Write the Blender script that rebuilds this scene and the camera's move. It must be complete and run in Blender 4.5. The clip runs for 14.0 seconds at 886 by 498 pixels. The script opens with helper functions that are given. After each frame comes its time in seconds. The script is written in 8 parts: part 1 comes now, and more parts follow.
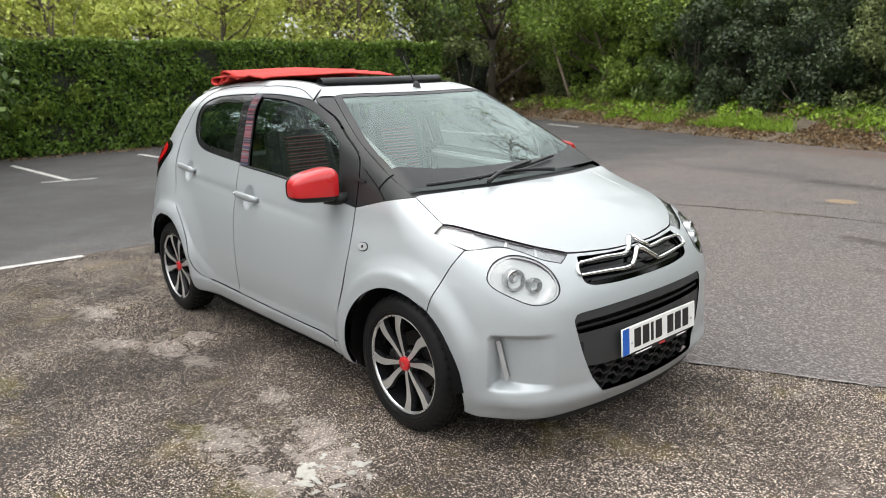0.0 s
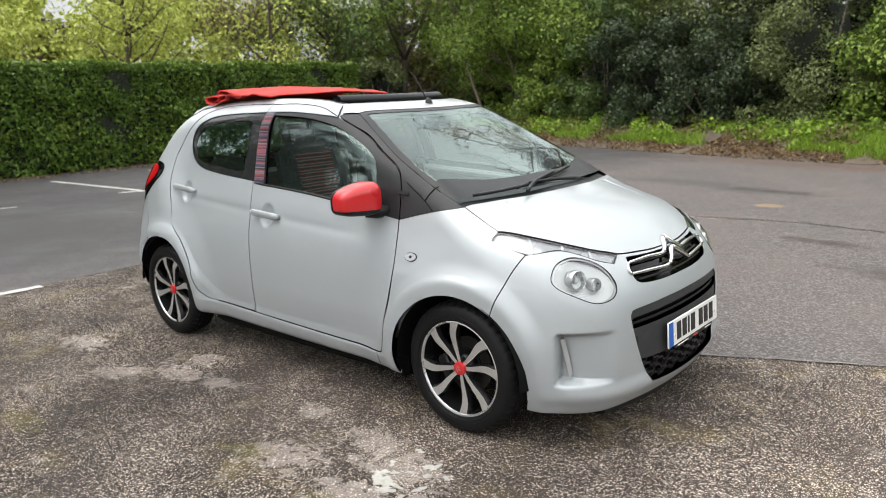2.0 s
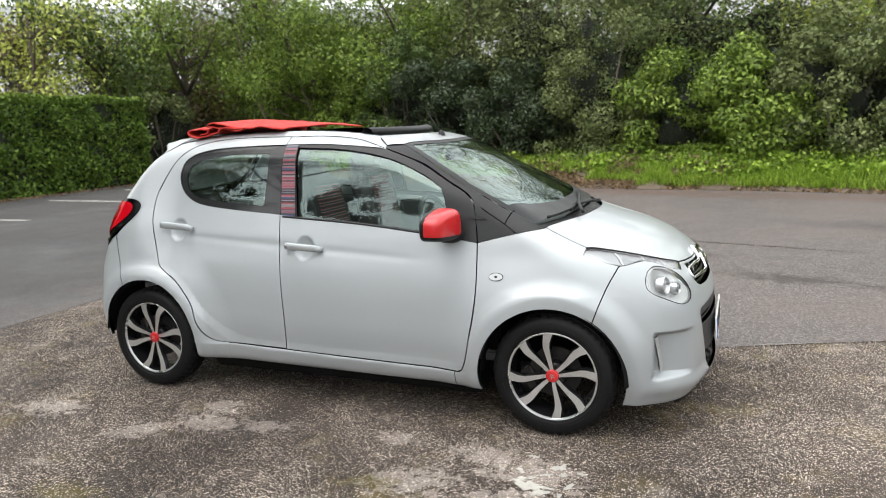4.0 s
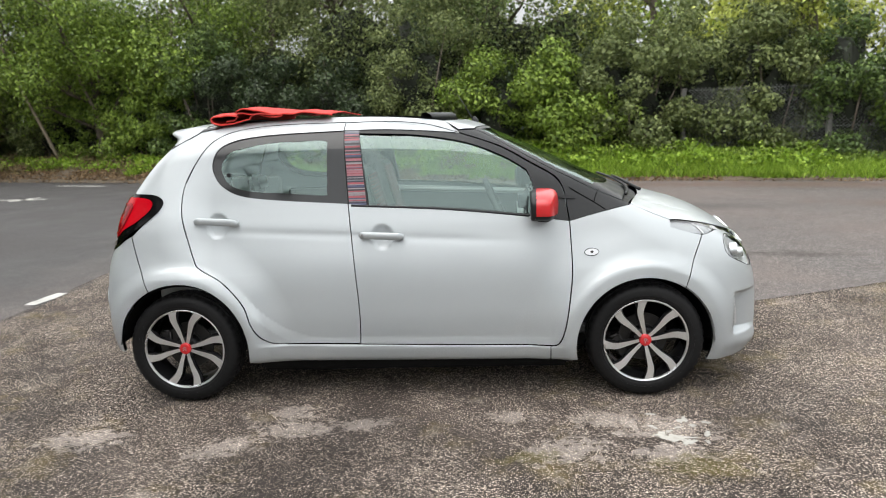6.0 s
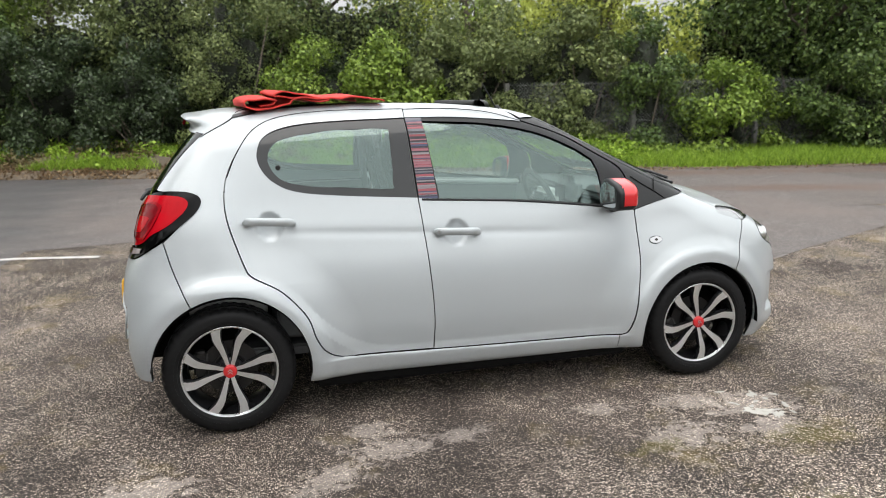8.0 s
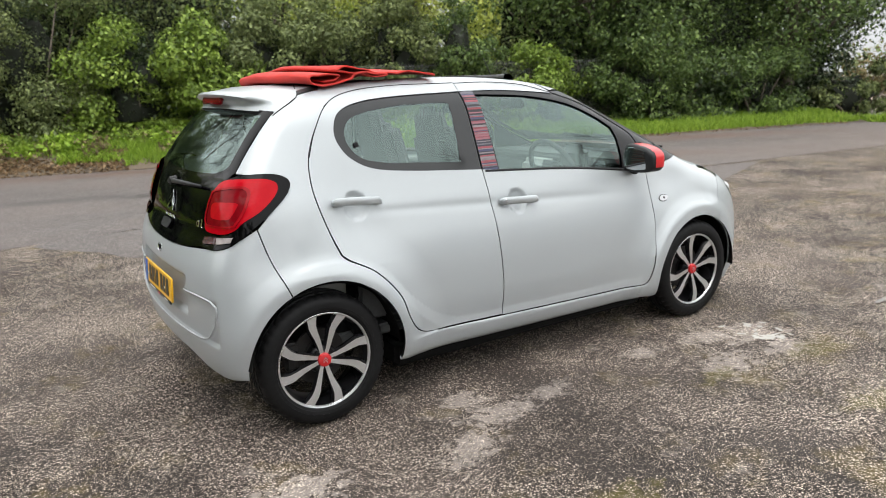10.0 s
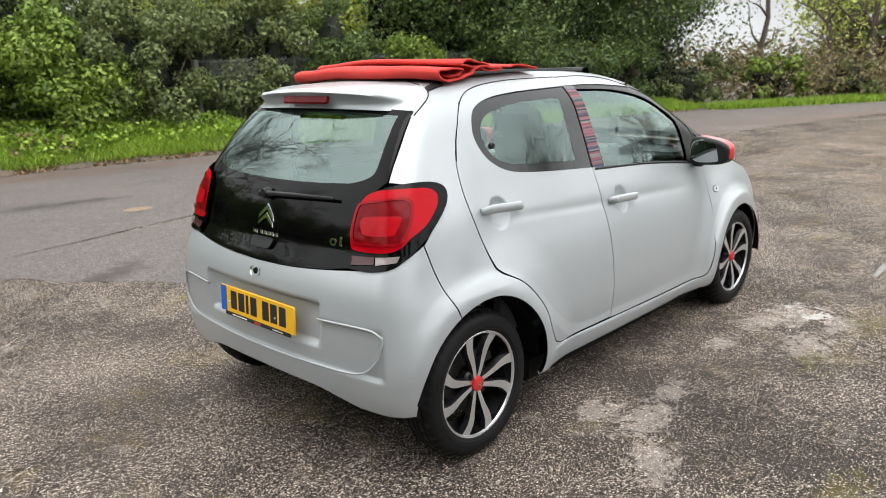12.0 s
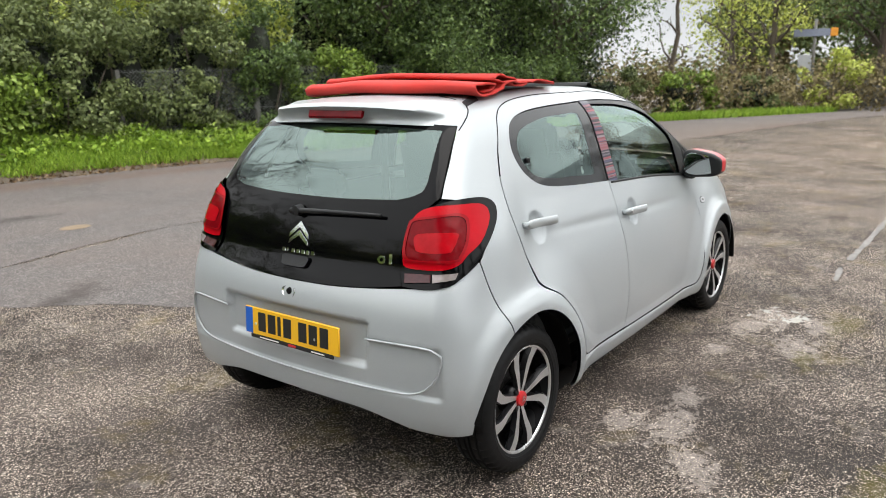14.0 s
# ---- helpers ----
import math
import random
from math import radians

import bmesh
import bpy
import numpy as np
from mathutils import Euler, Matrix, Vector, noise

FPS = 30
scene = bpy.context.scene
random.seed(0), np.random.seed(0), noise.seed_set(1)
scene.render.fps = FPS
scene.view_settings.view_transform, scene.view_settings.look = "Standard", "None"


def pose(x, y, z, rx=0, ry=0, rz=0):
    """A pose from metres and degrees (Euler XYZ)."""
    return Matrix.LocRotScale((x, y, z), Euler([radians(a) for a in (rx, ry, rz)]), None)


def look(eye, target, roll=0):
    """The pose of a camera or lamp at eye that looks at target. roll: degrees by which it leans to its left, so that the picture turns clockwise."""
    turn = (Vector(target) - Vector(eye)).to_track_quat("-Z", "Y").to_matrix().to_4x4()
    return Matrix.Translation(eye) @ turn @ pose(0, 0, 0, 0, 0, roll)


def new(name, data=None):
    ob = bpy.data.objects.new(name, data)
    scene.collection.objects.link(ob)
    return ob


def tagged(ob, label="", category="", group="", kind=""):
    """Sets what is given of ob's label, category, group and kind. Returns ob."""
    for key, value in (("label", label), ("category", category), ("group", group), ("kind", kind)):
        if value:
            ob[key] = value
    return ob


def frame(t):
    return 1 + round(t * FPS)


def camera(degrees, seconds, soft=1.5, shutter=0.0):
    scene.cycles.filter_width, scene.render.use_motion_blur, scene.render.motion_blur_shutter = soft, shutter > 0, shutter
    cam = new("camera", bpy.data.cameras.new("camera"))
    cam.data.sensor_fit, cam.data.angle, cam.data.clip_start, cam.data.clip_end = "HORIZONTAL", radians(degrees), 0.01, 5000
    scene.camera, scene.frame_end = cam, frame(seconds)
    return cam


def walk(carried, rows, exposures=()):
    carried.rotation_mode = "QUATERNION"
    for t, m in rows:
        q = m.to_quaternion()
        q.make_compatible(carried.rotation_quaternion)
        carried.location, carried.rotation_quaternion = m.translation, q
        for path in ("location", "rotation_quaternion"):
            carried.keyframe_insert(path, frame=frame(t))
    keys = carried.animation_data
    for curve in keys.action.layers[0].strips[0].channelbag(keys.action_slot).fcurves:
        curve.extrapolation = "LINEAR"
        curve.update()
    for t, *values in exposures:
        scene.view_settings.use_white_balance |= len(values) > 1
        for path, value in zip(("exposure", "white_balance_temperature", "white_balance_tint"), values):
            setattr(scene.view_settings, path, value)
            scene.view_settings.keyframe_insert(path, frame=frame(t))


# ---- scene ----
cam = camera(62.2, 14.0, 0.95)
cam.data.dof.use_dof, cam.data.dof.focus_distance, cam.data.dof.aperture_fstop = True, 2.7, 4.2
PATH = [
    (0, (3.415, -2.47, 1.437), (1.944, -1.196, 0.975), -1.7),
    (0.5, (3.408, -2.467, 1.442), (1.951, -1.175, 0.987), -1.8),
    (1, (3.375, -2.512, 1.44), (1.948, -1.183, 0.994), -2.0),
    (1.5, (3.273, -2.75, 1.44), (1.896, -1.367, 1.005), -2.2),
    (2, (3.07, -2.989, 1.437), (1.778, -1.521, 1.018), -2.3),
    (2.5, (2.794, -3.205, 1.455), (1.609, -1.645, 1.054), -2.3),
    (3, (2.527, -3.515, 1.464), (1.484, -1.85, 1.086), -2.2),
    (3.2, (2.427, -3.609, 1.474), (1.444, -1.906, 1.105), -2.1),
    (5.5, (0.801, -4.259, 1.438), (0.509, -2.313, 1.083), -2.5),
    (6, (0.409, -4.304, 1.434), (0.283, -2.341, 1.07), -2.2),
    (6.5, (0.059, -4.209, 1.428), (0.088, -2.244, 1.054), -1.8),
    (7, (-0.345, -4.181, 1.439), (-0.155, -2.227, 1.055), -1.4),
    (7.5, (-0.676, -4.116, 1.443), (-0.341, -2.183, 1.053), -1.2),
    (8, (-1.019, -3.958, 1.45), (-0.529, -2.061, 1.048), -1.1),
    (10.3, (-2.442, -3.338, 1.431), (-1.335, -1.739, 0.962), -2.0),
    (10.5, (-2.527, -3.215, 1.436), (-1.381, -1.647, 0.957), -2.0),
    (11, (-2.719, -2.96, 1.478), (-1.48, -1.469, 0.986), -2.2),
    (11.5, (-2.972, -2.745, 1.499), (-1.655, -1.323, 1.007), -2.3),
    (12, (-3.115, -2.483, 1.481), (-1.723, -1.132, 0.992), -2.2),
    (12.5, (-3.213, -2.292, 1.491), (-1.76, -1.004, 1.009), -2.2),
    (13, (-3.377, -2.155, 1.505), (-1.875, -0.923, 1.033), -2.1),
    (13.5, (-3.411, -2.112, 1.509), (-1.877, -0.917, 1.043), -1.9),
    (14, (-3.408, -2.092, 1.506), (-1.857, -0.918, 1.04), -1.7),
]
walk(cam, [(t, look(eye, target, roll)) for t, eye, target, roll in PATH], [(0, 1.09, 6600, 10), (3, 1.11, 6600, 10), (8, 1.12, 6600, 10), (10.5, 1.17, 6600, 10), (14, 1.21, 6600, 10)])

# ---- light: an overcast spring day ----
world = bpy.data.worlds.new("overcast")
scene.world = world
world.use_nodes = True
wn, wl = world.node_tree.nodes, world.node_tree.links
sky = wn.new("ShaderNodeTexSky")
sky.sky_type, sky.sun_disc = "NISHITA", False
sky.sun_elevation, sky.sun_rotation = radians(69), radians(220)
sky.air_density, sky.dust_density, sky.ozone_density = 1.0, 1.0, 1.0
grey = wn.new("ShaderNodeHueSaturation")
grey.inputs["Saturation"].default_value, grey.inputs["Value"].default_value = 0.12, 1.3
wl.new(sky.outputs[0], grey.inputs["Color"])
# a thin even cloud cover lies over most of the sky, with faint swells
swell, tone, cover = wn.new("ShaderNodeTexNoise"), wn.new("ShaderNodeValToRGB"), wn.new("ShaderNodeMix")
swell.inputs["Scale"].default_value, swell.inputs["Detail"].default_value = 2.2, 4.0
for stop, (at, c) in zip(tone.color_ramp.elements, ((0.3, (6.3, 6.6, 6.8)), (0.7, (8.6, 8.8, 8.9)))):
    stop.position, stop.color = at, (*c, 1)
wl.new(swell.outputs["Fac"], tone.inputs["Fac"])
cover.data_type = "RGBA"
cover.inputs[0].default_value = 0.75
wl.new(grey.outputs[0], cover.inputs[6])
wl.new(tone.outputs["Color"], cover.inputs[7])
# an overcast sky is brightest overhead
way, split, climb, shade = wn.new("ShaderNodeTexCoord"), wn.new("ShaderNodeSeparateXYZ"), wn.new("ShaderNodeMapRange"), wn.new("ShaderNodeMix")
wl.new(way.outputs["Generated"], split.inputs[0])
climb.inputs["From Min"].default_value, climb.inputs["From Max"].default_value = 0.0, 0.9
climb.inputs["To Min"].default_value, climb.inputs["To Max"].default_value = 0.86, 1.0
wl.new(split.outputs["Z"], climb.inputs["Value"])
shade.data_type, shade.blend_type = "RGBA", "MULTIPLY"
shade.inputs[0].default_value = 1.0
wl.new(cover.outputs[2], shade.inputs[6])
wl.new(climb.outputs[0], shade.inputs[7])
wl.new(shade.outputs[2], wn["Background"].inputs["Color"])
wn["Background"].inputs["Strength"].default_value = 0.145
sun_data = bpy.data.lights.new("sun", "SUN")
sun_data.energy, sun_data.angle, sun_data.color = 0.95, radians(60), (1.0, 0.97, 0.93)
sun = new("sun", sun_data)
sun.matrix_world = look((-3.0, -3.5, 12), (0, 0, 0))


# ---- materials ----
def material(name, color, rough=0.5, metal=0.0, **more):
    m = bpy.data.materials.new(name)
    m.use_nodes = True
    b = m.node_tree.nodes["Principled BSDF"]
    b.inputs["Base Color"].default_value = (*color, 1)
    b.inputs["Roughness"].default_value, b.inputs["Metallic"].default_value = rough, metal
    for key, value in more.items():
        b.inputs[key.replace("_", " ")].default_value = value
    return m


def node(m, kind, **settings):
    n = m.node_tree.nodes.new("ShaderNode" + kind)
    for key, value in settings.items():
        n.inputs[key].default_value = value
    return n


def link(m, a, b):
    m.node_tree.links.new(a, b)


def place(m, world=False):
    n = node(m, "NewGeometry") if world else node(m, "TexCoord")
    return n.outputs["Position"] if world else n.outputs["Object"]


def noise_of(m, scale, detail=3.0, rough=0.55, world=False):
    n = node(m, "TexNoise")
    n.inputs["Scale"].default_value, n.inputs["Detail"].default_value, n.inputs["Roughness"].default_value = scale, detail, rough
    link(m, place(m, world), n.inputs["Vector"])
    return n.outputs["Fac"]


def ramp(m, value, *stops):
    r = node(m, "ValToRGB")
    e = r.color_ramp.elements
    while len(e) < len(stops):
        e.new(0.5)
    for s, (at, c) in zip(e, stops):
        s.position, s.color = at, (*(c if isinstance(c, tuple) else (c, c, c)), 1)
    link(m, value, r.inputs["Fac"])
    return r.outputs["Color"]


def mix(m, fac, a, b, how="MIX"):
    n = node(m, "Mix")
    n.data_type, n.blend_type = "RGBA", how
    for at, v in ((0, fac), (6, a), (7, b)):
        if isinstance(v, (int, float)):
            n.inputs[at].default_value = v
        elif isinstance(v, tuple):
            n.inputs[at].default_value = (*v, 1)
        else:
            link(m, v, n.inputs[at])
    return n.outputs[2]


def shader(m):
    return m.node_tree.nodes["Principled BSDF"]


def relief(m, height, strength, distance=0.01):
    b = node(m, "Bump")
    b.inputs["Strength"].default_value, b.inputs["Distance"].default_value = strength, distance
    link(m, height, b.inputs["Height"])
    link(m, b.outputs[0], shader(m).inputs["Normal"])


def specked(name, color, rough=0.5, metal=0.0, spread=0.12, scale=30.0, bump_height=0.0, **more):
    """A plain material with fine and broad variation of tone and gloss."""
    m = material(name, color, rough, metal, **more)
    f = noise_of(m, scale, 4)
    g = noise_of(m, scale / 12, 2)
    lo, hi = tuple(c * (1 - spread) for c in color), tuple(min(c * (1 + spread), 1) for c in color)
    c = mix(m, 0.5, ramp(m, f, (0.3, lo), (0.7, hi)), ramp(m, g, (0.3, lo), (0.7, hi)))
    link(m, c, shader(m).inputs["Base Color"])
    link(m, ramp(m, g, (0.3, max(rough - 0.06, 0.02)), (0.7, min(rough + 0.08, 1))), shader(m).inputs["Roughness"])
    if bump_height:
        relief(m, f, 0.4, bump_height)
    return m


def pane(name, tint, straight=0.16, gloss=(0.74, 0.87, 0.84)):
    """Thin glass: it lets light through, and mirrors the more the flatter it is seen; straight: its mirroring straight on."""
    m = bpy.data.materials.new(name)
    m.use_nodes = True
    m.node_tree.nodes.remove(shader(m))
    t, g, f, x = node(m, "BsdfTransparent"), node(m, "BsdfGlossy"), node(m, "LayerWeight"), node(m, "MixShader")
    t.inputs["Color"].default_value = (*tint, 1)
    g.inputs["Color"].default_value, g.inputs["Roughness"].default_value = (*gloss, 1), 0.0
    p, q = node(m, "Math"), node(m, "Math")
    p.operation, q.operation = "POWER", "MULTIPLY_ADD"
    p.inputs[1].default_value, q.inputs[1].default_value, q.inputs[2].default_value = 4.0, 1 - straight, straight
    link(m, f.outputs["Facing"], p.inputs[0]), link(m, p.outputs[0], q.inputs[0])
    link(m, q.outputs[0], x.inputs[0]), link(m, t.outputs[0], x.inputs[1]), link(m, g.outputs[0], x.inputs[2])
    link(m, x.outputs[0], m.node_tree.nodes["Material Output"].inputs["Surface"])
    return m


def car_paint():
    m = material("silver_paint", (0.392, 0.418, 0.432), 0.42, 0.28, Coat_Weight=0.6, Coat_Roughness=0.04)
    f = noise_of(m, 900, 1)
    g = noise_of(m, 1.7, 3)
    c = mix(m, 0.35, ramp(m, f, (0.3, (0.338, 0.363, 0.377)), (0.7, (0.460, 0.492, 0.509))), ramp(m, g, (0.3, (0.384, 0.410, 0.425)), (0.7, (0.414, 0.441, 0.457))))
    link(m, c, shader(m).inputs["Base Color"])
    link(m, ramp(m, g, (0.3, 0.39), (0.7, 0.45)), shader(m).inputs["Roughness"])
    return m


def stain(m, color, x, y, rx, ry, strength, under, turn=0.0, ragged=2.0, soft=0.5, grain=6.0):
    """A patch of its own ragged shape, worn, damp or painted shade, mixed over the colour below."""
    mp = node(m, "Mapping")
    mp.vector_type = "TEXTURE"
    mp.inputs["Location"].default_value = (x, y, 0)
    mp.inputs["Rotation"].default_value = (0, 0, radians(turn))
    mp.inputs["Scale"].default_value = (rx, ry, 1)
    link(m, place(m, True), mp.inputs["Vector"])
    ln = node(m, "VectorMath")
    ln.operation = "LENGTH"
    link(m, mp.outputs[0], ln.inputs[0])
    wob = node(m, "Math")
    wob.operation = "MULTIPLY_ADD"
    link(m, noise_of(m, grain, 10, 0.72, True), wob.inputs[0])
    wob.inputs[1].default_value = ragged * 2
    link(m, ln.outputs["Value"], wob.inputs[2])
    rng = node(m, "MapRange")
    for key, value in (("From Min", ragged + 1.0), ("From Max", ragged + 1.0 - soft), ("To Min", 0.0), ("To Max", strength)):
        rng.inputs[key].default_value = value
    link(m, wob.outputs[0], rng.inputs["Value"])
    return mix(m, rng.outputs[0], under, color)


def math_of(m, how, a, b):
    n = node(m, "Math")
    n.operation = how
    for at, v in ((0, a), (1, b)):
        if isinstance(v, (int, float)):
            n.inputs[at].default_value = v
        else:
            link(m, v, n.inputs[at])
    return n.outputs[0]


def chips_of(m, scale, density):
    """Single kernels of stone in the binder: a mask, their own tones, and their heights. density: a value that says how many show."""
    v = node(m, "TexVoronoi")
    v.inputs["Scale"].default_value = scale
    v.distance = "MANHATTAN"
    link(m, place(m, True), v.inputs["Vector"])
    c = node(m, "SeparateColor")
    link(m, v.outputs["Color"], c.inputs[0])
    shown = math_of(m, "LESS_THAN", c.outputs[0], density)
    body = ramp(m, v.outputs["Distance"], (0.52, 1.0), (0.66, 0.0))
    return math_of(m, "MULTIPLY", shown, body), c.outputs[1], v.outputs["Distance"]


def ground_stone():
    """Worn tarmac: pale kernels of stone in a dark binder, patches of bare cement, moss and damp, and painted shade
    round the car.
    """
    m = material("worn_tarmac", (0.2, 0.19, 0.18), 0.85, Specular_IOR_Level=0.10)
    broad, mid, fine = noise_of(m, 0.55, 5, 0.65, True), noise_of(m, 2.4, 9, 0.72, True), noise_of(m, 90, 4, 0.65, True)
    zone, dust = noise_of(m, 1.3, 8, 0.70, True), noise_of(m, 3.3, 11, 0.74, True)
    k1, t1, _ = chips_of(m, 132, ramp(m, zone, (0.40, 0.07), (0.59, 0.80)))
    k2, t2, _ = chips_of(m, 230, ramp(m, mid, (0.41, 0.28), (0.60, 0.76)))
    grit = ramp(m, fine, (0.32, 0.0), (0.68, 1.0))
    binder = mix(m, grit, (0.007, 0.0058, 0.0052), (0.046, 0.039, 0.034))
    binder = mix(m, ramp(m, mid, (0.44, 0.0), (0.60, 0.65)), binder, (0.012, 0.0100, 0.0090))
    binder = mix(m, ramp(m, broad, (0.44, 0.0), (0.64, 0.5)), binder, (0.085, 0.070, 0.061))
    moss = ramp(m, noise_of(m, 1.7, 9, 0.74, True), (0.535, 0.0), (0.65, 0.75))
    binder = mix(m, moss, binder, (0.100, 0.078, 0.030))
    s1 = ramp(m, t1, (0.0, (0.16, 0.130, 0.104)), (0.5, (0.50, 0.425, 0.350)), (0.95, (0.80, 0.70, 0.59)))
    s2 = ramp(m, t2, (0.0, (0.10, 0.082, 0.067)), (0.6, (0.31, 0.26, 0.212)), (1.0, (0.62, 0.54, 0.45)))
    cement = mix(m, grit, (0.150, 0.130, 0.116), (0.33, 0.296, 0.264))
    c = mix(m, ramp(m, dust, (0.570, 0.0), (0.67, 0.6)), binder, cement)
    for x, y, rx, ry, turn in ((-0.50, -1.12, 0.34, 0.13, 4), (-0.20, -1.07, 0.22, 0.11, 10), (-0.58, -0.92, 0.18, 0.13, 0), (0.72, -1.36, 0.34, 0.18, 20), (-0.80, -1.30, 0.28, 0.13, 30),
                               (0.50, -1.00, 0.20, 0.10, 0), (0.95, -1.05, 0.32, 0.15, -10), (1.15, -1.40, 0.30, 0.15, 10), (-1.5, -1.2, 0.34, 0.16, 0), (1.2, -1.15, 0.35, 0.2, 0)):
        c = stain(m, cement, x, y, rx * 0.58, ry * 0.66, 0.72, c, turn, 3.2, 0.3, 17.0)
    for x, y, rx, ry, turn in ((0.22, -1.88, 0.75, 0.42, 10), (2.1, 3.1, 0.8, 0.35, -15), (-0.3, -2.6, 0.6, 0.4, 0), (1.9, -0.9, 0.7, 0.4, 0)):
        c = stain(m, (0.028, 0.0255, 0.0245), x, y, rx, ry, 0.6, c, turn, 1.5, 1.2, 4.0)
    c = stain(m, (0.150, 0.112, 0.074), 13, -1.5, 9, 4.0, 0.6, c, -12, 1.2, 1.2, 0.8)
    for x, y, rx, ry, turn in ((0.55, -1.42, 0.16, 0.07, 10), (1.22, -1.50, 0.22, 0.10, 0), (-1.2, -2.1, 0.3, 0.12, 20), (0.9, -2.0, 0.25, 0.1, -10), (-0.6, -1.9, 0.2, 0.09, 0), (1.8, -2.0, 0.3, 0.12, 15)):
        c = stain(m, (0.070, 0.062, 0.014), x, y, rx, ry, 0.6, c, turn, 2.4, 0.5, 16.0)
    c = mix(m, k2, c, s2)
    c = mix(m, k1, c, s1)
    # the car's soft shade, with some damp, painted dark into the tarmac around it
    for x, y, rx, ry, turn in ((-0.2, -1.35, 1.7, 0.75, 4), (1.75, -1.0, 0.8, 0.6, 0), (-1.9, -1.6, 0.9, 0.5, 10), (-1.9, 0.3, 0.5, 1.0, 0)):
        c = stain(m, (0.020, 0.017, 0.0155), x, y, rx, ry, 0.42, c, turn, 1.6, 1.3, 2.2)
    c = mix(m, 1.0, c, (1.36, 1.34, 1.36), "MULTIPLY")
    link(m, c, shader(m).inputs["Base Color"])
    high = mix(m, 0.5, k1, k2)
    relief(m, mix(m, 0.25, high, fine), 1.0, 0.009)
    link(m, ramp(m, mid, (0.35, 0.58), (0.65, 0.92)), shader(m).inputs["Roughness"])
    return m


def smooth_tarmac():
    m = material("road_tarmac", (0.06, 0.06, 0.062), 0.8, Specular_IOR_Level=0.30)
    v = node(m, "TexVoronoi")
    v.inputs["Scale"].default_value = 110
    link(m, place(m, True), v.inputs["Vector"])
    broad, mid = noise_of(m, 0.4, 6, 0.66, True), noise_of(m, 5, 6, 0.66, True)
    hue = node(m, "SeparateColor")
    link(m, v.outputs["Color"], hue.inputs[0])
    chip = ramp(m, hue.outputs[0], (0.0, (0.044, 0.040, 0.038)), (0.7, (0.094, 0.086, 0.082)), (0.97, (0.21, 0.192, 0.183)))
    c = mix(m, ramp(m, broad, (0.42, 0.0), (0.66, 0.6)), chip, (0.132, 0.111, 0.100))
    c = mix(m, ramp(m, mid, (0.5, 0.0), (0.75, 0.4)), c, (0.066, 0.063, 0.064))
    for x, y, rx, ry in ((-1.4, 7.4, 1.6, 0.4), (-0.1, 6.9, 1.0, 0.35), (3.5, 6.2, 1.4, 0.5), (-6.0, 3.0, 2.0, 0.7), (-5.0, -3.0, 0.6, 2.2)):
        c = stain(m, (0.058, 0.054, 0.053), x, y, rx, ry, 0.7, c, -12, 1.0, 0.9, 2.5)
    for x, y, rx, ry, turn in ((14.8, 2.2, 4.5, 0.9, -12), (7.0, 5.6, 2.6, 0.6, -20), (11.0, 7.0, 4.0, 0.8, -22), (0.5, 10.0, 5.0, 0.7, -14), (-6.5, 12.2, 4.5, 0.8, -20), (6.0, 8.5, 4.5, 0.7, -20)):
        c = stain(m, (0.100, 0.068, 0.054), x, y, rx, ry, 0.8, c, turn, 1.0, 0.9, 2.5)
    c = mix(m, 1.0, c, (1.20, 1.17, 1.17), "MULTIPLY")
    c = stain(m, (0.135, 0.098, 0.074), 14, 2.0, 8, 4.5, 0.65, c, -12, 1.2, 1.2, 0.8)
    for x, y, rx, ry, turn in ((2.3, 3.0, 0.75, 0.28, -20), (3.3, 2.7, 0.5, 0.2, -15), (1.4, 4.0, 0.5, 0.14, -10), (-0.9, 3.2, 0.45, 0.2, 30), (0.0, 6.95, 0.8, 0.2, -10)):
        c = stain(m, (0.034, 0.026, 0.022), x, y, rx, ry, 0.7, c, turn, 2.4, 0.9, 3.0)
    newer = mix(m, hue.outputs[1], (0.034, 0.034, 0.035), (0.078, 0.076, 0.077))
    c = stain(m, newer, -10, 2, 7.4, 70, 0.85, c, 0, 0.25, 0.22, 1.5)
    link(m, c, shader(m).inputs["Base Color"])
    link(m, ramp(m, broad, (0.35, 0.55), (0.6, 0.85)), shader(m).inputs["Roughness"])
    relief(m, v.outputs["Distance"], 0.5, 0.005)
    return m


def leaf_material(name, dark, mid, light, rough=0.45):
    m = material(name, mid, rough, Specular_IOR_Level=0.28)
    dark, light = tuple(c * 0.6 for c in dark), tuple(c * 1.12 for c in light)
    g = node(m, "NewGeometry")
    c = ramp(m, g.outputs["Random Per Island"], (0.0, dark), (0.5, mid), (1.0, light))
    big = noise_of(m, 0.9, 2, 0.5, True)
    c = mix(m, ramp(m, big, (0.35, 0.0), (0.65, 0.55)), c, mid)
    link(m, c, shader(m).inputs["Base Color"])
    t = node(m, "BsdfTranslucent")
    link(m, c, t.inputs["Color"])
    x = node(m, "MixShader", Fac=0.22)
    link(m, shader(m).outputs[0], x.inputs[1]), link(m, t.outputs[0], x.inputs[2])
    link(m, x.outputs[0], m.node_tree.nodes["Material Output"].inputs["Surface"])
    return m


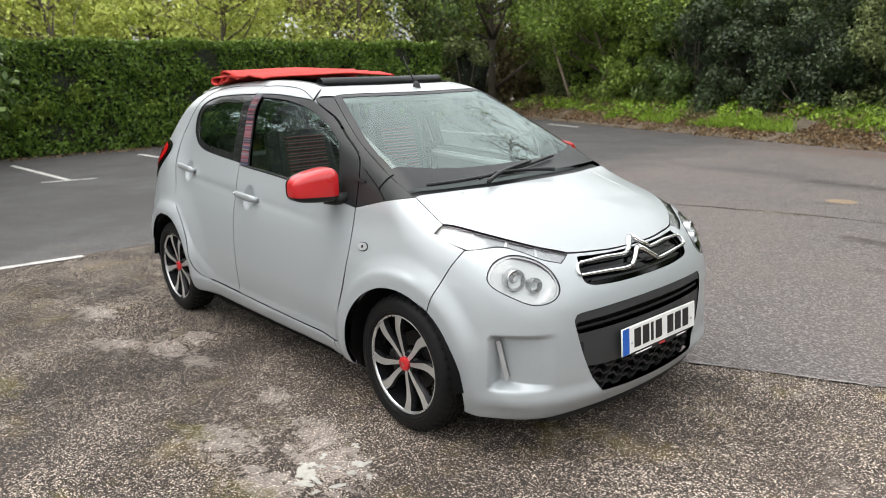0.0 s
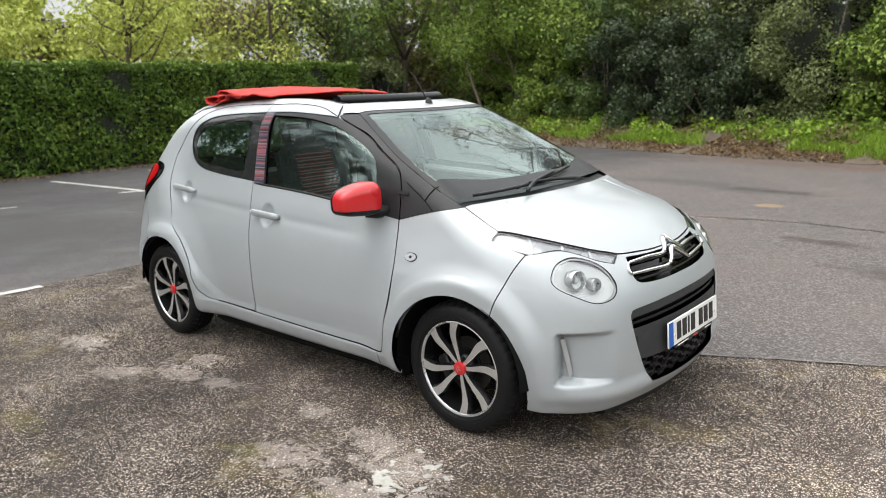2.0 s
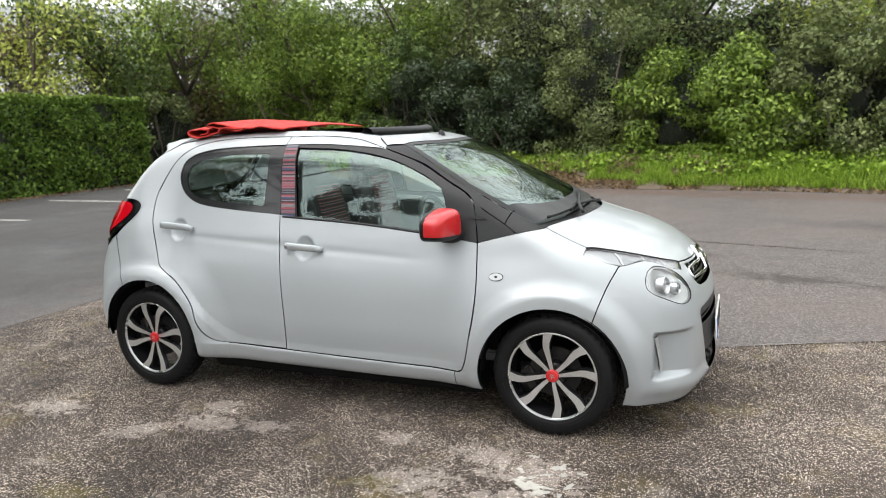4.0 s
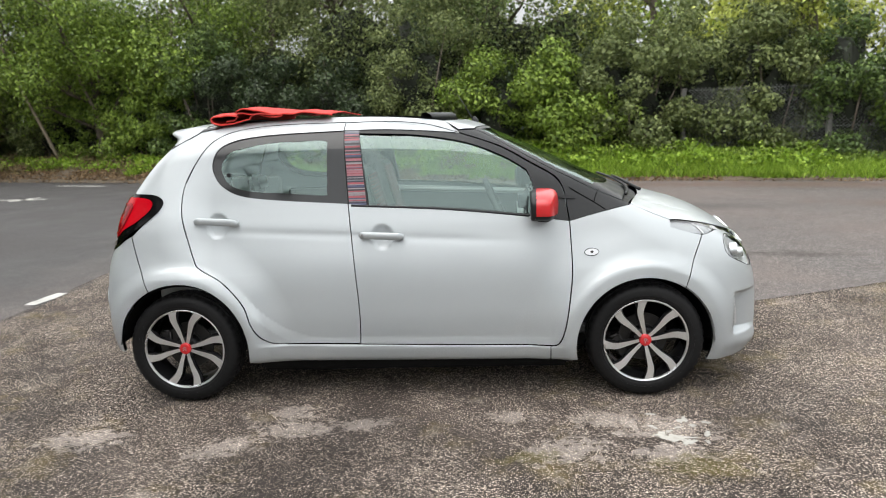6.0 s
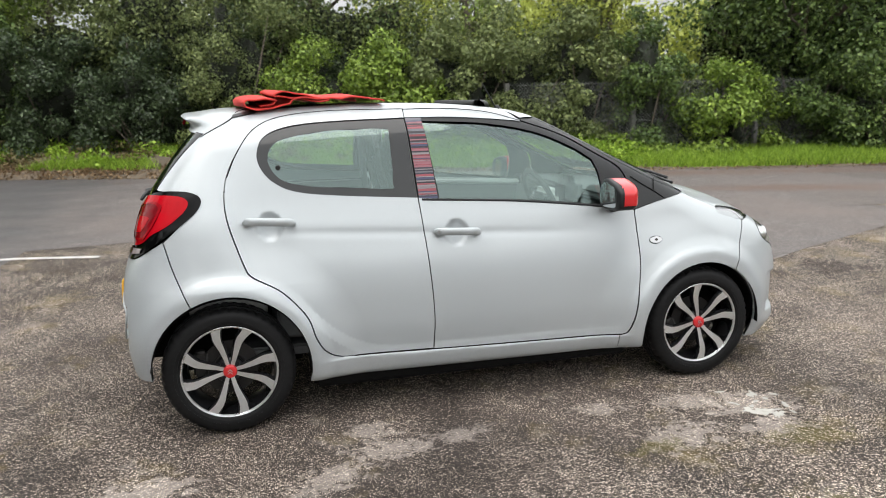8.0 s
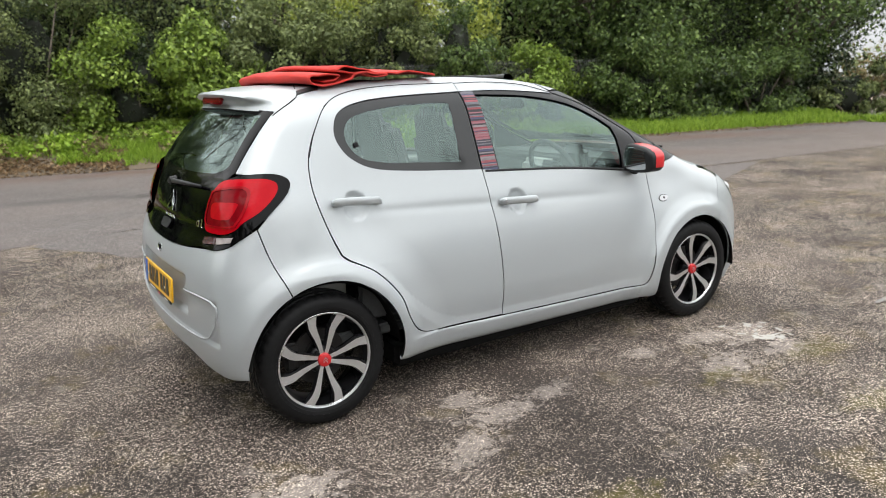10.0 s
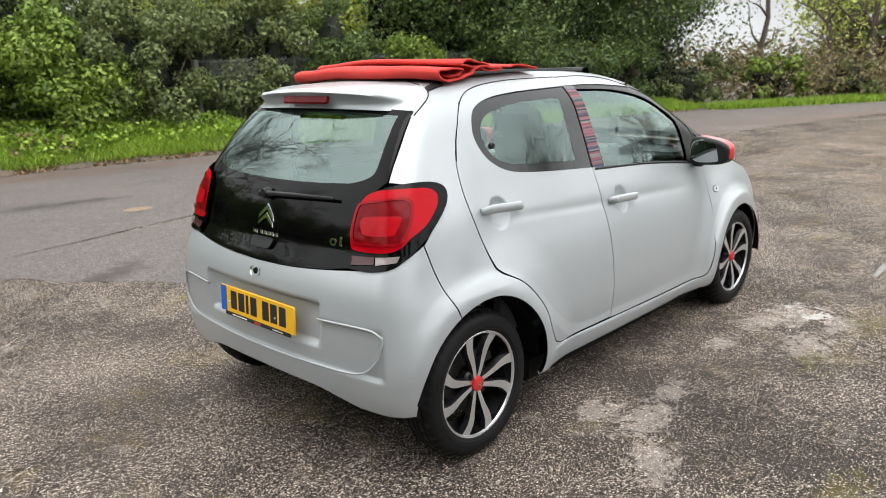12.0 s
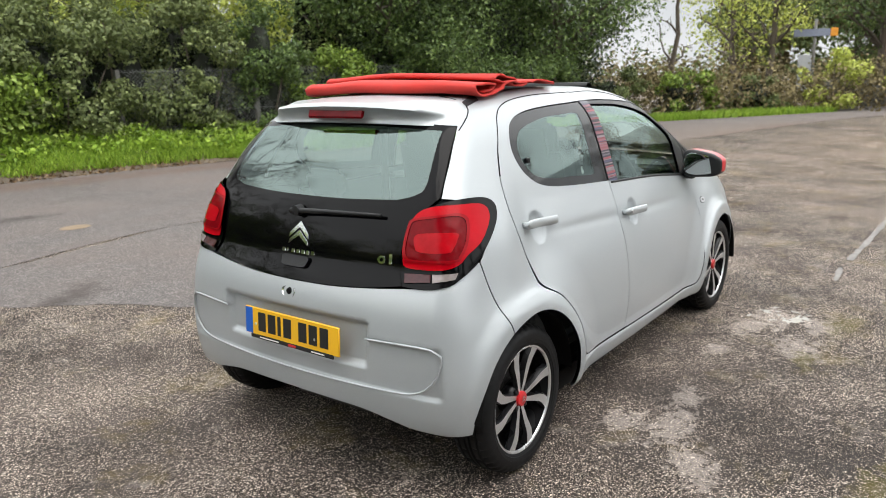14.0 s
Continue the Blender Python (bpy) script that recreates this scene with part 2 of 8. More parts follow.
PAINT = car_paint()
BLACK = specked("black_plastic", (0.014, 0.0145, 0.0155), 0.42, spread=0.2, scale=200, Specular_IOR_Level=0.28)
GREYBLACK = specked("pillar_film", (0.019, 0.020, 0.021), 0.34, spread=0.15, scale=60, Specular_IOR_Level=0.28)
GLOSS = specked("gloss_black", (0.002, 0.002, 0.0024), 0.015, spread=0.1, scale=8, Specular_IOR_Level=0.15)
GAP = material("seal_rubber", (0.004, 0.004, 0.004), 0.8, Specular_IOR_Level=0.15)
GLASS = pane("window_glass", (0.72, 0.82, 0.79), 0.135, (0.68, 0.85, 0.81))
PRINTED = specked("printed_glass_rim", (0.022, 0.023, 0.024), 0.02, spread=0.1, scale=10, Specular_IOR_Level=0.42)
SCREEN = pane("windscreen_glass", (0.78, 0.87, 0.85), 0.115)
PRIVACY = pane("rear_glass", (0.42, 0.52, 0.50), 0.27, (0.50, 0.62, 0.59))
CLEAR = pane("lamp_glass", (0.95, 0.96, 0.96), 0.05, (1, 1, 1))
CHROME = specked("chrome", (0.78, 0.79, 0.80), 0.08, 1.0, spread=0.04, scale=12)
SATIN = specked("satin_metal", (0.55, 0.56, 0.57), 0.28, 1.0, spread=0.06, scale=40)
REFLECTOR = specked("lamp_reflector", (0.47, 0.48, 0.48), 0.26, 0.35, spread=0.04, scale=20)
LAMPGREY = specked("lamp_housing", (0.52, 0.53, 0.54), 0.32, 0.4, spread=0.08, scale=30)
SLITGREY = specked("slim_lamp_reflector", (0.30, 0.31, 0.32), 0.25, 0.45, spread=0.2, scale=45)
REDCAP = specked("red_cap", (0.52, 0.014, 0.018), 0.30, spread=0.06, scale=20, Coat_Weight=0.5)
FABRIC = specked("red_canvas", (0.50, 0.030, 0.022), 0.82, spread=0.16, scale=260, bump_height=0.0015)
RUBBER = specked("tyre_rubber", (0.010, 0.010, 0.0105), 0.52, spread=0.3, scale=60, bump_height=0.0008, Specular_IOR_Level=0.14)
ALLOY = specked("machined_alloy", (0.66, 0.67, 0.68), 0.30, 0.85, spread=0.10, scale=70)
RIMBLACK = specked("black_rim", (0.008, 0.008, 0.009), 0.25, spread=0.2, scale=40, Specular_IOR_Level=0.25)
DISC = specked("brake_disc", (0.030, 0.028, 0.027), 0.5, 0.5, spread=0.2, scale=50)
CABIN = specked("cabin_plastic", (0.075, 0.078, 0.08), 0.6, spread=0.15, scale=80, Specular_IOR_Level=0.28)
CABINLIGHT = specked("cabin_trim", (0.42, 0.43, 0.42), 0.5, spread=0.08, scale=50)
CLOTH = specked("seat_cloth", (0.035, 0.035, 0.038), 0.9, spread=0.25, scale=220, bump_height=0.001)
REDLENS = specked("red_lens", (0.40, 0.002, 0.008), 0.08, spread=0.15, scale=14, Specular_IOR_Level=0.12)
DARKLENS = specked("dark_red_lens", (0.15, 0.002, 0.005), 0.10, spread=0.35, scale=25, Specular_IOR_Level=0.12)
PLATEWHITE = specked("plate_white", (0.80, 0.80, 0.78), 0.35, spread=0.03, scale=30)
PLATEYELLOW = specked("plate_yellow", (0.80, 0.44, 0.015), 0.35, spread=0.03, scale=30)
PLATEBLUE = specked("plate_blue", (0.008, 0.10, 0.46), 0.35, spread=0.05, scale=30)
INK = material("plate_ink", (0.012, 0.012, 0.012), 0.4)
WORN = ground_stone()
ROAD = smooth_tarmac()
LINE = specked("road_paint", (0.50, 0.49, 0.46), 0.8, spread=0.35, scale=35)
BARK = specked("bark", (0.085, 0.068, 0.052), 0.9, spread=0.4, scale=18, bump_height=0.02)
TWIG = specked("twigs", (0.13, 0.105, 0.085), 0.9, spread=0.3, scale=10)
EARTH = specked("bank_earth", (0.10, 0.078, 0.055), 0.95, spread=0.45, scale=9, bump_height=0.03)
# near-black, painted as the shade deep inside hedge, shrubs and thickets
SHADE = specked("painted_shade_core", (0.012, 0.015, 0.008), 0.95, spread=0.3, scale=6)


# ---- mesh helpers ----
def mesh_of(name, verts, faces, mat, normals=None, smooth=True):
    me = bpy.data.meshes.new(name)
    me.from_pydata([tuple(map(float, v)) for v in verts], [], [tuple(map(int, f)) for f in faces])
    me.materials.append(mat)
    me.polygons.foreach_set("use_smooth", [smooth] * len(me.polygons))
    if normals is not None:
        me.normals_split_custom_set_from_vertices([tuple(map(float, n)) for n in normals])
    me.update()
    return me


def thing(name, label, category, group="", m=None, kind=""):
    ob = new(name)
    ob.empty_display_size = 0.1
    tagged(ob, label, category, group, kind)
    if m is not None:
        ob.matrix_basis = m
    return ob


def part(name, data, parent, label=""):
    ob = new(name, data)
    ob.parent = parent
    return tagged(ob, label)


def bm_mesh(name, bm, mat, smooth=True, bevel=0.0, segments=2):
    if bevel:
        bmesh.ops.bevel(bm, geom=bm.edges[:], offset=bevel, segments=segments, affect="EDGES", clamp_overlap=True)
    bmesh.ops.recalc_face_normals(bm, faces=bm.faces[:])
    me = bpy.data.meshes.new(name)
    bm.to_mesh(me)
    bm.free()
    me.materials.append(mat)
    me.polygons.foreach_set("use_smooth", [smooth] * len(me.polygons))
    return me


def block(name, size, at, mat, bevel=0.006, turn=(0, 0, 0), taper=None):
    bm = bmesh.new()
    bmesh.ops.create_cube(bm, size=1)
    for v in bm.verts:
        v.co = Vector((v.co.x * size[0], v.co.y * size[1], v.co.z * size[2]))
        if taper and v.co.z > 0:
            v.co.x *= taper[0]
            v.co.y *= taper[1]
    if bevel:
        bmesh.ops.bevel(bm, geom=bm.edges[:], offset=bevel, segments=3, affect="EDGES", clamp_overlap=True)
    bm.transform(pose(*at, *turn))
    me = bm_mesh(name, bm, mat)
    me.set_sharp_from_angle(angle=radians(50))
    return me


def lathe(name, profile, mat, steps=48, smooth=True, axis="y"):
    """Turns (radius, along) points round an axis through the origin."""
    pr = np.array(profile, float)
    a = np.linspace(0, 2 * np.pi, steps, endpoint=False)
    c, s = np.cos(a)[:, None], np.sin(a)[:, None]
    r, h = pr[:, 0][None], pr[:, 1][None] + 0 * c
    p = np.stack([r * c, h, r * s], -1) if axis == "y" else np.stack([h, r * c, r * s], -1) if axis == "x" else np.stack([r * c, r * s, h], -1)
    n = len(pr)
    faces = [(i * n + j, ((i + 1) % steps) * n + j, ((i + 1) % steps) * n + j + 1, i * n + j + 1) for i in range(steps) for j in range(n - 1)]
    me = mesh_of(name, p.reshape(-1, 3), faces, mat, smooth=smooth)
    bm = bmesh.new()
    bm.from_mesh(me)
    bmesh.ops.remove_doubles(bm, verts=bm.verts[:], dist=1e-5)
    bmesh.ops.recalc_face_normals(bm, faces=bm.faces[:])
    bm.to_mesh(me)
    bm.free()
    me.polygons.foreach_set("use_smooth", [smooth] * len(me.polygons))
    me.set_sharp_from_angle(angle=radians(40))
    return me


def tube(name, points, radius, mat, sides=8, tip=None):
    """A round bar along points; radius one number or one for each end."""
    pts = [Vector(p) for p in points]
    tip = radius if tip is None else tip
    verts, faces = [], []
    up = Vector((0, 0, 1))
    for i, p in enumerate(pts):
        d = (pts[min(i + 1, len(pts) - 1)] - pts[max(i - 1, 0)]).normalized()
        a = d.cross(up if abs(d.z) < 0.95 else Vector((1, 0, 0))).normalized()
        b = d.cross(a)
        r = radius + (tip - radius) * i / (len(pts) - 1)
        verts += [p + (a * math.cos(k * 2 * math.pi / sides) + b * math.sin(k * 2 * math.pi / sides)) * r for k in range(sides)]
    for i in range(len(pts) - 1):
        faces += [(i * sides + k, i * sides + (k + 1) % sides, (i + 1) * sides + (k + 1) % sides, (i + 1) * sides + k) for k in range(sides)]
    faces += [tuple(range(sides))[::-1], tuple(range((len(pts) - 1) * sides, len(pts) * sides))]
    return mesh_of(name, verts, faces, mat)


def smooth_line(points, closed=False, step=0.012):
    """A Catmull-Rom curve through the points, evenly finely stepped."""
    p = np.array(points, float)
    if len(p) == 2 and not closed:
        n = max(int(np.linalg.norm(p[1] - p[0]) / step), 1)
        return p[0] + (p[1] - p[0]) * np.linspace(0, 1, n + 1)[:, None]
    q = np.vstack([p[-1:], p, p[:2]]) if closed else np.vstack([2 * p[:1] - p[1:2], p, 2 * p[-1:] - p[-2:-1]])
    out = []
    for i in range(1, len(q) - 2):
        a, b, c, d = q[i - 1:i + 3]
        n = max(int(np.linalg.norm(c - b) / step), 1)
        s = (np.arange(n) / n)[:, None]
        out.append(0.5 * (2 * b + (c - a) * s + (2 * a - 5 * b + 4 * c - d) * s * s + (3 * b - a - 3 * c + d) * s ** 3))
    if not closed:
        out.append(p[-1:])
    return np.vstack(out)


def joined(*runs, step=0.012):
    """A closed outline of smooth runs that meet in corners; a run that does not begin where the last ended is joined straight."""
    out = []
    for r in runs:
        s = smooth_line(r, False, step)
        if out and np.linalg.norm(out[-1][-1] - s[0]) < 1e-6:
            s = s[1:]
        elif out:
            out.append(smooth_line([out[-1][-1], s[0]], False, step)[1:-1])
        out.append(s)
    w = np.vstack(out)
    if np.linalg.norm(w[0] - w[-1]) < 1e-6:
        return w[:-1]
    return np.vstack([w, smooth_line([w[-1], w[0]], False, step)[1:-1]])


def shrunk(poly, d):
    """The outline drawn in by d."""
    p = np.asarray(poly, float)
    area = np.sum(p[:, 0] * np.roll(p[:, 1], -1) - np.roll(p[:, 0], -1) * p[:, 1])
    t = np.roll(p, -2, 0) - np.roll(p, 2, 0)
    t /= np.maximum(np.linalg.norm(t, axis=1, keepdims=True), 1e-9)
    return p + np.stack([-t[:, 1], t[:, 0]], 1) * d * np.sign(area)


def inside(poly, pts):
    x, y = pts[:, 0][:, None], pts[:, 1][:, None]
    a, b = poly, np.roll(poly, -1, 0)
    cross = (a[:, 1][None] > y) != (b[:, 1][None] > y)
    with np.errstate(divide="ignore", invalid="ignore"):
        at = (b[:, 0] - a[:, 0])[None] * (y - a[:, 1][None]) / (b[:, 1] - a[:, 1])[None] + a[:, 0][None]
    return (cross & (x < at)).sum(1) % 2 == 1


def filled(outline, holes=(), spacing=0.03):
    """Triangles that fill a flat outline with holes. Returns points, triangles and the loops of their rims."""
    from mathutils.geometry import delaunay_2d_cdt
    loops = [outline, *holes]
    rim = np.vstack(loops)
    lo, hi = outline.min(0), outline.max(0)
    gx, gy = np.arange(lo[0], hi[0], spacing), np.arange(lo[1], hi[1], spacing * 0.866)
    grid = np.array([(x + (j % 2) * spacing / 2, y) for j, y in enumerate(gy) for x in gx])
    if len(grid):
        ok = inside(outline, grid)
        for h in holes:
            ok &= ~inside(h, grid)
        grid = grid[ok]
    if len(grid):
        far = np.min(np.linalg.norm(grid[:, None] - rim[None], axis=2), axis=1) > spacing * 0.45
        grid = grid[far]
    pts = np.vstack([rim, grid]) if len(grid) else rim
    edges, start = [], 0
    for l in loops:
        edges += [(start + i, start + (i + 1) % len(l)) for i in range(len(l))]
        start += len(l)
    v, _, f, _, _, _ = delaunay_2d_cdt([Vector(map(float, p)) for p in pts], edges, [], 0, 1e-7)
    v = np.array([tuple(p) for p in v])
    f = np.array([tuple(t) for t in f])
    mid = v[f].mean(1)
    ok = inside(outline, mid)
    for h in holes:
        ok &= ~inside(h, mid)
    return v, f[ok], loops

# ---- the car's skin: one smooth closed form, x ahead, y to its left, z up, origin on the ground under its middle ----
def hermite(xs, ys):
    xs, ys = np.array(xs, float), np.array(ys, float)
    d = np.diff(ys) / np.diff(xs)
    m = np.empty_like(ys)
    m[0], m[-1] = d[0], d[-1]
    w = np.diff(xs)
    m[1:-1] = (d[:-1] * w[1:] + d[1:] * w[:-1]) / (w[1:] + w[:-1])

    def value(x):
        x = np.asarray(x, float)
        c = np.clip(x, xs[0], xs[-1])
        i = np.clip(np.searchsorted(xs, c) - 1, 0, len(xs) - 2)
        h = xs[i + 1] - xs[i]
        s = (c - xs[i]) / h
        out = ((1 + 2 * s) * (1 - s) ** 2 * ys[i] + s * (1 - s) ** 2 * h * m[i]
               + s * s * (3 - 2 * s) * ys[i + 1] + s * s * (s - 1) * h * m[i + 1])
        return out + np.minimum(x - xs[0], 0) * m[0] + np.maximum(x - xs[-1], 0) * m[-1]
    return value


# half width of the side by height, and how it draws in towards the ends
SIDE = hermite([0.10, 0.19, 0.25, 0.31, 0.34, 0.38, 0.44, 0.52, 0.62, 0.74, 0.84, 0.90, 0.96, 1.01, 1.10, 1.20, 1.30, 1.38, 1.46],
               [0.705, 0.738, 0.762, 0.776, 0.779, 0.784, 0.789, 0.789, 0.785, 0.768, 0.742, 0.727, 0.708, 0.692, 0.667, 0.637, 0.603, 0.569, 0.530])
# towards nose and tail the flanks stand fuller at the shoulder
FULL = hermite([0.10, 0.31, 0.44, 0.62, 0.74, 0.84, 0.90, 0.96, 1.01, 1.10, 1.20, 1.30, 1.46], [0.0, -0.016, -0.004, 0.011, 0.026, 0.046, 0.051, 0.052, 0.047, 0.033, 0.019, 0.008, 0.0])
TAPER = hermite([-1.75, -1.55, -1.35, -1.17, -0.95, -0.70, -0.40, 0.0, 0.40, 0.70, 0.95, 1.17, 1.35, 1.50, 1.62, 1.75, 1.85],
                [0.110, 0.070, 0.046, 0.032, 0.018, 0.008, 0.002, 0.0, 0.004, 0.016, 0.038, 0.058, 0.078, 0.098, 0.118, 0.148, 0.180])
TOP = hermite([-1.60, -1.36, -1.13, -0.90, -0.60, -0.30, 0.0, 0.20, 0.37, 0.52, 0.71, 0.84, 0.95, 1.06, 1.14, 1.22, 1.32, 1.50, 1.62, 1.70, 1.78, 1.86],
              [1.360, 1.392, 1.418, 1.436, 1.449, 1.450, 1.436, 1.412, 1.372, 1.304, 1.214, 1.152, 1.098, 1.045, 1.008, 0.981, 0.953, 0.900, 0.857, 0.820, 0.768, 0.700])
CROWN = hermite([-1.6, -0.8, 0.0, 0.37, 0.70, 1.06, 1.20, 1.50, 1.80], [0.13, 0.10, 0.10, 0.10, 0.12, 0.13, 0.17, 0.20, 0.22])
NOSE = hermite([0.10, 0.16, 0.20, 0.30, 0.42, 0.52, 0.60, 0.66, 0.72, 0.78, 0.84, 1.0],
               [1.760, 1.805, 1.830, 1.846, 1.848, 1.842, 1.828, 1.810, 1.786, 1.748, 1.69, 1.5])
TAIL = hermite([0.15, 0.24, 0.32, 0.42, 0.52, 0.62, 0.72, 0.79, 0.84, 0.90, 0.97, 1.05, 1.12, 1.20, 1.28, 1.34, 1.42],
               [-1.560, -1.605, -1.630, -1.643, -1.646, -1.640, -1.624, -1.596, -1.568, -1.553, -1.530, -1.492, -1.445, -1.385, -1.318, -1.268, -1.20])

FLOOR = hermite([-1.75, -1.45, -1.0, -0.5, 0.7, 1.0, 1.4, 1.85], [0.260, 0.250, 0.212, 0.206, 0.190, 0.182, 0.150, 0.150])


def smax(a, b, k):
    h = np.maximum(k - np.abs(a - b), 0) / k
    return np.maximum(a, b) + h * h * k * 0.25


def bump(r, inner, outer):
    s = np.clip((outer - r) / (outer - inner), 0, 1)
    return s * s * (3 - 2 * s)


def skin(x, y, z):
    """Below zero inside the body, above zero outside."""
    a = np.abs(y)
    ease = lambda q: np.clip(q, 0, 1) ** 2 * (3 - 2 * np.clip(q, 0, 1))
    side = SIDE(z) + FULL(z) * (0.75 * ease((x - 0.84) / 0.42) + ease((-0.98 - x) / 0.28)) - TAPER(x) * (0.75 + 0.45 * np.clip((z - 0.3) / 0.8, 0, 1.2))
    # soft shoulder crease falling from the tail to the front door
    crease = 0.905 - 0.055 * (x + 0.9)
    side = side - 0.003 * np.exp(-((z - crease + 0.02) / 0.020) ** 2) * bump(np.abs(x + 0.25), 0.45, 0.95)
    # below a line that sweeps down from the rear arch the doors swell towards the sill
    sweep = 0.336 - 0.02 * x + 1.6 * np.clip(-0.45 - x, 0, 0.5) ** 2
    side = side + 0.13 * np.clip(sweep - z, 0, 0.06) * ease((x + 0.88) / 0.12) * ease((0.76 - x) / 0.1)
    # the sill stands a little proud of the doors
    side = side + 0.006 * ease((0.302 - 0.0254 * x - z) / 0.014) * ease((x + 0.80) / 0.1) * ease((0.80 - x) / 0.1)
    for hub, wide, lip in ((1.17, 0.038, 0.020), (-1.17, 0.034, 0.018)):
        r = np.hypot(x - hub, np.maximum(z - 0.285, -0.4) * 1.0)
        side = side + (wide * bump(r, 0.36, 0.62) + lip * bump(r, 0.375, 0.465)) * np.clip((1.0 - z) * 3, 0, 1)
    top = z - (TOP(x) - CROWN(x) * a * a)
    front = x - (NOSE(z) - 0.24 * a * a - 0.12 * a ** 4)
    back = (TAIL(z) + 0.10 * a * a + 0.06 * a ** 4) - x
    g = smax(a - side, top * 0.9, 0.10 + 0.05 * np.clip((z - 1.1) * 4, 0, 1))
    g = smax(g, front * 0.92, 0.14)
    g = smax(g, back * 0.92, 0.10)
    return smax(g, FLOOR(x) - z, 0.035)


def gradient(p):
    e = 0.0015
    n = np.stack([skin(p[:, 0] + e * (i == 0), p[:, 1] + e * (i == 1), p[:, 2] + e * (i == 2))
                  - skin(p[:, 0] - e * (i == 0), p[:, 1] - e * (i == 1), p[:, 2] - e * (i == 2)) for i in range(3)], 1)
    return n / np.maximum(np.linalg.norm(n, axis=1, keepdims=True), 1e-9)


def cast(eye, way, reach, steps=90):
    """Where the rays first meet the skin."""
    eye, way = np.asarray(eye, float), np.asarray(way, float)
    lo, hi = np.zeros(len(eye)), np.full(len(eye), reach)
    found = np.zeros(len(eye), bool)
    for s in np.linspace(0, reach, steps):
        p = eye + way * s
        inside = skin(p[:, 0], p[:, 1], p[:, 2]) < 0
        fresh = inside & ~found
        hi[fresh] = s
        lo[~found & ~inside] = s
        found |= inside
    for _ in range(16):
        mid = (lo + hi) / 2
        p = eye + way * mid[:, None]
        inside = skin(p[:, 0], p[:, 1], p[:, 2]) < 0
        hi = np.where(inside, mid, hi)
        lo = np.where(inside, lo, mid)
    return eye + way * ((lo + hi) / 2)[:, None], found

# ---- ground ----
def flat(name, points, z, mat, step=0.4, label=""):
    p, f, _ = filled(np.array(points, float), (), 50)
    me = mesh_of(name, [(x, y, z) for x, y in p], f, mat, smooth=False)
    bm = bmesh.new()
    bm.from_mesh(me)
    bmesh.ops.recalc_face_normals(bm, faces=bm.faces[:])
    for face in bm.faces:
        if face.normal.z < 0:
            face.normal_flip()
    bm.to_mesh(me)
    bm.free()
    return tagged(new(name, me), label, name.replace("_", " "), kind="structure")


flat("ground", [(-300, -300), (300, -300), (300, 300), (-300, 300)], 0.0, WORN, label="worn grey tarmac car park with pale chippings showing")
flat("road", joined([(-3.3, -60), (-3.32, -1.4), (-3.28, 0.4), (-3.36, 2.5)], [(-3.36, 2.5), (-3.3, 4.2)], [(-3.3, 4.2), (-1.2, 4.5), (1.0, 4.85), (3.6, 4.2), (6.2, 3.8), (12, 3.2)],
                    [(12, 3.2), (21, 0.2), (24, -6)], [(24, -6), (32, -6)], [(32, -6), (27, 5), (9.5, 11), (-12, 18), (-16, 18)], [(-16, 18), (-16, -60)], step=0.3),
     0.004, ROAD, label="smoother dark tarmac lane with dry and damp stains")

rp0 = np.random.RandomState(3)
patch_rim = smooth_line([(0.7, 4.80), (-0.6, 4.56), (-1.9, 4.36), (-1.55, 3.75), (-1.3, 3.3), (-0.85, 2.6), (-0.5, 1.9), (0.0, 1.0), (0.6, 0.24)], False, 0.10)
patch_rim = patch_rim + rp0.uniform(-0.035, 0.035, patch_rim.shape)
flat("road_patch", [(0.6, 0.24), (1.67, 0.71), (2.1, 0.92), (2.54, 1.10), (3.2, 1.36), (4.0, 1.75), (6.0, 2.62), (8.0, 3.45), (6.2, 3.79), (3.6, 4.19), (1.0, 4.84)] + [tuple(p) for p in patch_rim[:-1]], 0.0034, ROAD,
     label="smoother grey tarmac patch beyond a faint joint")


def stripe(points, width, mat=None):
    """A worn painted line on the ground, with ragged edges."""
    c = smooth_line([(*p, 0) for p in points], False, 0.06)[:, :2]
    d = np.gradient(c, axis=0)
    d /= np.linalg.norm(d, axis=1, keepdims=True)
    n = np.stack([-d[:, 1], d[:, 0]], 1)
    r = np.random.RandomState(len(c))
    l, k = c + n * (width / 2 + r.uniform(-0.012, 0.006, (len(c), 1))), c - n * (width / 2 + r.uniform(-0.012, 0.006, (len(c), 1)))
    v = [(x, y, 0.009) for x, y in np.vstack([l, k])]
    m = len(c)
    me = mesh_of("parking_line", v, [(m + i, m + i + 1, i + 1, i) for i in range(m - 1)], mat or LINE, smooth=False)
    tagged(new("parking_line", me), "worn white painted bay line on the tarmac", "road marking", "bay lines", "structure")


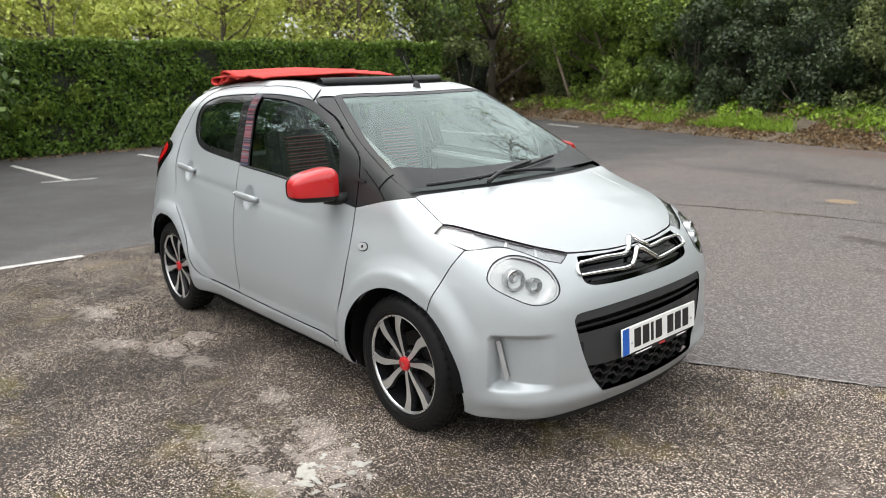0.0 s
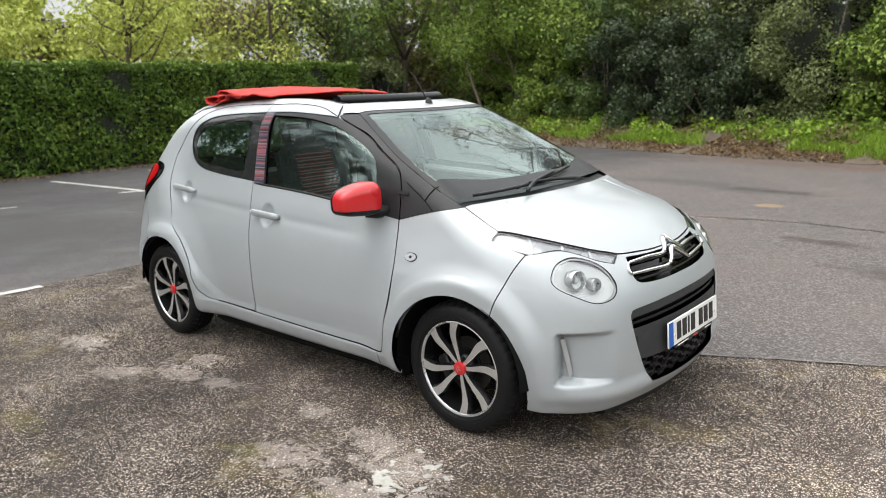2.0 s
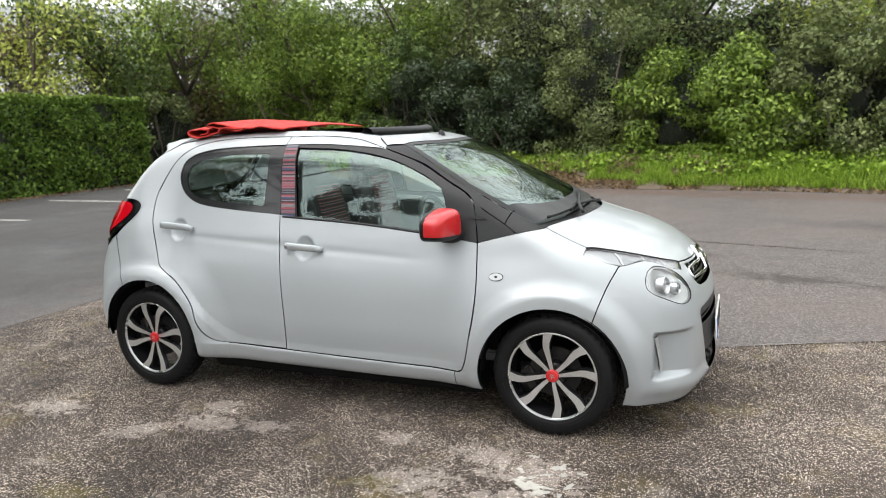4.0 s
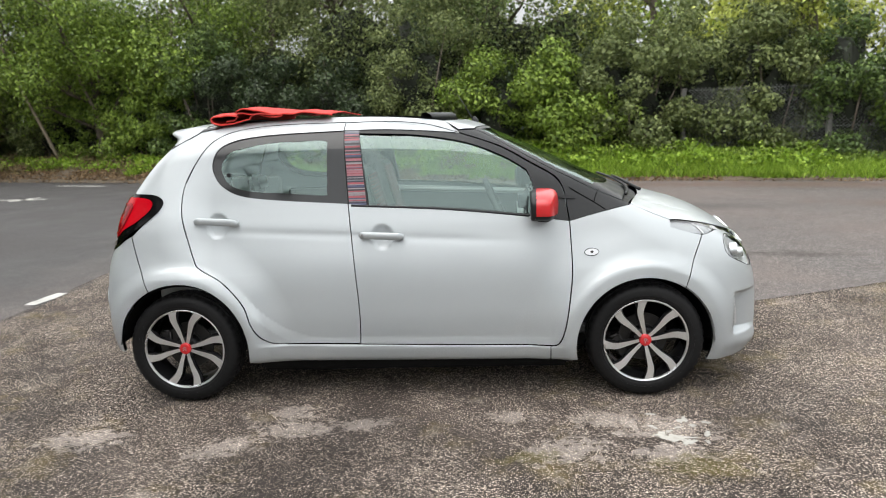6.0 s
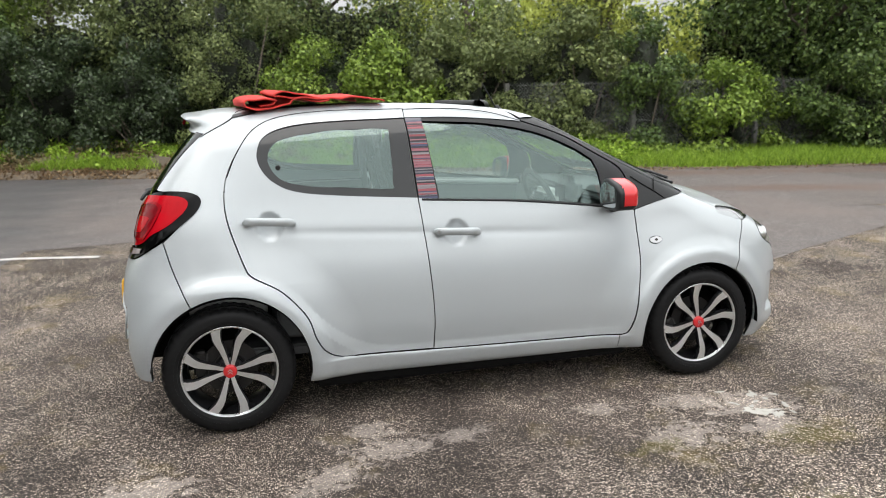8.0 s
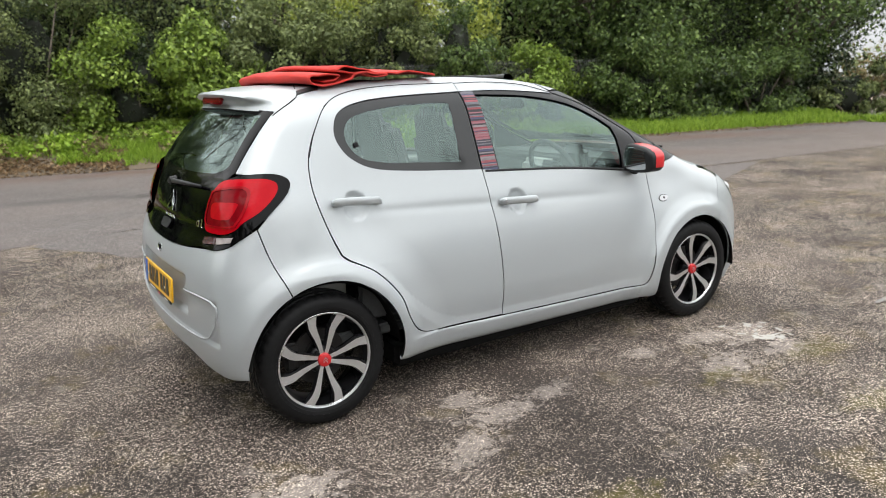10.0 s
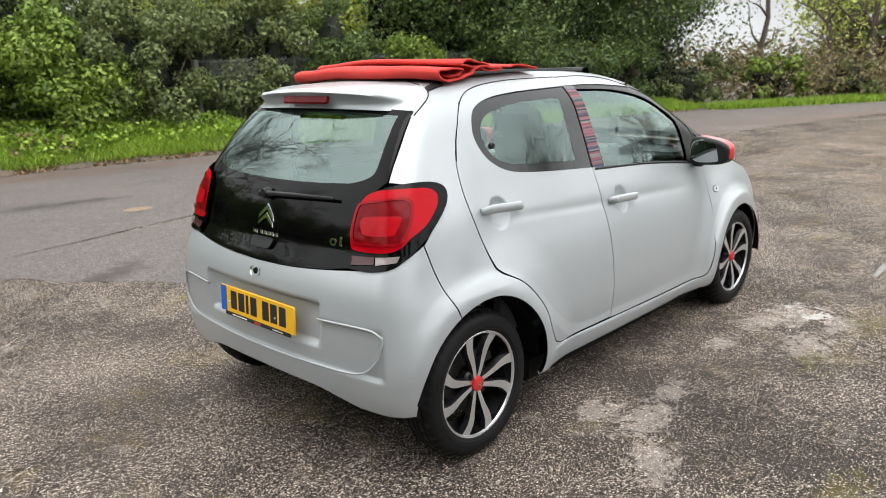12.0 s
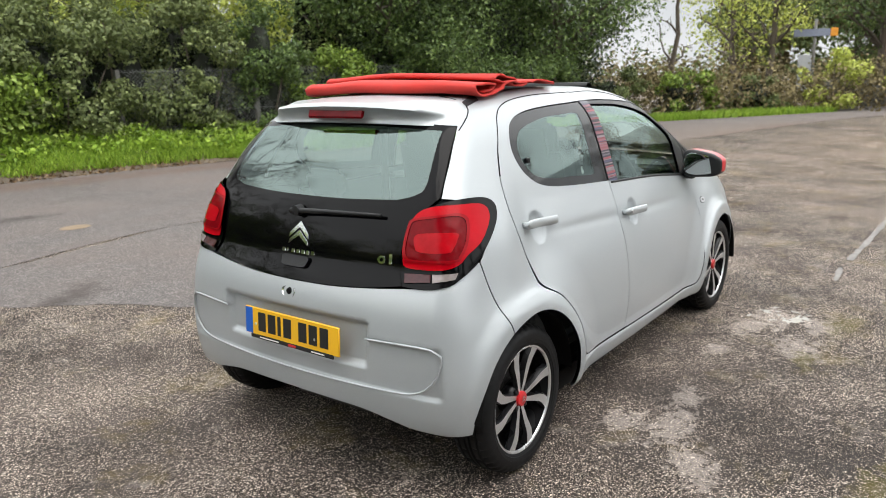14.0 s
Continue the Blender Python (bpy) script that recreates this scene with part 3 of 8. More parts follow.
for pts, w in (([(-3.36, -1.7), (-3.27, -0.78)], 0.10), ([(-12.3, 0.5), (-9.0, 0.62)], 0.10), ([(-9.05, 0.25), (-8.85, 1.0)], 0.10),
               ([(-12.3, 2.85), (-8.9, 2.95)], 0.10), ([(-8.95, 2.6), (-8.62, 3.35)], 0.10), ([(-12.4, 4.95), (-9.5, 5.1)], 0.10), ([(-12.6, 10.36), (-8.57, 10.12)], 0.12), ([(-9.2, 9.85), (-8.95, 10.5)], 0.11), ([(-12.4, 7.98), (-8.56, 7.82)], 0.11), ([(-9.0, 7.5), (-8.75, 8.15)], 0.11),
               ([(-10.3, 13.4), (-8.8, 12.9)], 0.12), ([(-3.5, 3.4), (-3.42, 3.8), (-2.5, 3.62)], 0.09), ([(-3.38, 1.35), (-3.33, 1.75)], 0.12)):
    stripe(pts, w)
FADED = specked("faded_paint", (0.20, 0.19, 0.178), 0.85, spread=0.5, scale=30)
for pts, w in (([(1.6, 0.68), (2.1, 0.91), (2.54, 1.09), (3.2, 1.35), (4.0, 1.74)], 0.012), ([(2.2, -1.3), (2.6, -1.27)], 0.04), ([(2.85, -1.29), (4.7, -1.34)], 0.055)):
    stripe(pts, w, FADED)


def blotch(name, x, y, rx, ry, turn, mat, label, z=0.006, seed=1, ragged=0.35):
    """A thin irregular patch lying on the ground."""
    r = np.random.RandomState(seed)
    a = np.linspace(0, 2 * np.pi, 48, endpoint=False)
    w = 1 + sum(r.uniform(-ragged, ragged) / k * np.cos(k * a + r.uniform(0, 6.3)) for k in range(2, 12))
    c, s = math.cos(radians(turn)), math.sin(radians(turn))
    ox, oy = rx * w * np.cos(a), ry * w * np.sin(a)
    v = [(x + c * p - s * q, y + s * p + c * q, z) for p, q in zip(ox, oy)] + [(x, y, z + 0.002)]
    me = mesh_of(name, v, [(i, (i + 1) % 48, 48) for i in range(48)], mat)
    return tagged(new(name, me), label, name.replace("_", " "), kind="structure")


PALE = specked("lime_stain", (0.40, 0.385, 0.35), 0.9, spread=0.3, scale=40)
RUST = specked("old_iron_lid", (0.21, 0.155, 0.10), 0.8, spread=0.35, scale=14)
rs = np.random.RandomState(6)
for i, (x, y, a, b) in enumerate(((1.16, -1.24, 0.060, 0.030), (1.10, -1.21, 0.035, 0.025), (1.20, -1.28, 0.04, 0.02), (1.23, -1.05, 0.035, 0.02), (1.30, -1.20, 0.025, 0.015), (1.08, -1.12, 0.02, 0.012), (1.33, -1.08, 0.015, 0.015), (1.10, -0.98, 0.022, 0.012),
                                  (1.26, -1.11, 0.02, 0.012), (1.19, -1.13, 0.018, 0.010), (1.14, -1.17, 0.016, 0.012), (1.28, -1.28, 0.018, 0.010))):
    blotch("stain", x + 0.045, y - 0.015, a, b, 25 * i, PALE, "dried white splash on the tarmac", 0.003, i + 3, 0.9)
blotch("drain_lid", 0.40, 5.74, 0.16, 0.13, 0, RUST, "rusty drain lid let into the tarmac", 0.008, 74, 0.05)


# ---- foliage ----
def leaf_cloud(points, size, rng, spread=0.35, up=0.3, shape=0.6, out=None):
    """Kite-shaped leaves at the points, turned towards the light: out says which way each one's bough faces. Returns vertices and quads."""
    n = len(points)
    d = rng.normal(size=(n, 3)) * (1.0 if out is None else 0.55) + np.array([0, 0, up])
    if out is not None:
        d = d + out * 0.9
    d /= np.linalg.norm(d, axis=1, keepdims=True)
    o = rng.normal(size=(n, 3))
    a = np.cross(d, o)
    a /= np.linalg.norm(a, axis=1, keepdims=True)
    b = np.cross(d, a)
    s = size * rng.uniform(1 - spread, 1 + spread, (n, 1))
    bend = d * s * 0.18
    v = np.stack([points - a * s * 0.5, points + b * s * shape * 0.5 + bend * 0, points + a * s * 0.6 - bend, points - b * s * shape * 0.5], 1)
    return v.reshape(-1, 3), np.arange(4 * n).reshape(n, 4)


def leaf_mesh(name, points, size, mat, rng, **more):
    v, f = leaf_cloud(points, size, rng, **more)
    me = bpy.data.meshes.new(name)
    me.vertices.add(len(v)), me.loops.add(f.size), me.polygons.add(len(f))
    me.vertices.foreach_set("co", v.astype(np.float32).ravel())
    me.loops.foreach_set("vertex_index", f.astype(np.int32).ravel())
    me.polygons.foreach_set("loop_start", np.arange(0, f.size, 4, dtype=np.int32))
    me.polygons.foreach_set("loop_total", np.full(len(f), 4, dtype=np.int32))
    me.materials.append(mat)
    me.update(calc_edges=True)
    return me


def clumps(rng, centres, radii, count, shell=0.55):
    """Points in soft uneven balls, thicker towards their rims."""
    k = rng.choice(len(centres), count, p=np.array(radii) ** 2 / (np.array(radii) ** 2).sum())
    d = rng.normal(size=(count, 3))
    d /= np.linalg.norm(d, axis=1, keepdims=True)
    r = np.array(radii)[k][:, None] * (shell + (1 - shell) * rng.uniform(0, 1, (count, 1)) ** 0.6) * rng.uniform(0.85, 1.12, (count, 1))
    return np.array(centres)[k] + d * r * np.array([1, 1, 0.8]), d


IVY = leaf_material("ivy_leaves", (0.030, 0.054, 0.016), (0.082, 0.132, 0.036), (0.215, 0.290, 0.085), 0.36)
# for dark ivy and dark woods, and as painted shade deep in the growth
GLOOM = leaf_material("dark_ivy_and_shade_leaves", (0.014, 0.025, 0.011), (0.038, 0.060, 0.025), (0.105, 0.140, 0.070), 0.33)
LAUREL = leaf_material("bright_leaves", (0.052, 0.092, 0.014), (0.158, 0.240, 0.036), (0.330, 0.430, 0.085), 0.42)
HEDGE = leaf_material("hedge_leaves", (0.038, 0.078, 0.011), (0.101, 0.178, 0.026), (0.228, 0.333, 0.055), 0.38)
YOUNG = leaf_material("young_leaves", (0.250, 0.290, 0.050), (0.410, 0.460, 0.090), (0.580, 0.630, 0.180), 0.5)
DUSTY = leaf_material("grey_leaves", (0.056, 0.076, 0.026), (0.128, 0.162, 0.056), (0.265, 0.305, 0.120), 0.5)
BROWN = leaf_material("brown_twigs", (0.075, 0.062, 0.030), (0.163, 0.131, 0.062), (0.263, 0.219, 0.107), 0.7)
GRASS = leaf_material("grass_blades", (0.084, 0.156, 0.014), (0.198, 0.324, 0.030), (0.384, 0.504, 0.080), 0.5)
LITTER = leaf_material("dead_leaves", (0.08, 0.048, 0.024), (0.19, 0.122, 0.064), (0.36, 0.26, 0.155), 0.8)


def hedge(x, y0, y1, height, depth):
    rng = np.random.RandomState(5)
    h = thing("hedge", "clipped dense green hedge beside the car park", "hedge")
    bm = bmesh.new()
    bmesh.ops.create_cube(bm, size=1)
    for v in bm.verts:
        v.co = Vector((x - depth / 2 + v.co.x * (depth - 0.24), (y0 + y1) / 2 + v.co.y * (y1 - y0 - 0.24), (height - 0.15) * (v.co.z + 0.5)))
    # a near-black block stands in for the shade inside the hedge
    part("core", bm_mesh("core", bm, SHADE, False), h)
    n = 52000
    yy, zz = np.where(rng.uniform(0, 1, n) < 0.2, rng.uniform(y0, -3, n), rng.uniform(-3, y1, n)), height * rng.uniform(0.01, 1, n)
    wave = 0.06 * np.sin(yy * 2.1) + 0.05 * np.sin(yy * 5.3 + zz * 4) + 0.05 * np.sin(zz * 6 + yy)
    front = np.stack([x + wave - rng.exponential(0.07, n) + 0.03, yy, zz], 1)
    m = 26000
    yt = np.where(rng.uniform(0, 1, m) < 0.2, rng.uniform(y0, -3, m), rng.uniform(-3, y1, m))
    top = np.stack([x - rng.uniform(0, depth, m), yt, height + 0.04 * np.sin(yt * 3) - rng.exponential(0.06, m) + 0.05], 1)
    k = 9000
    end = np.stack([x - rng.uniform(0, depth, k), y1 + 0.05 * rng.normal(size=k), height * rng.uniform(0, 1, k)], 1)
    part("foliage", leaf_mesh("foliage", np.vstack([front, end]), 0.085, HEDGE, rng), h)
    part("top_growth", leaf_mesh("top_growth", top, 0.09, LAUREL, rng, up=1.0), h, "fresh bright green top growth")
    bright, _ = clumps(rng, [(x, yc, zc) for yc, zc in ((0.2, 1.2), (0.9, 0.9), (2.3, 1.3), (1.5, 1.0), (3.8, 0.9))], [0.3, 0.35, 0.28, 0.3, 0.25], 1500, 0.2)
    bright[:, 0] = x + 0.05 + (bright[:, 0] - x) * 0.25
    part("new_growth", leaf_mesh("new_growth", bright, 0.085, LAUREL, rng), h, "lighter new growth")


hedge(-13.85, -25.0, 12.6, 2.36, 1.6)


def limb_set(rng, base, height, radius, spread, count, name="trunk"):
    """A trunk with forking limbs, as one list of tapered tubes."""
    verts, faces = [], []

    def add(points, r0, r1, sides=7):
        me = tube("t", points, r0, BARK, sides, r1)
        off = len(verts)
        verts.extend([tuple(v.co) for v in me.vertices])
        faces.extend([tuple(i + off for i in p.vertices) for p in me.polygons])
        bpy.data.meshes.remove(me)

    x, y, z = base
    lean = rng.normal(size=2) * 0.06
    stem = [(x + lean[0] * height * s + 0.05 * rng.normal(), y + lean[1] * height * s + 0.05 * rng.normal(), z - 0.1 + height * s) for s in np.linspace(0, 1, 7)]
    add(stem, radius, radius * 0.35)
    tips = [stem[-1]]
    for i in range(count):
        s = rng.uniform(0.3, 0.98)
        p = np.array(stem[int(s * 6)])
        a = rng.uniform(0, 2 * np.pi)
        d = np.array([math.cos(a), math.sin(a), rng.uniform(0.35, 1.1)]) * spread * rng.uniform(0.6, 1.1)
        q = [p, p + d * 0.4 + rng.normal(size=3) * 0.06, p + d * 0.75 + rng.normal(size=3) * 0.1 + (0, 0, 0.1), p + d + rng.normal(size=3) * 0.12]
        add(q, radius * 0.42, radius * 0.1, 5)
        tips.append(tuple(q[-1]))
        for j in range(3):
            e = np.array(q[rng.randint(1, 4)])
            g = rng.normal(size=3) * spread * 0.28 + np.array([0, 0, spread * 0.2])
            add([e, e + g * 0.5 + rng.normal(size=3) * 0.04, e + g], radius * 0.13, radius * 0.03, 4)
            tips.append(tuple(e + g))
    return verts, faces, tips


def tree(name, x, y, height, radius, spread, limbs, leaves, size, mat, seed, label, crown_low=0.3, category="tree", ball=0.55):
    rng = np.random.RandomState(seed)
    t = thing(name, label, category, m=pose(x, y, 0))
    v, f, tips = limb_set(rng, (0, 0, 0), height * 0.8, radius, spread, limbs)
    part("trunk", mesh_of("trunk", v, f, TWIG if mat is YOUNG else BARK), t)
    if leaves:
        tips = [p for p in tips if p[2] > height * crown_low] or tips
        rr = [spread * ball * rng.uniform(0.55, 1.0) for _ in tips]
        pts, out = clumps(rng, tips, rr, leaves, 0.35)
        part("crown", leaf_mesh("crown", pts, size, mat, rng, out=out), t)
    return t


def shrub(name, x, y, rx, ry, height, leaves, size, mat, seed, label, balls=26, low=0.0, twigs=True):
    """An uneven mound of leaf clumps on a few stems."""
    rng = np.random.RandomState(seed)
    t = thing(name, label, "shrub", m=pose(x, y, 0))
    cs, rr = [], []
    for _ in range(balls):
        a, u = rng.uniform(0, 2 * np.pi), rng.uniform(0, 1) ** 0.5
        h = rng.uniform(low, 1) * height * (1 - 0.35 * u * u)
        cs.append((rx * u * math.cos(a), ry * u * math.sin(a), h))
        rr.append(rng.uniform(0.09, 0.22) * min(height, rx * 2, 2.4))
    pts, out = clumps(rng, cs, rr, leaves, 0.45)
    out = out[pts[:, 2] > 0.02]
    pts = pts[pts[:, 2] > 0.02]
    v, f = [], []
    for c in cs[:16]:
        me = tube("t", [(c[0] * 0.15, c[1] * 0.15, -0.05), (c[0] * 0.5, c[1] * 0.5, c[2] * 0.5), c], 0.035, BARK, 5, 0.008)
        off = len(v)
        v.extend([tuple(q.co) for q in me.vertices])
        f.extend([tuple(i + off for i in p.vertices) for p in me.polygons])
        bpy.data.meshes.remove(me)
    part("stem", mesh_of("stem", v, f, TWIG), t)
    v, f = [], []
    for i in range(9):
        for j in range(14):
            a, b = math.pi * i / 8, 2 * math.pi * j / 14
            k = 0.40 + 0.5 * noise.noise(Vector((math.cos(b) * math.sin(a) * 1.6, math.sin(b) * math.sin(a) * 1.6, math.cos(a) * 2 + seed)))
            v.append((rx * k * math.sin(a) * math.cos(b), ry * k * math.sin(a) * math.sin(b) + 0.15 * ry, height * (0.40 + 0.62 * k * math.cos(a))))
    f = [(i * 14 + j, i * 14 + (j + 1) % 14, (i + 1) * 14 + (j + 1) % 14, (i + 1) * 14 + j) for i in range(8) for j in range(14)]
    if twigs:
        # a near-black lump painted as shade, so gaps between the leaves look deep
        part("core", mesh_of("core", v, f, SHADE), t, "near-black lump painted as the shade inside the shrub")
        # leaves over the core take the dark colour as painted inner shade
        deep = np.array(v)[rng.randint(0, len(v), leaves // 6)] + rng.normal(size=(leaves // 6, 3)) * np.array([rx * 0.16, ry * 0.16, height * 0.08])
        part("shade_leaves", leaf_mesh("shade_leaves", deep[deep[:, 2] > 0], size, GLOOM, rng, up=0.6), t, "leaves coloured dark for the shade inside the shrub")
    part("foliage", leaf_mesh("foliage", pts, size, mat, rng, out=out), t)
    return t

# ---- the grass bank, its shrubs and the trees round the car park ----
EDGE = hermite([-16, -12, -7.3, -3.8, -0.6, 2.4, 4.6, 6.5, 8.2, 10, 13, 16.5], [16.4, 14.9, 13.1, 11.8, 10.75, 10.3, 9.7, 9.0, 8.4, 8.0, 7.4, 6.4])


RISE = lambda x: 0.22 + 0.33 * np.clip((7.5 - x) / 4, 0, 1)


def bank():
    """A low uneven strip of earth that rises from the kerbless edge of the tarmac towards the shrubs."""
    xs = np.arange(-16, 17, 0.25)
    ds = np.array([0, 0.12, 0.3, 0.55, 0.85, 1.2, 1.6, 2.2, 3.0, 4.5, 7.0])
    v = []
    for x in xs:
        for d in ds:
            h = min(0.012 + float(RISE(x)) * (1 - math.exp(-d * 0.9)), 0.8) + 0.16 * min(d, 1) * noise.noise(Vector((x * 1.1, d * 1.6, 3)))
            v.append((x + 0.35 * d, float(EDGE(x)) + d + 0.12 * noise.noise(Vector((x * 1.7, d, 9))), h))
    m = len(ds)
    f = [(i * m + j, (i + 1) * m + j, (i + 1) * m + j + 1, i * m + j + 1) for i in range(len(xs) - 1) for j in range(m - 1)]
    tagged(new("verge", mesh_of("verge", v, f, EARTH)), "low earth bank with grass and dead leaves", "verge", kind="structure")


def height_at(d, x):
    return RISE(x) * (1 - np.exp(-d * 0.9))


def blades(name, points, size, mat, rng, label):
    """Upright narrow blades in tufts, one object of stuff."""
    n = len(points)
    a = rng.uniform(0, 2 * np.pi, n)
    w = size * rng.uniform(0.05, 0.09, n)
    h = size * rng.uniform(0.5, 1.2, n)
    lean = rng.normal(size=(n, 2)) * (h * 0.45)[:, None]
    side = np.stack([np.cos(a) * w, np.sin(a) * w, 0 * a], 1)
    tip = points + np.stack([lean[:, 0], lean[:, 1], h], 1)
    v = np.stack([points - side, points + side, tip], 1).reshape(-1, 3)
    me = bpy.data.meshes.new(name)
    me.vertices.add(len(v)), me.loops.add(3 * n), me.polygons.add(n)
    me.vertices.foreach_set("co", v.astype(np.float32).ravel())
    me.loops.foreach_set("vertex_index", np.arange(3 * n, dtype=np.int32))
    me.polygons.foreach_set("loop_start", np.arange(0, 3 * n, 3, dtype=np.int32))
    me.polygons.foreach_set("loop_total", np.full(n, 3, dtype=np.int32))
    me.materials.append(mat)
    me.update(calc_edges=True)
    tagged(new(name, me), label, "grass", kind="stuff")


def strip_points(rng, x0, x1, d0, d1, n, patchy=0.0, lift=0.0):
    x, d = rng.uniform(x0, x1, n), rng.uniform(d0, d1, n)
    if patchy:
        k = np.array([noise.noise(Vector((a * 0.8, b * 1.2, 5))) for a, b in zip(x, d)])
        x, d = x[k > patchy - 0.5], d[k > patchy - 0.5]
    return np.stack([x + 0.35 * d, EDGE(x) + d, height_at(d, x) + lift], 1)


bank()
rg = np.random.RandomState(11)
blades("grass", np.vstack([strip_points(rg, 0.0, 6, 0.1, 1.9, 24000), strip_points(rg, 5, 16.5, 0.1, 2.2, 44000), strip_points(rg, -9, 1.0, 0.3, 1.9, 30000, 0.48)]), 0.17, GRASS, rg, "rough bright green grass on the bank")
me = leaf_mesh("weeds", np.vstack([strip_points(rg, -9.5, 16, 0.7, 2.3, 13000, 0.5, 0.05), strip_points(rg, -3, 7, 1.1, 2.3, 4500, 0.5, 0.16), strip_points(rg, -1, 7, 1.6, 2.4, 6000, 0.48, 0.3)]), 0.09, LAUREL, rg, up=0.8)
tagged(new("weeds", me), "low green weeds among the grass", "weeds", kind="stuff")
me = leaf_mesh("leaf_litter", np.vstack([strip_points(rg, -14, 16, -0.25, 0.5, 5200, 0, 0.015), strip_points(rg, -14, 3, 0.1, 1.9, 12000, 0, 0.03), strip_points(rg, -15.5, -7, 0.1, 3.5, 9000, 0, 0.05), strip_points(rg, -7, 5, -0.1, 0.9, 8000, 0, 0.02), strip_points(rg, -14, 16, -1.4, 0.0, 1100, 0, 0.012)]), 0.06, LITTER, rg, up=1.5)
tagged(new("leaf_litter", me), "brown dead leaves along the edge", "leaf litter", kind="stuff")
rg2 = np.random.RandomState(17)
hb = np.stack([rg2.uniform(-13.9, -13.2, 2500), rg2.uniform(-10, 13, 2500), np.full(2500, 0.015)], 1)
tagged(new("leaf_litter", leaf_mesh("leaf_litter", hb, 0.06, LITTER, rg2, up=1.5)), "brown dead leaves under the hedge", "leaf litter", kind="stuff")

# shrubs on the bank, from the hedge's end towards the far side
for i, (x, d, rx, ry, h, n, size, mat, label) in enumerate((
        (-13.2, 3.2, 1.4, 1.2, 3.0, 5000, 0.10, DUSTY, "dull grey-green shrub at the end of the bank"),
        (-11.0, 3.0, 1.5, 1.2, 3.2, 7000, 0.11, LAUREL, "fresh green shrub on the bank"),
        (-9.0, 2.4, 1.5, 1.1, 3.4, 9000, 0.11, LAUREL, "fresh green shrub on the bank"),
        (-7.0, 2.5, 1.4, 1.1, 4.2, 9000, 0.10, IVY, "dark ivy-covered shrub on the bank"),
        (-5.2, 2.4, 1.4, 1.1, 3.6, 10000, 0.10, GLOOM, "dark ivy-covered shrub on the bank"),
        (-3.2, 2.4, 1.5, 1.1, 3.0, 10000, 0.09, GLOOM, "dark ivy-covered shrub on the bank"),
        (-1.2, 2.5, 1.5, 1.1, 4.6, 10000, 0.085, DUSTY, "grey-green overgrown shrub on the bank"),
        (0.8, 2.2, 1.4, 1.0, 3.3, 10000, 0.10, LAUREL, "shrub with bright yellow-green leaves"),
        (2.3, 1.9, 1.2, 0.8, 3.0, 8000, 0.12, LAUREL, "shrub with bright yellow-green leaves"),
        (3.6, 2.2, 1.3, 0.9, 3.2, 8000, 0.11, DUSTY, "grey-green overgrown shrub on the bank"),
        (4.9, 2.8, 1.4, 0.9, 3.6, 7000, 0.10, DUSTY, "grey-green overgrown shrub on the bank"),
        (6.4, 2.7, 1.0, 0.8, 3.6, 6500, 0.11, DUSTY, "grey-green overgrown shrub on the bank"),
        (7.6, 2.5, 1.0, 0.9, 3.5, 7000, 0.10, IVY, "dark ivy-covered shrub on the bank"),
        (9.3, 2.2, 1.1, 0.8, 2.2, 5500, 0.11, LAUREL, "shrub with bright yellow-green leaves"),
        (11.2, 2.6, 1.5, 1.1, 2.6, 7000, 0.11, IVY, "dark evergreen shrub on the bank"),
        (12.6, 1.9, 1.5, 0.9, 2.6, 6500, 0.10, IVY, "dark evergreen shrub on the bank"),
        (15.3, 1.9, 1.4, 0.9, 2.2, 6000, 0.10, IVY, "dark evergreen shrub on the bank"),
        (13.6, 3.0, 1.6, 1.2, 2.4, 6500, 0.11, IVY, "dark evergreen shrub on the bank"))):
    shrub("shrub", x, float(EDGE(x)) + d, rx, ry, h, int(n * 2.0), size * 0.76, mat, 100 + i, label, 46)


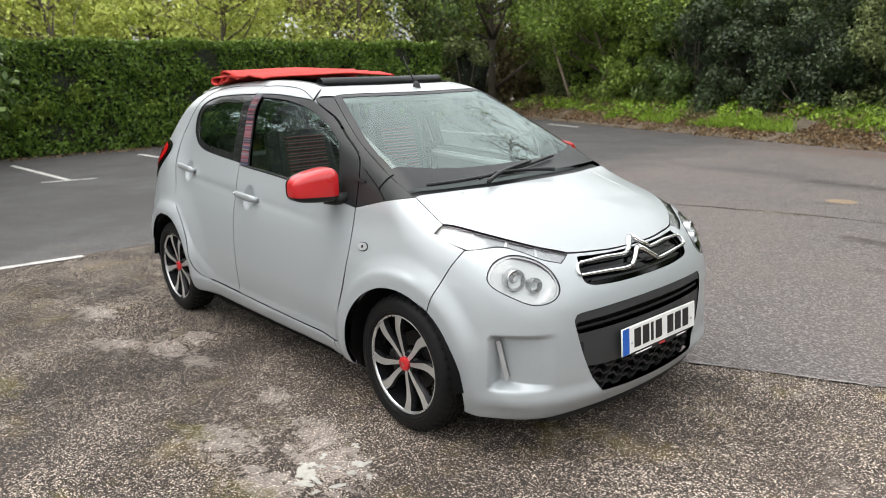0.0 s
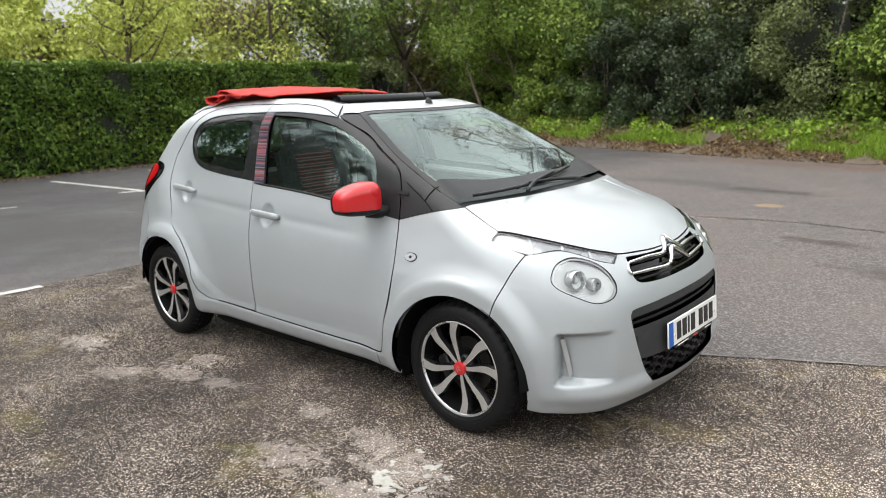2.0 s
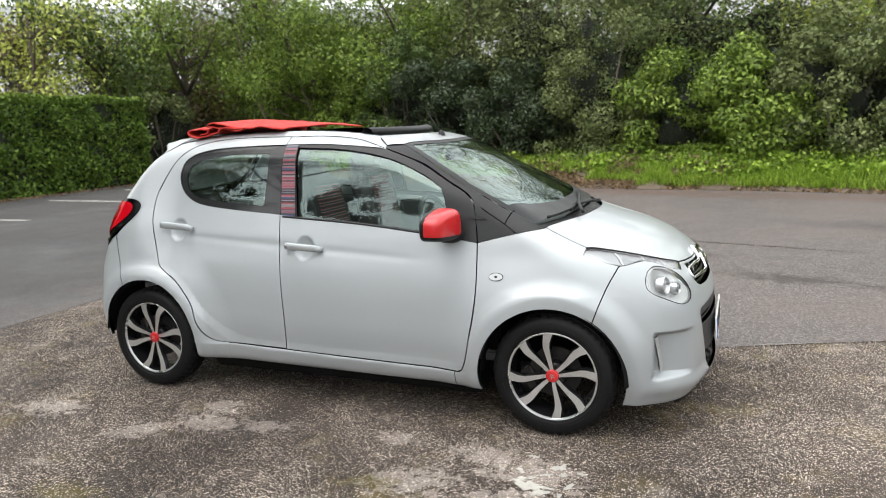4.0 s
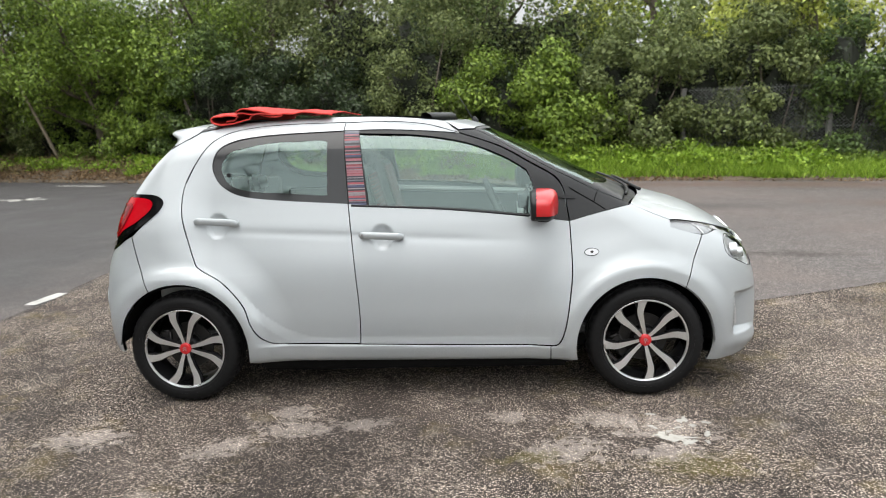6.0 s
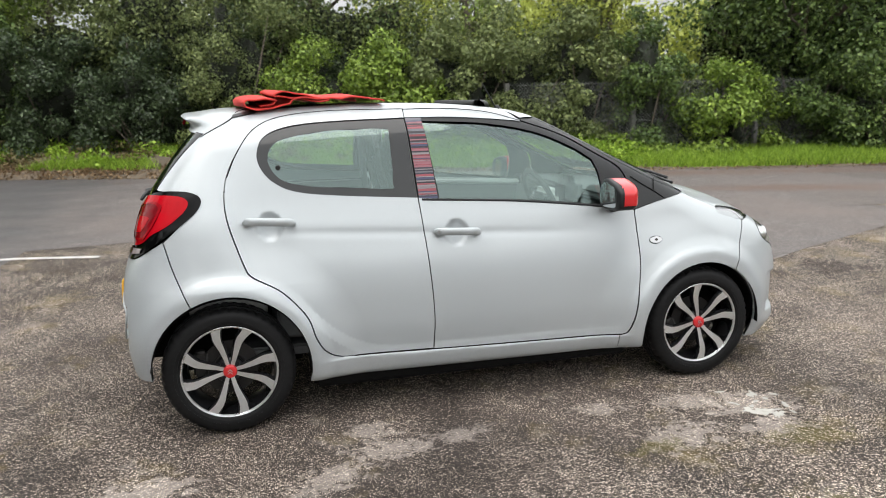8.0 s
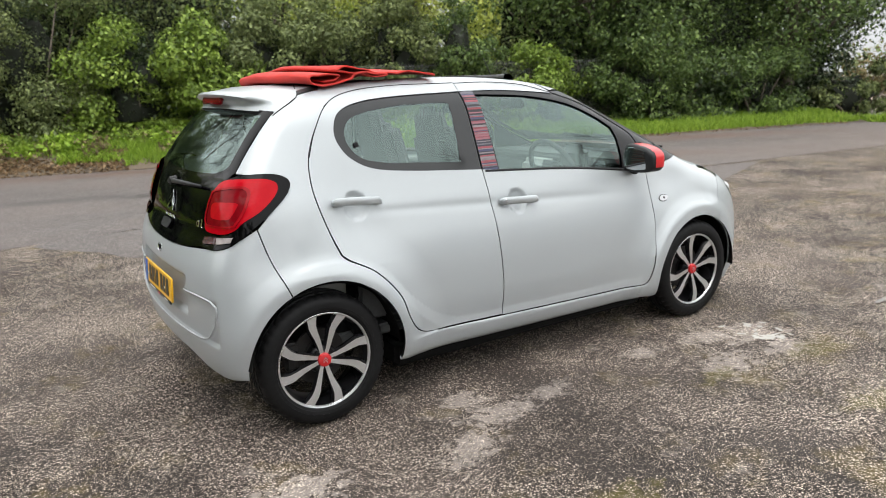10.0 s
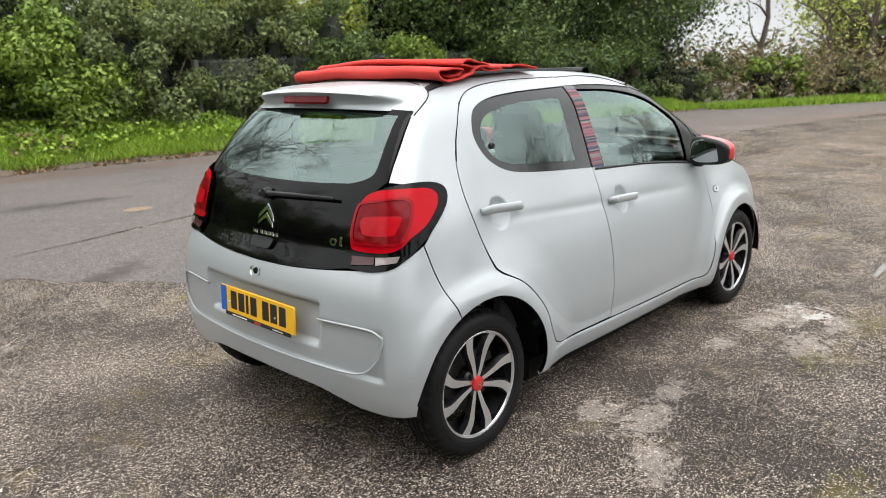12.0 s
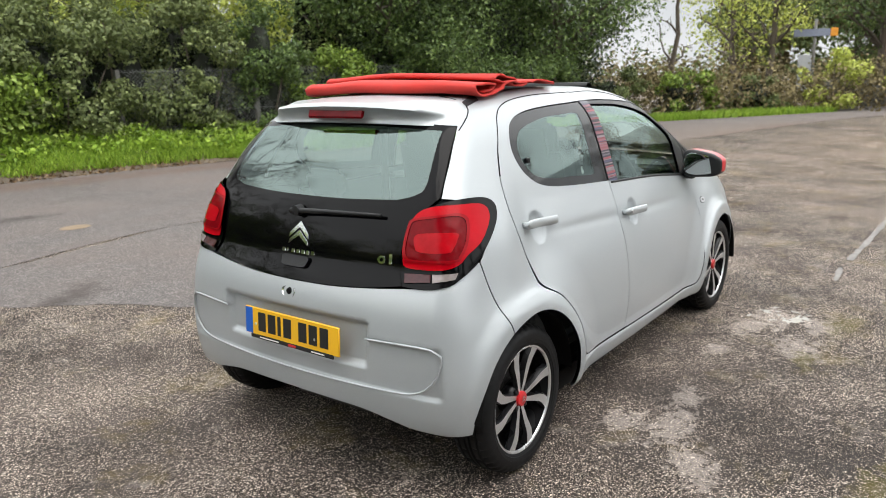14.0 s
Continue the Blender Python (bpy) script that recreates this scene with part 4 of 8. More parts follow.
def thicket(x0, x1, d, height, seed, label):
    """The dense inside of the growth behind the front shrubs: an uneven mass with leaves all over."""
    rng = np.random.RandomState(seed)
    t = thing("thicket", label, "thicket")
    xs, hs = np.arange(x0, x1, 0.4), np.linspace(0, 1, 9)
    v = []
    for x in xs:
        top = height * (0.62 + 0.25 * noise.noise(Vector((x * 0.5, seed, 0))))
        for k, s in enumerate(hs):
            v.append((x, float(EDGE(x)) + d + 0.35 * noise.noise(Vector((x * 0.9, s * 4, seed))) + 0.5 * s * s, s * top))
        v.append((x, float(EDGE(x)) + d + 1.6, top * 0.9))
        v.append((x, float(EDGE(x)) + d + 2.2, 0))
    m = len(hs) + 2
    f = [(i * m + j, (i + 1) * m + j, (i + 1) * m + (j + 1) % m, i * m + (j + 1) % m) for i in range(len(xs) - 1) for j in range(m)]
    # near-black mass painted as the shade behind the outer leaves
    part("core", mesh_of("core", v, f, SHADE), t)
    n = int((x1 - x0) * height * 580)
    x, s = rng.uniform(x0, x1, n), rng.uniform(0.05, 1.0, n)
    p = np.stack([x, EDGE(x) + d - rng.exponential(0.14, n) + 0.45 * s * s + 0.05 + rng.normal(size=n) * 0.5 * s * s, s * height * (0.9 + 0.18 * np.sin(x * 1.3 + seed) + 0.12 * np.sin(x * 4.1))], 1)
    k = int((x1 - x0) * height * 120)
    a, b = rng.uniform(x0, x1, k), rng.uniform(0.0, 1.0, k)
    tops = np.array([height * (0.62 + 0.25 * noise.noise(Vector((q * 0.5, seed, 0)))) for q in a])
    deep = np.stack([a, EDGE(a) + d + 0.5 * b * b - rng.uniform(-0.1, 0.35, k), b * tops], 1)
    # their dark colour paints the shade in the depth of the growth
    part("shade_leaves", leaf_mesh("shade_leaves", deep, 0.10, GLOOM, rng, up=0.6), t, "leaves coloured dark for the shade inside the growth")
    part("foliage", leaf_mesh("foliage", p, 0.078, DUSTY if seed % 2 else (DUSTY if seed == 22 else IVY), rng), t)


thicket(-12.0, -4.0, 3.2, 5.0, 21, "dark tangled growth behind the shrubs")
thicket(-4.2, 3.0, 3.0, 5.6, 22, "dark tangled growth behind the shrubs")
thicket(2.8, 7.4, 3.6, 4.6, 23, "dark tangled growth behind the fence")
thicket(7.2, 10.2, 3.4, 2.9, 25, "low tangled growth behind the fence")
thicket(10.0, 16.8, 2.9, 6.2, 24, "dark tangled growth behind the fence")

# trees behind the bank and the hedge
for i, (x, y, h, r, s, limbs, n, size, mat, low, label) in enumerate((
        (-10.6, 16.4, 5.4, 0.14, 1.8, 16, 24000, 0.09, LAUREL, 0.25, "tree with fresh green leaves and a bare leaning trunk"),
        (-7.6, 16.4, 5.6, 0.12, 1.8, 14, 18000, 0.09, LAUREL, 0.4, "slender tree with fresh green leaves"),
        (-13.5, 18.6, 6.8, 0.16, 2.2, 16, 18000, 0.10, LAUREL, 0.25, "tree with fresh green leaves"),
        (-16.5, 17.4, 6.8, 0.18, 2.4, 16, 9000, 0.13, LAUREL, 0.3, "green tree past the hedge's end"),
        (-18.0, 12.5, 6.6, 0.10, 2.4, 16, 4200, 0.13, YOUNG, 0.3, "tree in young yellow-green leaf"),
        (-20.0, 8.5, 6.8, 0.10, 2.6, 16, 5200, 0.13, YOUNG, 0.25, "tree in young yellow-green leaf"),
        (-21.0, 4.2, 6.8, 0.10, 2.6, 16, 5200, 0.13, YOUNG, 0.25, "tree in young yellow-green leaf"),
        (-22.0, -0.5, 6.8, 0.10, 2.6, 16, 3500, 0.13, YOUNG, 0.25, "tree in young yellow-green leaf"),
        (-17.5, 15.0, 6.0, 0.14, 1.8, 12, 5000, 0.12, IVY, 0.2, "dark ivy-clad tree past the hedge"),
        (-3.5, 16.4, 6.5, 0.16, 2.2, 12, 9000, 0.09, DUSTY, 0.35, "grey-green tree behind the bank"),
        (0.8, 15.6, 8.5, 0.16, 2.2, 12, 9000, 0.09, IVY, 0.3, "dark green tree behind the bank"),
        (4.6, 15.0, 7.5, 0.14, 2.0, 12, 7000, 0.09, LAUREL, 0.35, "green tree behind the fence"),
        (7.9, 13.6, 6.5, 0.16, 1.8, 12, 6000, 0.12, YOUNG, 0.3, "tree in young leaf behind the fence"),
        (11.8, 10.9, 7.0, 0.20, 2.2, 22, 33000, 0.095, IVY, 0.05, "dense dark evergreen tree"),
        (17.2, 9.0, 7.0, 0.20, 2.3, 24, 33000, 0.095, IVY, 0.05, "dense dark evergreen tree"),
        (21.2, 6.9, 6.5, 0.11, 1.2, 7, 500, 0.12, DUSTY, 0.5, "bare tree with ivy on its trunk"),
        (25.5, 6.0, 6.0, 0.14, 2.0, 14, 4500, 0.12, YOUNG, 0.15, "low tree in young yellow-green leaf"),
        (24.6, 4.6, 8.0, 0.13, 1.8, 10, 700, 0.12, DUSTY, 0.4, "bare brown tree by the far edge"),
        (29.0, -3.0, 8.0, 0.22, 2.6, 14, 5000, 0.13, IVY, 0.2, "dark tree beyond the far edge"),
        (31.0, 2.0, 7.5, 0.22, 2.6, 14, 6000, 0.13, IVY, 0.2, "dark tree beyond the far edge"))):
    tree("tree", x, y, h, r, s, limbs, n, size, mat, 200 + i, label, low)

for i, (x, y, rx, ry, h, n, mat, label) in enumerate((
        (18.2, 7.6, 1.4, 1.0, 1.5, 2600, DUSTY, "brown tangled bush at the far edge"),
        (20.2, 6.0, 1.2, 1.0, 1.5, 3500, LAUREL, "rounded green bush at the far edge"),
        (22.0, 4.3, 1.3, 1.0, 1.3, 2200, DUSTY, "brown tangled bush at the far edge"),
        (23.2, 2.3, 1.3, 1.0, 1.9, 2600, YOUNG, "bush with yellow-green leaves at the far edge"),
        (24.4, 0.0, 1.3, 1.0, 1.9, 2600, YOUNG, "bush with yellow-green leaves at the far edge"),
        (25.2, -2.6, 1.5, 1.2, 2.0, 2600, DUSTY, "dull bush at the far edge"),
        (26.0, -5.5, 1.6, 1.2, 2.2, 2600, IVY, "dark bush at the far edge"),
        (-19.0, 10.0, 2.0, 2.0, 3.4, 3500, YOUNG, "pale green bush behind the hedge"),
        (-19.5, 5.5, 2.0, 2.0, 3.4, 3500, YOUNG, "pale green bush behind the hedge"),
        (-20.0, 1.0, 2.0, 2.0, 3.2, 3000, YOUNG, "pale green bush behind the hedge"),
        (-15.6, 15.2, 1.5, 1.2, 3.2, 4000, DUSTY, "brown-green bush past the hedge's end"))):
    shrub("shrub", x, y, rx, ry, h, n, 0.11, mat, 300 + i, label, 18, twigs=mat is not YOUNG)

# bare trees and scrub on the side that shows in the car's glass
def bare_tree(x, y, height, radius, seed, label, low=0.3, lean=(0, 0), bark=None):
    """A leafless tree: a trunk that forks four times into fine twigs."""
    rng = np.random.RandomState(seed)
    runs = []

    def grow(p, d, length, r, level):
        pts, steps = [np.array(p, float)], (6, 4, 3, 2)[level]
        for _ in range(steps):
            d = d + rng.normal(size=3) * (0.07, 0.16, 0.22, 0.25)[level] + np.array([0, 0, 0.05])
            d = d / np.linalg.norm(d)
            pts.append(pts[-1] + d * length / steps)
        runs.append((pts, r, r * 0.35, (7, 5, 4, 3)[level]))
        if level < 3:
            for k in range((16, 10, 8)[level]):
                s = rng.uniform((low, 0.2, 0.15)[level], 1.0) * steps
                i = min(int(s), steps - 1)
                q = pts[i] + (pts[i + 1] - pts[i]) * (s - i)
                side = rng.normal(size=3)
                side -= d * side.dot(d)
                grow(q, d * 0.6 + side / np.linalg.norm(side) * 0.85, length * (0.42, 0.5, 0.5)[level] * rng.uniform(0.6, 1.15), r * (0.45, 0.45, 0.6)[level], level + 1)

    grow((0, 0, -0.1), np.array([rng.normal() * 0.13 + lean[0], rng.normal() * 0.13 + lean[1], 1.0]), height, radius, 0)
    v, f = [], []
    for pts, r0, r1, sides in runs:
        o = len(v)
        for i, p in enumerate(pts):
            r = r0 + (r1 - r0) * i / (len(pts) - 1)
            v.extend([(p[0] + r * math.cos(2 * math.pi * k / sides), p[1] + r * math.sin(2 * math.pi * k / sides), p[2]) for k in range(sides)])
        f.extend([(o + i * sides + k, o + i * sides + (k + 1) % sides, o + (i + 1) * sides + (k + 1) % sides, o + (i + 1) * sides + k) for i in range(len(pts) - 1) for k in range(sides)])
    t = thing("tree", label, "tree", m=pose(x, y, 0))
    part("trunk", mesh_of("trunk", v, f, bark or BARK), t)


for i, (x, y, h) in enumerate(((-12.2, -3.6, 14), (-11.5, -6.6, 14), (-12.8, -9.5, 13), (-6.4, -9.8, 12), (-8.7, -7.7, 12), (0.5, -15, 5), (7.0, -13, 5.0), (10.5, -10.5, 4.6), (13.5, -7.5, 4.8), (16.5, -4.5, 5.0))):
    bare_tree(x, y, h, 0.008 * h + 0.03, 400 + i, "bare tree across the car park")
PALEBARK = specked("pale_bark", (0.20, 0.165, 0.12), 0.9, spread=0.35, scale=14, bump_height=0.01)
for i, (x, y, h, a, b) in enumerate(((-11.8, 16.6, 8.0, -0.42, 0.05), (-10.0, 16.4, 8.5, -0.38, -0.05), (-8.6, 16.6, 7.5, 0.16, 0.0))):
    bare_tree(x, y, h, 0.06, 430 + i, "slim pale leaning trunk on the bank", 0.55, (a, b), PALEBARK)
for i, (x, y, h) in enumerate(((-3.4, 17.6, 12.0), (-5.7, 17.2, 12.5))):
    bare_tree(x, y, h, 0.12, 440 + i, "tall bare tree behind the growth on the bank", 0.42)
for i, (x, y, w, h) in enumerate(((-11, -7.5, 2.2, 4.2), (-9, -9.8, 2.2, 4.0), (-13, -4.8, 2.0, 4.2), (-6.5, -12, 2.4, 3.2), (-3, -14, 2.2, 2.4), (0.5, -15, 2.2, 2.0), (4, -14.5, 2.2, 1.8), (7.5, -14, 2.2, 1.8), (11, -12, 2.2, 1.8), (14, -9, 2.2, 1.8))):
    shrub("shrub", x, y, w, 1.2, h, 3600, 0.16, IVY if i % 2 else DUSTY, 450 + i, "dark scrub along the other side", 22)


# ---- woods in the distance, weeds, fence, sign ----
def woods(x0, y0, x1, y1, height, n, size, mat, seed, label, low=0.0):
    rng = np.random.RandomState(seed)
    length = math.hypot(x1 - x0, y1 - y0)
    k = int(length * 4)
    s = rng.uniform(0, 1, k)
    top = height * (0.75 + 0.3 * np.array([noise.noise(Vector((q * length * 0.25, seed, 0))) for q in s]))
    cs = np.stack([x0 + (x1 - x0) * s + rng.normal(size=k) * 0.7, y0 + (y1 - y0) * s + rng.normal(size=k) * 0.7, top * rng.uniform(low, 1, k)], 1)
    pts, out = clumps(rng, cs, rng.uniform(0.7, 1.5, k), n, 0.2)
    ob = new("far_woods", leaf_mesh("far_woods", pts[pts[:, 2] > 0], size, mat, rng, out=out[pts[:, 2] > 0]))
    tagged(ob, label, "woods", kind="stuff")


woods(-25, -22, -25, 15, 7.5, 32000, 0.20, YOUNG, 1, "yellow-green spring woods behind the hedge", 0.25)
woods(-31, -26, -31, 20, 9, 26000, 0.36, YOUNG, 2, "pale green woods behind the hedge", 0.2)
woods(-33, -26, -33, 22, 9.5, 18000, 0.46, BROWN, 3, "brown bare woods behind the hedge", 0.2)
woods(-24, 14, -15, 24, 6.5, 19000, 0.20, BROWN, 4, "brown twiggy woods past the hedge")
woods(-26, 16, -14, 27, 7.5, 16000, 0.24, DUSTY, 5, "dull green woods past the hedge")
woods(-15, 22, 3, 19, 7.5, 26000, 0.24, DUSTY, 6, "dull green woods behind the bank")
woods(-19, 22, -13.5, 20, 4.5, 7000, 0.22, DUSTY, 13, "dull green scrub past the end of the hedge")
woods(3, 18.5, 14, 16, 6.0, 14000, 0.2, YOUNG, 7, "pale green woods behind the fence")
woods(3, 21, 17, 18, 6.5, 11000, 0.24, DUSTY, 8, "dull green woods behind the fence")
woods(33, -14, 33, 9.2, 7.0, 26000, 0.26, DUSTY, 9, "dull green woods past the far edge")
woods(36, -16, 36, 9.6, 8, 20000, 0.36, BROWN, 10, "brown woods past the far edge")
woods(28, 3.5, 26, 12, 1.9, 3000, 0.16, BROWN, 11, "brown scrub past the far edge")
woods(48, 2, 30, 28, 2.6, 3500, 0.3, DUSTY, 12, "low hedge line in the distance")

rg3 = np.random.RandomState(23)
for mat, x0, x1, d0, d1, k, n, size, rr, label in ((GRASS, 0.5, 6.5, 0.5, 1.8, 110, 14000, 0.085, (0.2, 0.42), "leafy bright green weeds on the bank"),
                                                  (LAUREL, -2, 8, 1.0, 2.3, 110, 14000, 0.07, (0.25, 0.5), "tall green weeds below the shrubs"),
                                                  (GRASS, -9.0, 2, 0.6, 1.8, 60, 9000, 0.085, (0.2, 0.45), "bright green weed clumps on the earth bank"),
                                                  (GRASS, -15, -8.0, 0.7, 2.3, 60, 8000, 0.085, (0.15, 0.35), "low green weeds on the earth bank"),
                                                  (BROWN, -15, 2, 0.5, 2.3, 170, 12000, 0.08, (0.15, 0.4), "dry brown weeds on the bank")):
    cs = strip_points(rg3, x0, x1, d0, d1, k, 0, 0.03)
    pts, _ = clumps(rg3, cs, rg3.uniform(*rr, len(cs)), n, 0.3)
    tagged(new("weeds", leaf_mesh("weeds", pts[pts[:, 2] > 0.02], size, mat, rg3, up=0.6)), label, "weeds", kind="stuff")

CONCRETE = specked("concrete_post", (0.13, 0.125, 0.115), 0.9, spread=0.35, scale=25, bump_height=0.003)
WIRE = specked("fence_wire", (0.14, 0.145, 0.14), 0.55, 0.5, spread=0.2, scale=40)


def fence(x0, x1, d, height):
    fc = thing("chain_link_fence", "grey chain-link fence on concrete posts, half overgrown", "fence")
    post = block("post", (0.10, 0.10, height + 0.15), (0, 0, (height + 0.15) / 2), CONCRETE, 0.012)
    for x in np.arange(x0, x1 + 0.1, 2.6):
        part("post", post, fc).matrix_basis = pose(x, float(EDGE(x)) + d, 0.1)
    v, f = [], []

    def wire(a, b, r=0.0022):
        o = len(v)
        for p in (a, b):
            v.extend([(p[0] - r, p[1], p[2] - r), (p[0] + r, p[1], p[2] - r), (p[0], p[1], p[2] + r)])
        f.extend([(o + k, o + (k + 1) % 3, o + 3 + (k + 1) % 3, o + 3 + k) for k in range(3)])

    y = lambda x: float(EDGE(x)) + d - 0.06
    for x in np.arange(x0 - height, x1, 0.07):
        for a, b in ((x, x + height), (x + height, x)):
            steps = 6
            pts = [(a + (b - a) * i / steps, 0.25 + height * i / steps) for i in range(steps + 1)]
            for p, q in zip(pts, pts[1:]):
                if x0 <= p[0] <= x1 and x0 <= q[0] <= x1:
                    wire((p[0], y(p[0]), p[1]), (q[0], y(q[0]), q[1]))
    for z in (0.3, height * 0.6, height + 0.2):
        for x in np.arange(x0, x1 - 0.2, 0.4):
            wire((x, y(x) - 0.01, z), (x + 0.4, y(x + 0.4) - 0.01, z), 0.003)
    part("wire_mesh", mesh_of("wire_mesh", v, f, WIRE, smooth=False), fc, "grey chain-link wire")


fence(4.6, 15.0, 2.15, 1.5)
sg = thing("road_sign", "distant blue-grey sign board with an orange square", "sign", m=pose(24.6, 3.2, 0, 0, 0, 8))
part("pole", tube("pole", [(0, 0, -0.1), (0, 0, 2.9)], 0.05, CONCRETE, 8), sg)
part("board", block("board", (0.05, 1.10, 0.25), (-0.07, 0.10, 2.46), specked("sign_blue", (0.17, 0.19, 0.25), 0.5, spread=0.15, scale=12), 0.01), sg, "blue-grey sign board")
part("orange_square", block("orange_square", (0.05, 0.22, 0.27), (-0.08, -0.57, 2.46), specked("sign_orange", (0.62, 0.25, 0.02), 0.5, spread=0.12, scale=12), 0.01), sg, "orange end of the sign")
part("cabinet", block("cabinet", (0.35, 0.42, 1.2), (0.15, 0.25, 1.15), specked("grey_cabinet", (0.34, 0.35, 0.36), 0.6, spread=0.1, scale=10), 0.02), sg, "pale grey cabinet on the post")
wl0 = thing("low_wall", "low grey concrete wall behind the far bushes", "wall")
part("coping", block("coping", (0.3, 9.0, 0.9), (25.6, -1.5, 0.45), CONCRETE, 0.03), wl0)
woods(-34, -4, -9, -26, 17, 22000, 0.36, GLOOM, 13, "dull woods on the other side of the car park")
woods(-36, -8, -10, -29, 14, 16000, 0.34, BROWN, 14, "brown woods on the other side of the car park")
woods(-14.0, -2.0, -10.2, -9.5, 9.5, 24000, 0.15, IVY, 15, "dark growth on the other side of the car park")
woods(-14.5, -2.0, -10.5, -10.0, 13.0, 20000, 0.09, GLOOM, 16, "thin crowns on the other side of the car park", 0.35)
woods(12.5, 12.0, 20.3, 8.9, 7.5, 42000, 0.12, GLOOM, 17, "dense dark evergreens at the end of the bank")
woods(18.5, 8.0, 25.0, 0.5, 1.3, 7000, 0.12, BROWN, 18, "brown tangle below the far bushes")
sp4 = np.random.RandomState(31)
far = np.stack([sp4.uniform(0, 1, 9000), sp4.uniform(-0.5, 0.5, 9000), np.zeros(9000)], 1)
far = np.stack([16.6 + 5.5 * far[:, 0], 6.3 - 3.4 * far[:, 0] + far[:, 1] * (1.0 + far[:, 0]), far[:, 2]], 1)
blades("grass", far, 0.2, GRASS, sp4, "strip of green grass along the far edge")


# a glowing ring stands in for the pale sky low between the trees
HAZE = bpy.data.materials.new("glowing_sky_haze")
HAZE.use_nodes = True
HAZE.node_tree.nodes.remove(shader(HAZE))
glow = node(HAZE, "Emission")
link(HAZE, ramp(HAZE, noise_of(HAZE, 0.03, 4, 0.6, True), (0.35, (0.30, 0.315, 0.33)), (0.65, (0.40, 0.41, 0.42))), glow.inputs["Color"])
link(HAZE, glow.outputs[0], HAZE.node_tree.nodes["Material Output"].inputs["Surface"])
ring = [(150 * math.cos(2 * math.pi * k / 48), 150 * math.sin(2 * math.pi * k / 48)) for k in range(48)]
tagged(new("backdrop", mesh_of("backdrop", [(x, y, z) for z in (-1, 24) for x, y in ring], [(k, (k + 1) % 48, 48 + (k + 1) % 48, 48 + k) for k in range(48)], HAZE)), "added glowing ring for the pale sky behind the trees", "backdrop", kind="structure")

# ---- the car ----
car = thing("hatchback_car", "small silver hatchback with red mirrors and folded red canvas roof", "car")


def side_chart(s):
    def at(uv):
        n = len(uv)
        return np.stack([uv[:, 0], np.full(n, s * 1.1), uv[:, 1]], 1), np.tile((0.0, -s, 0.0), (n, 1)), 1.1
    return at


def top_chart(uv):
    n = len(uv)
    return np.stack([uv[:, 0], uv[:, 1], np.full(n, 1.8)], 1), np.tile((0.0, 0.0, -1.0), (n, 1)), 1.4


def rear_chart(uv):
    n = len(uv)
    return np.stack([np.full(n, -2.0), uv[:, 0], uv[:, 1]], 1), np.tile((1.0, 0.0, 0.0), (n, 1)), 1.2


def round_chart(xc, sign):
    """Rays from all round towards an upright axis; u runs along the skin, v is the height."""
    def at(uv):
        a = uv[:, 0] / 0.8
        d = np.stack([sign * np.cos(a), np.sin(a), 0 * a], 1)
        o = np.stack([np.full(len(uv), xc), 0 * a, uv[:, 1]], 1)
        return o + d * 1.6, -d, 1.6
    return at


FRONT_X, BACK_X = 0.75, -0.90
front_chart, back_chart = round_chart(FRONT_X, 1), round_chart(BACK_X, -1)


def front_uv(*pts):
    return [(0.8 * math.atan2(y, x - FRONT_X), z) for x, y, z in pts]


def back_uv(*pts):
    return [(0.8 * math.atan2(y, BACK_X - x), z) for x, y, z in pts]


def both(run):
    """A run of (u, v) from one side to the middle, carried on to the other side."""
    return list(run) + [(-u, v) for u, v in reversed(run) if abs(u) > 1e-6]


def lay(chart, uv, inset=0.0):
    o, d, reach = chart(np.asarray(uv, float))
    p, _ = cast(o, d, reach)
    n = gradient(p)
    return p - n * inset, n


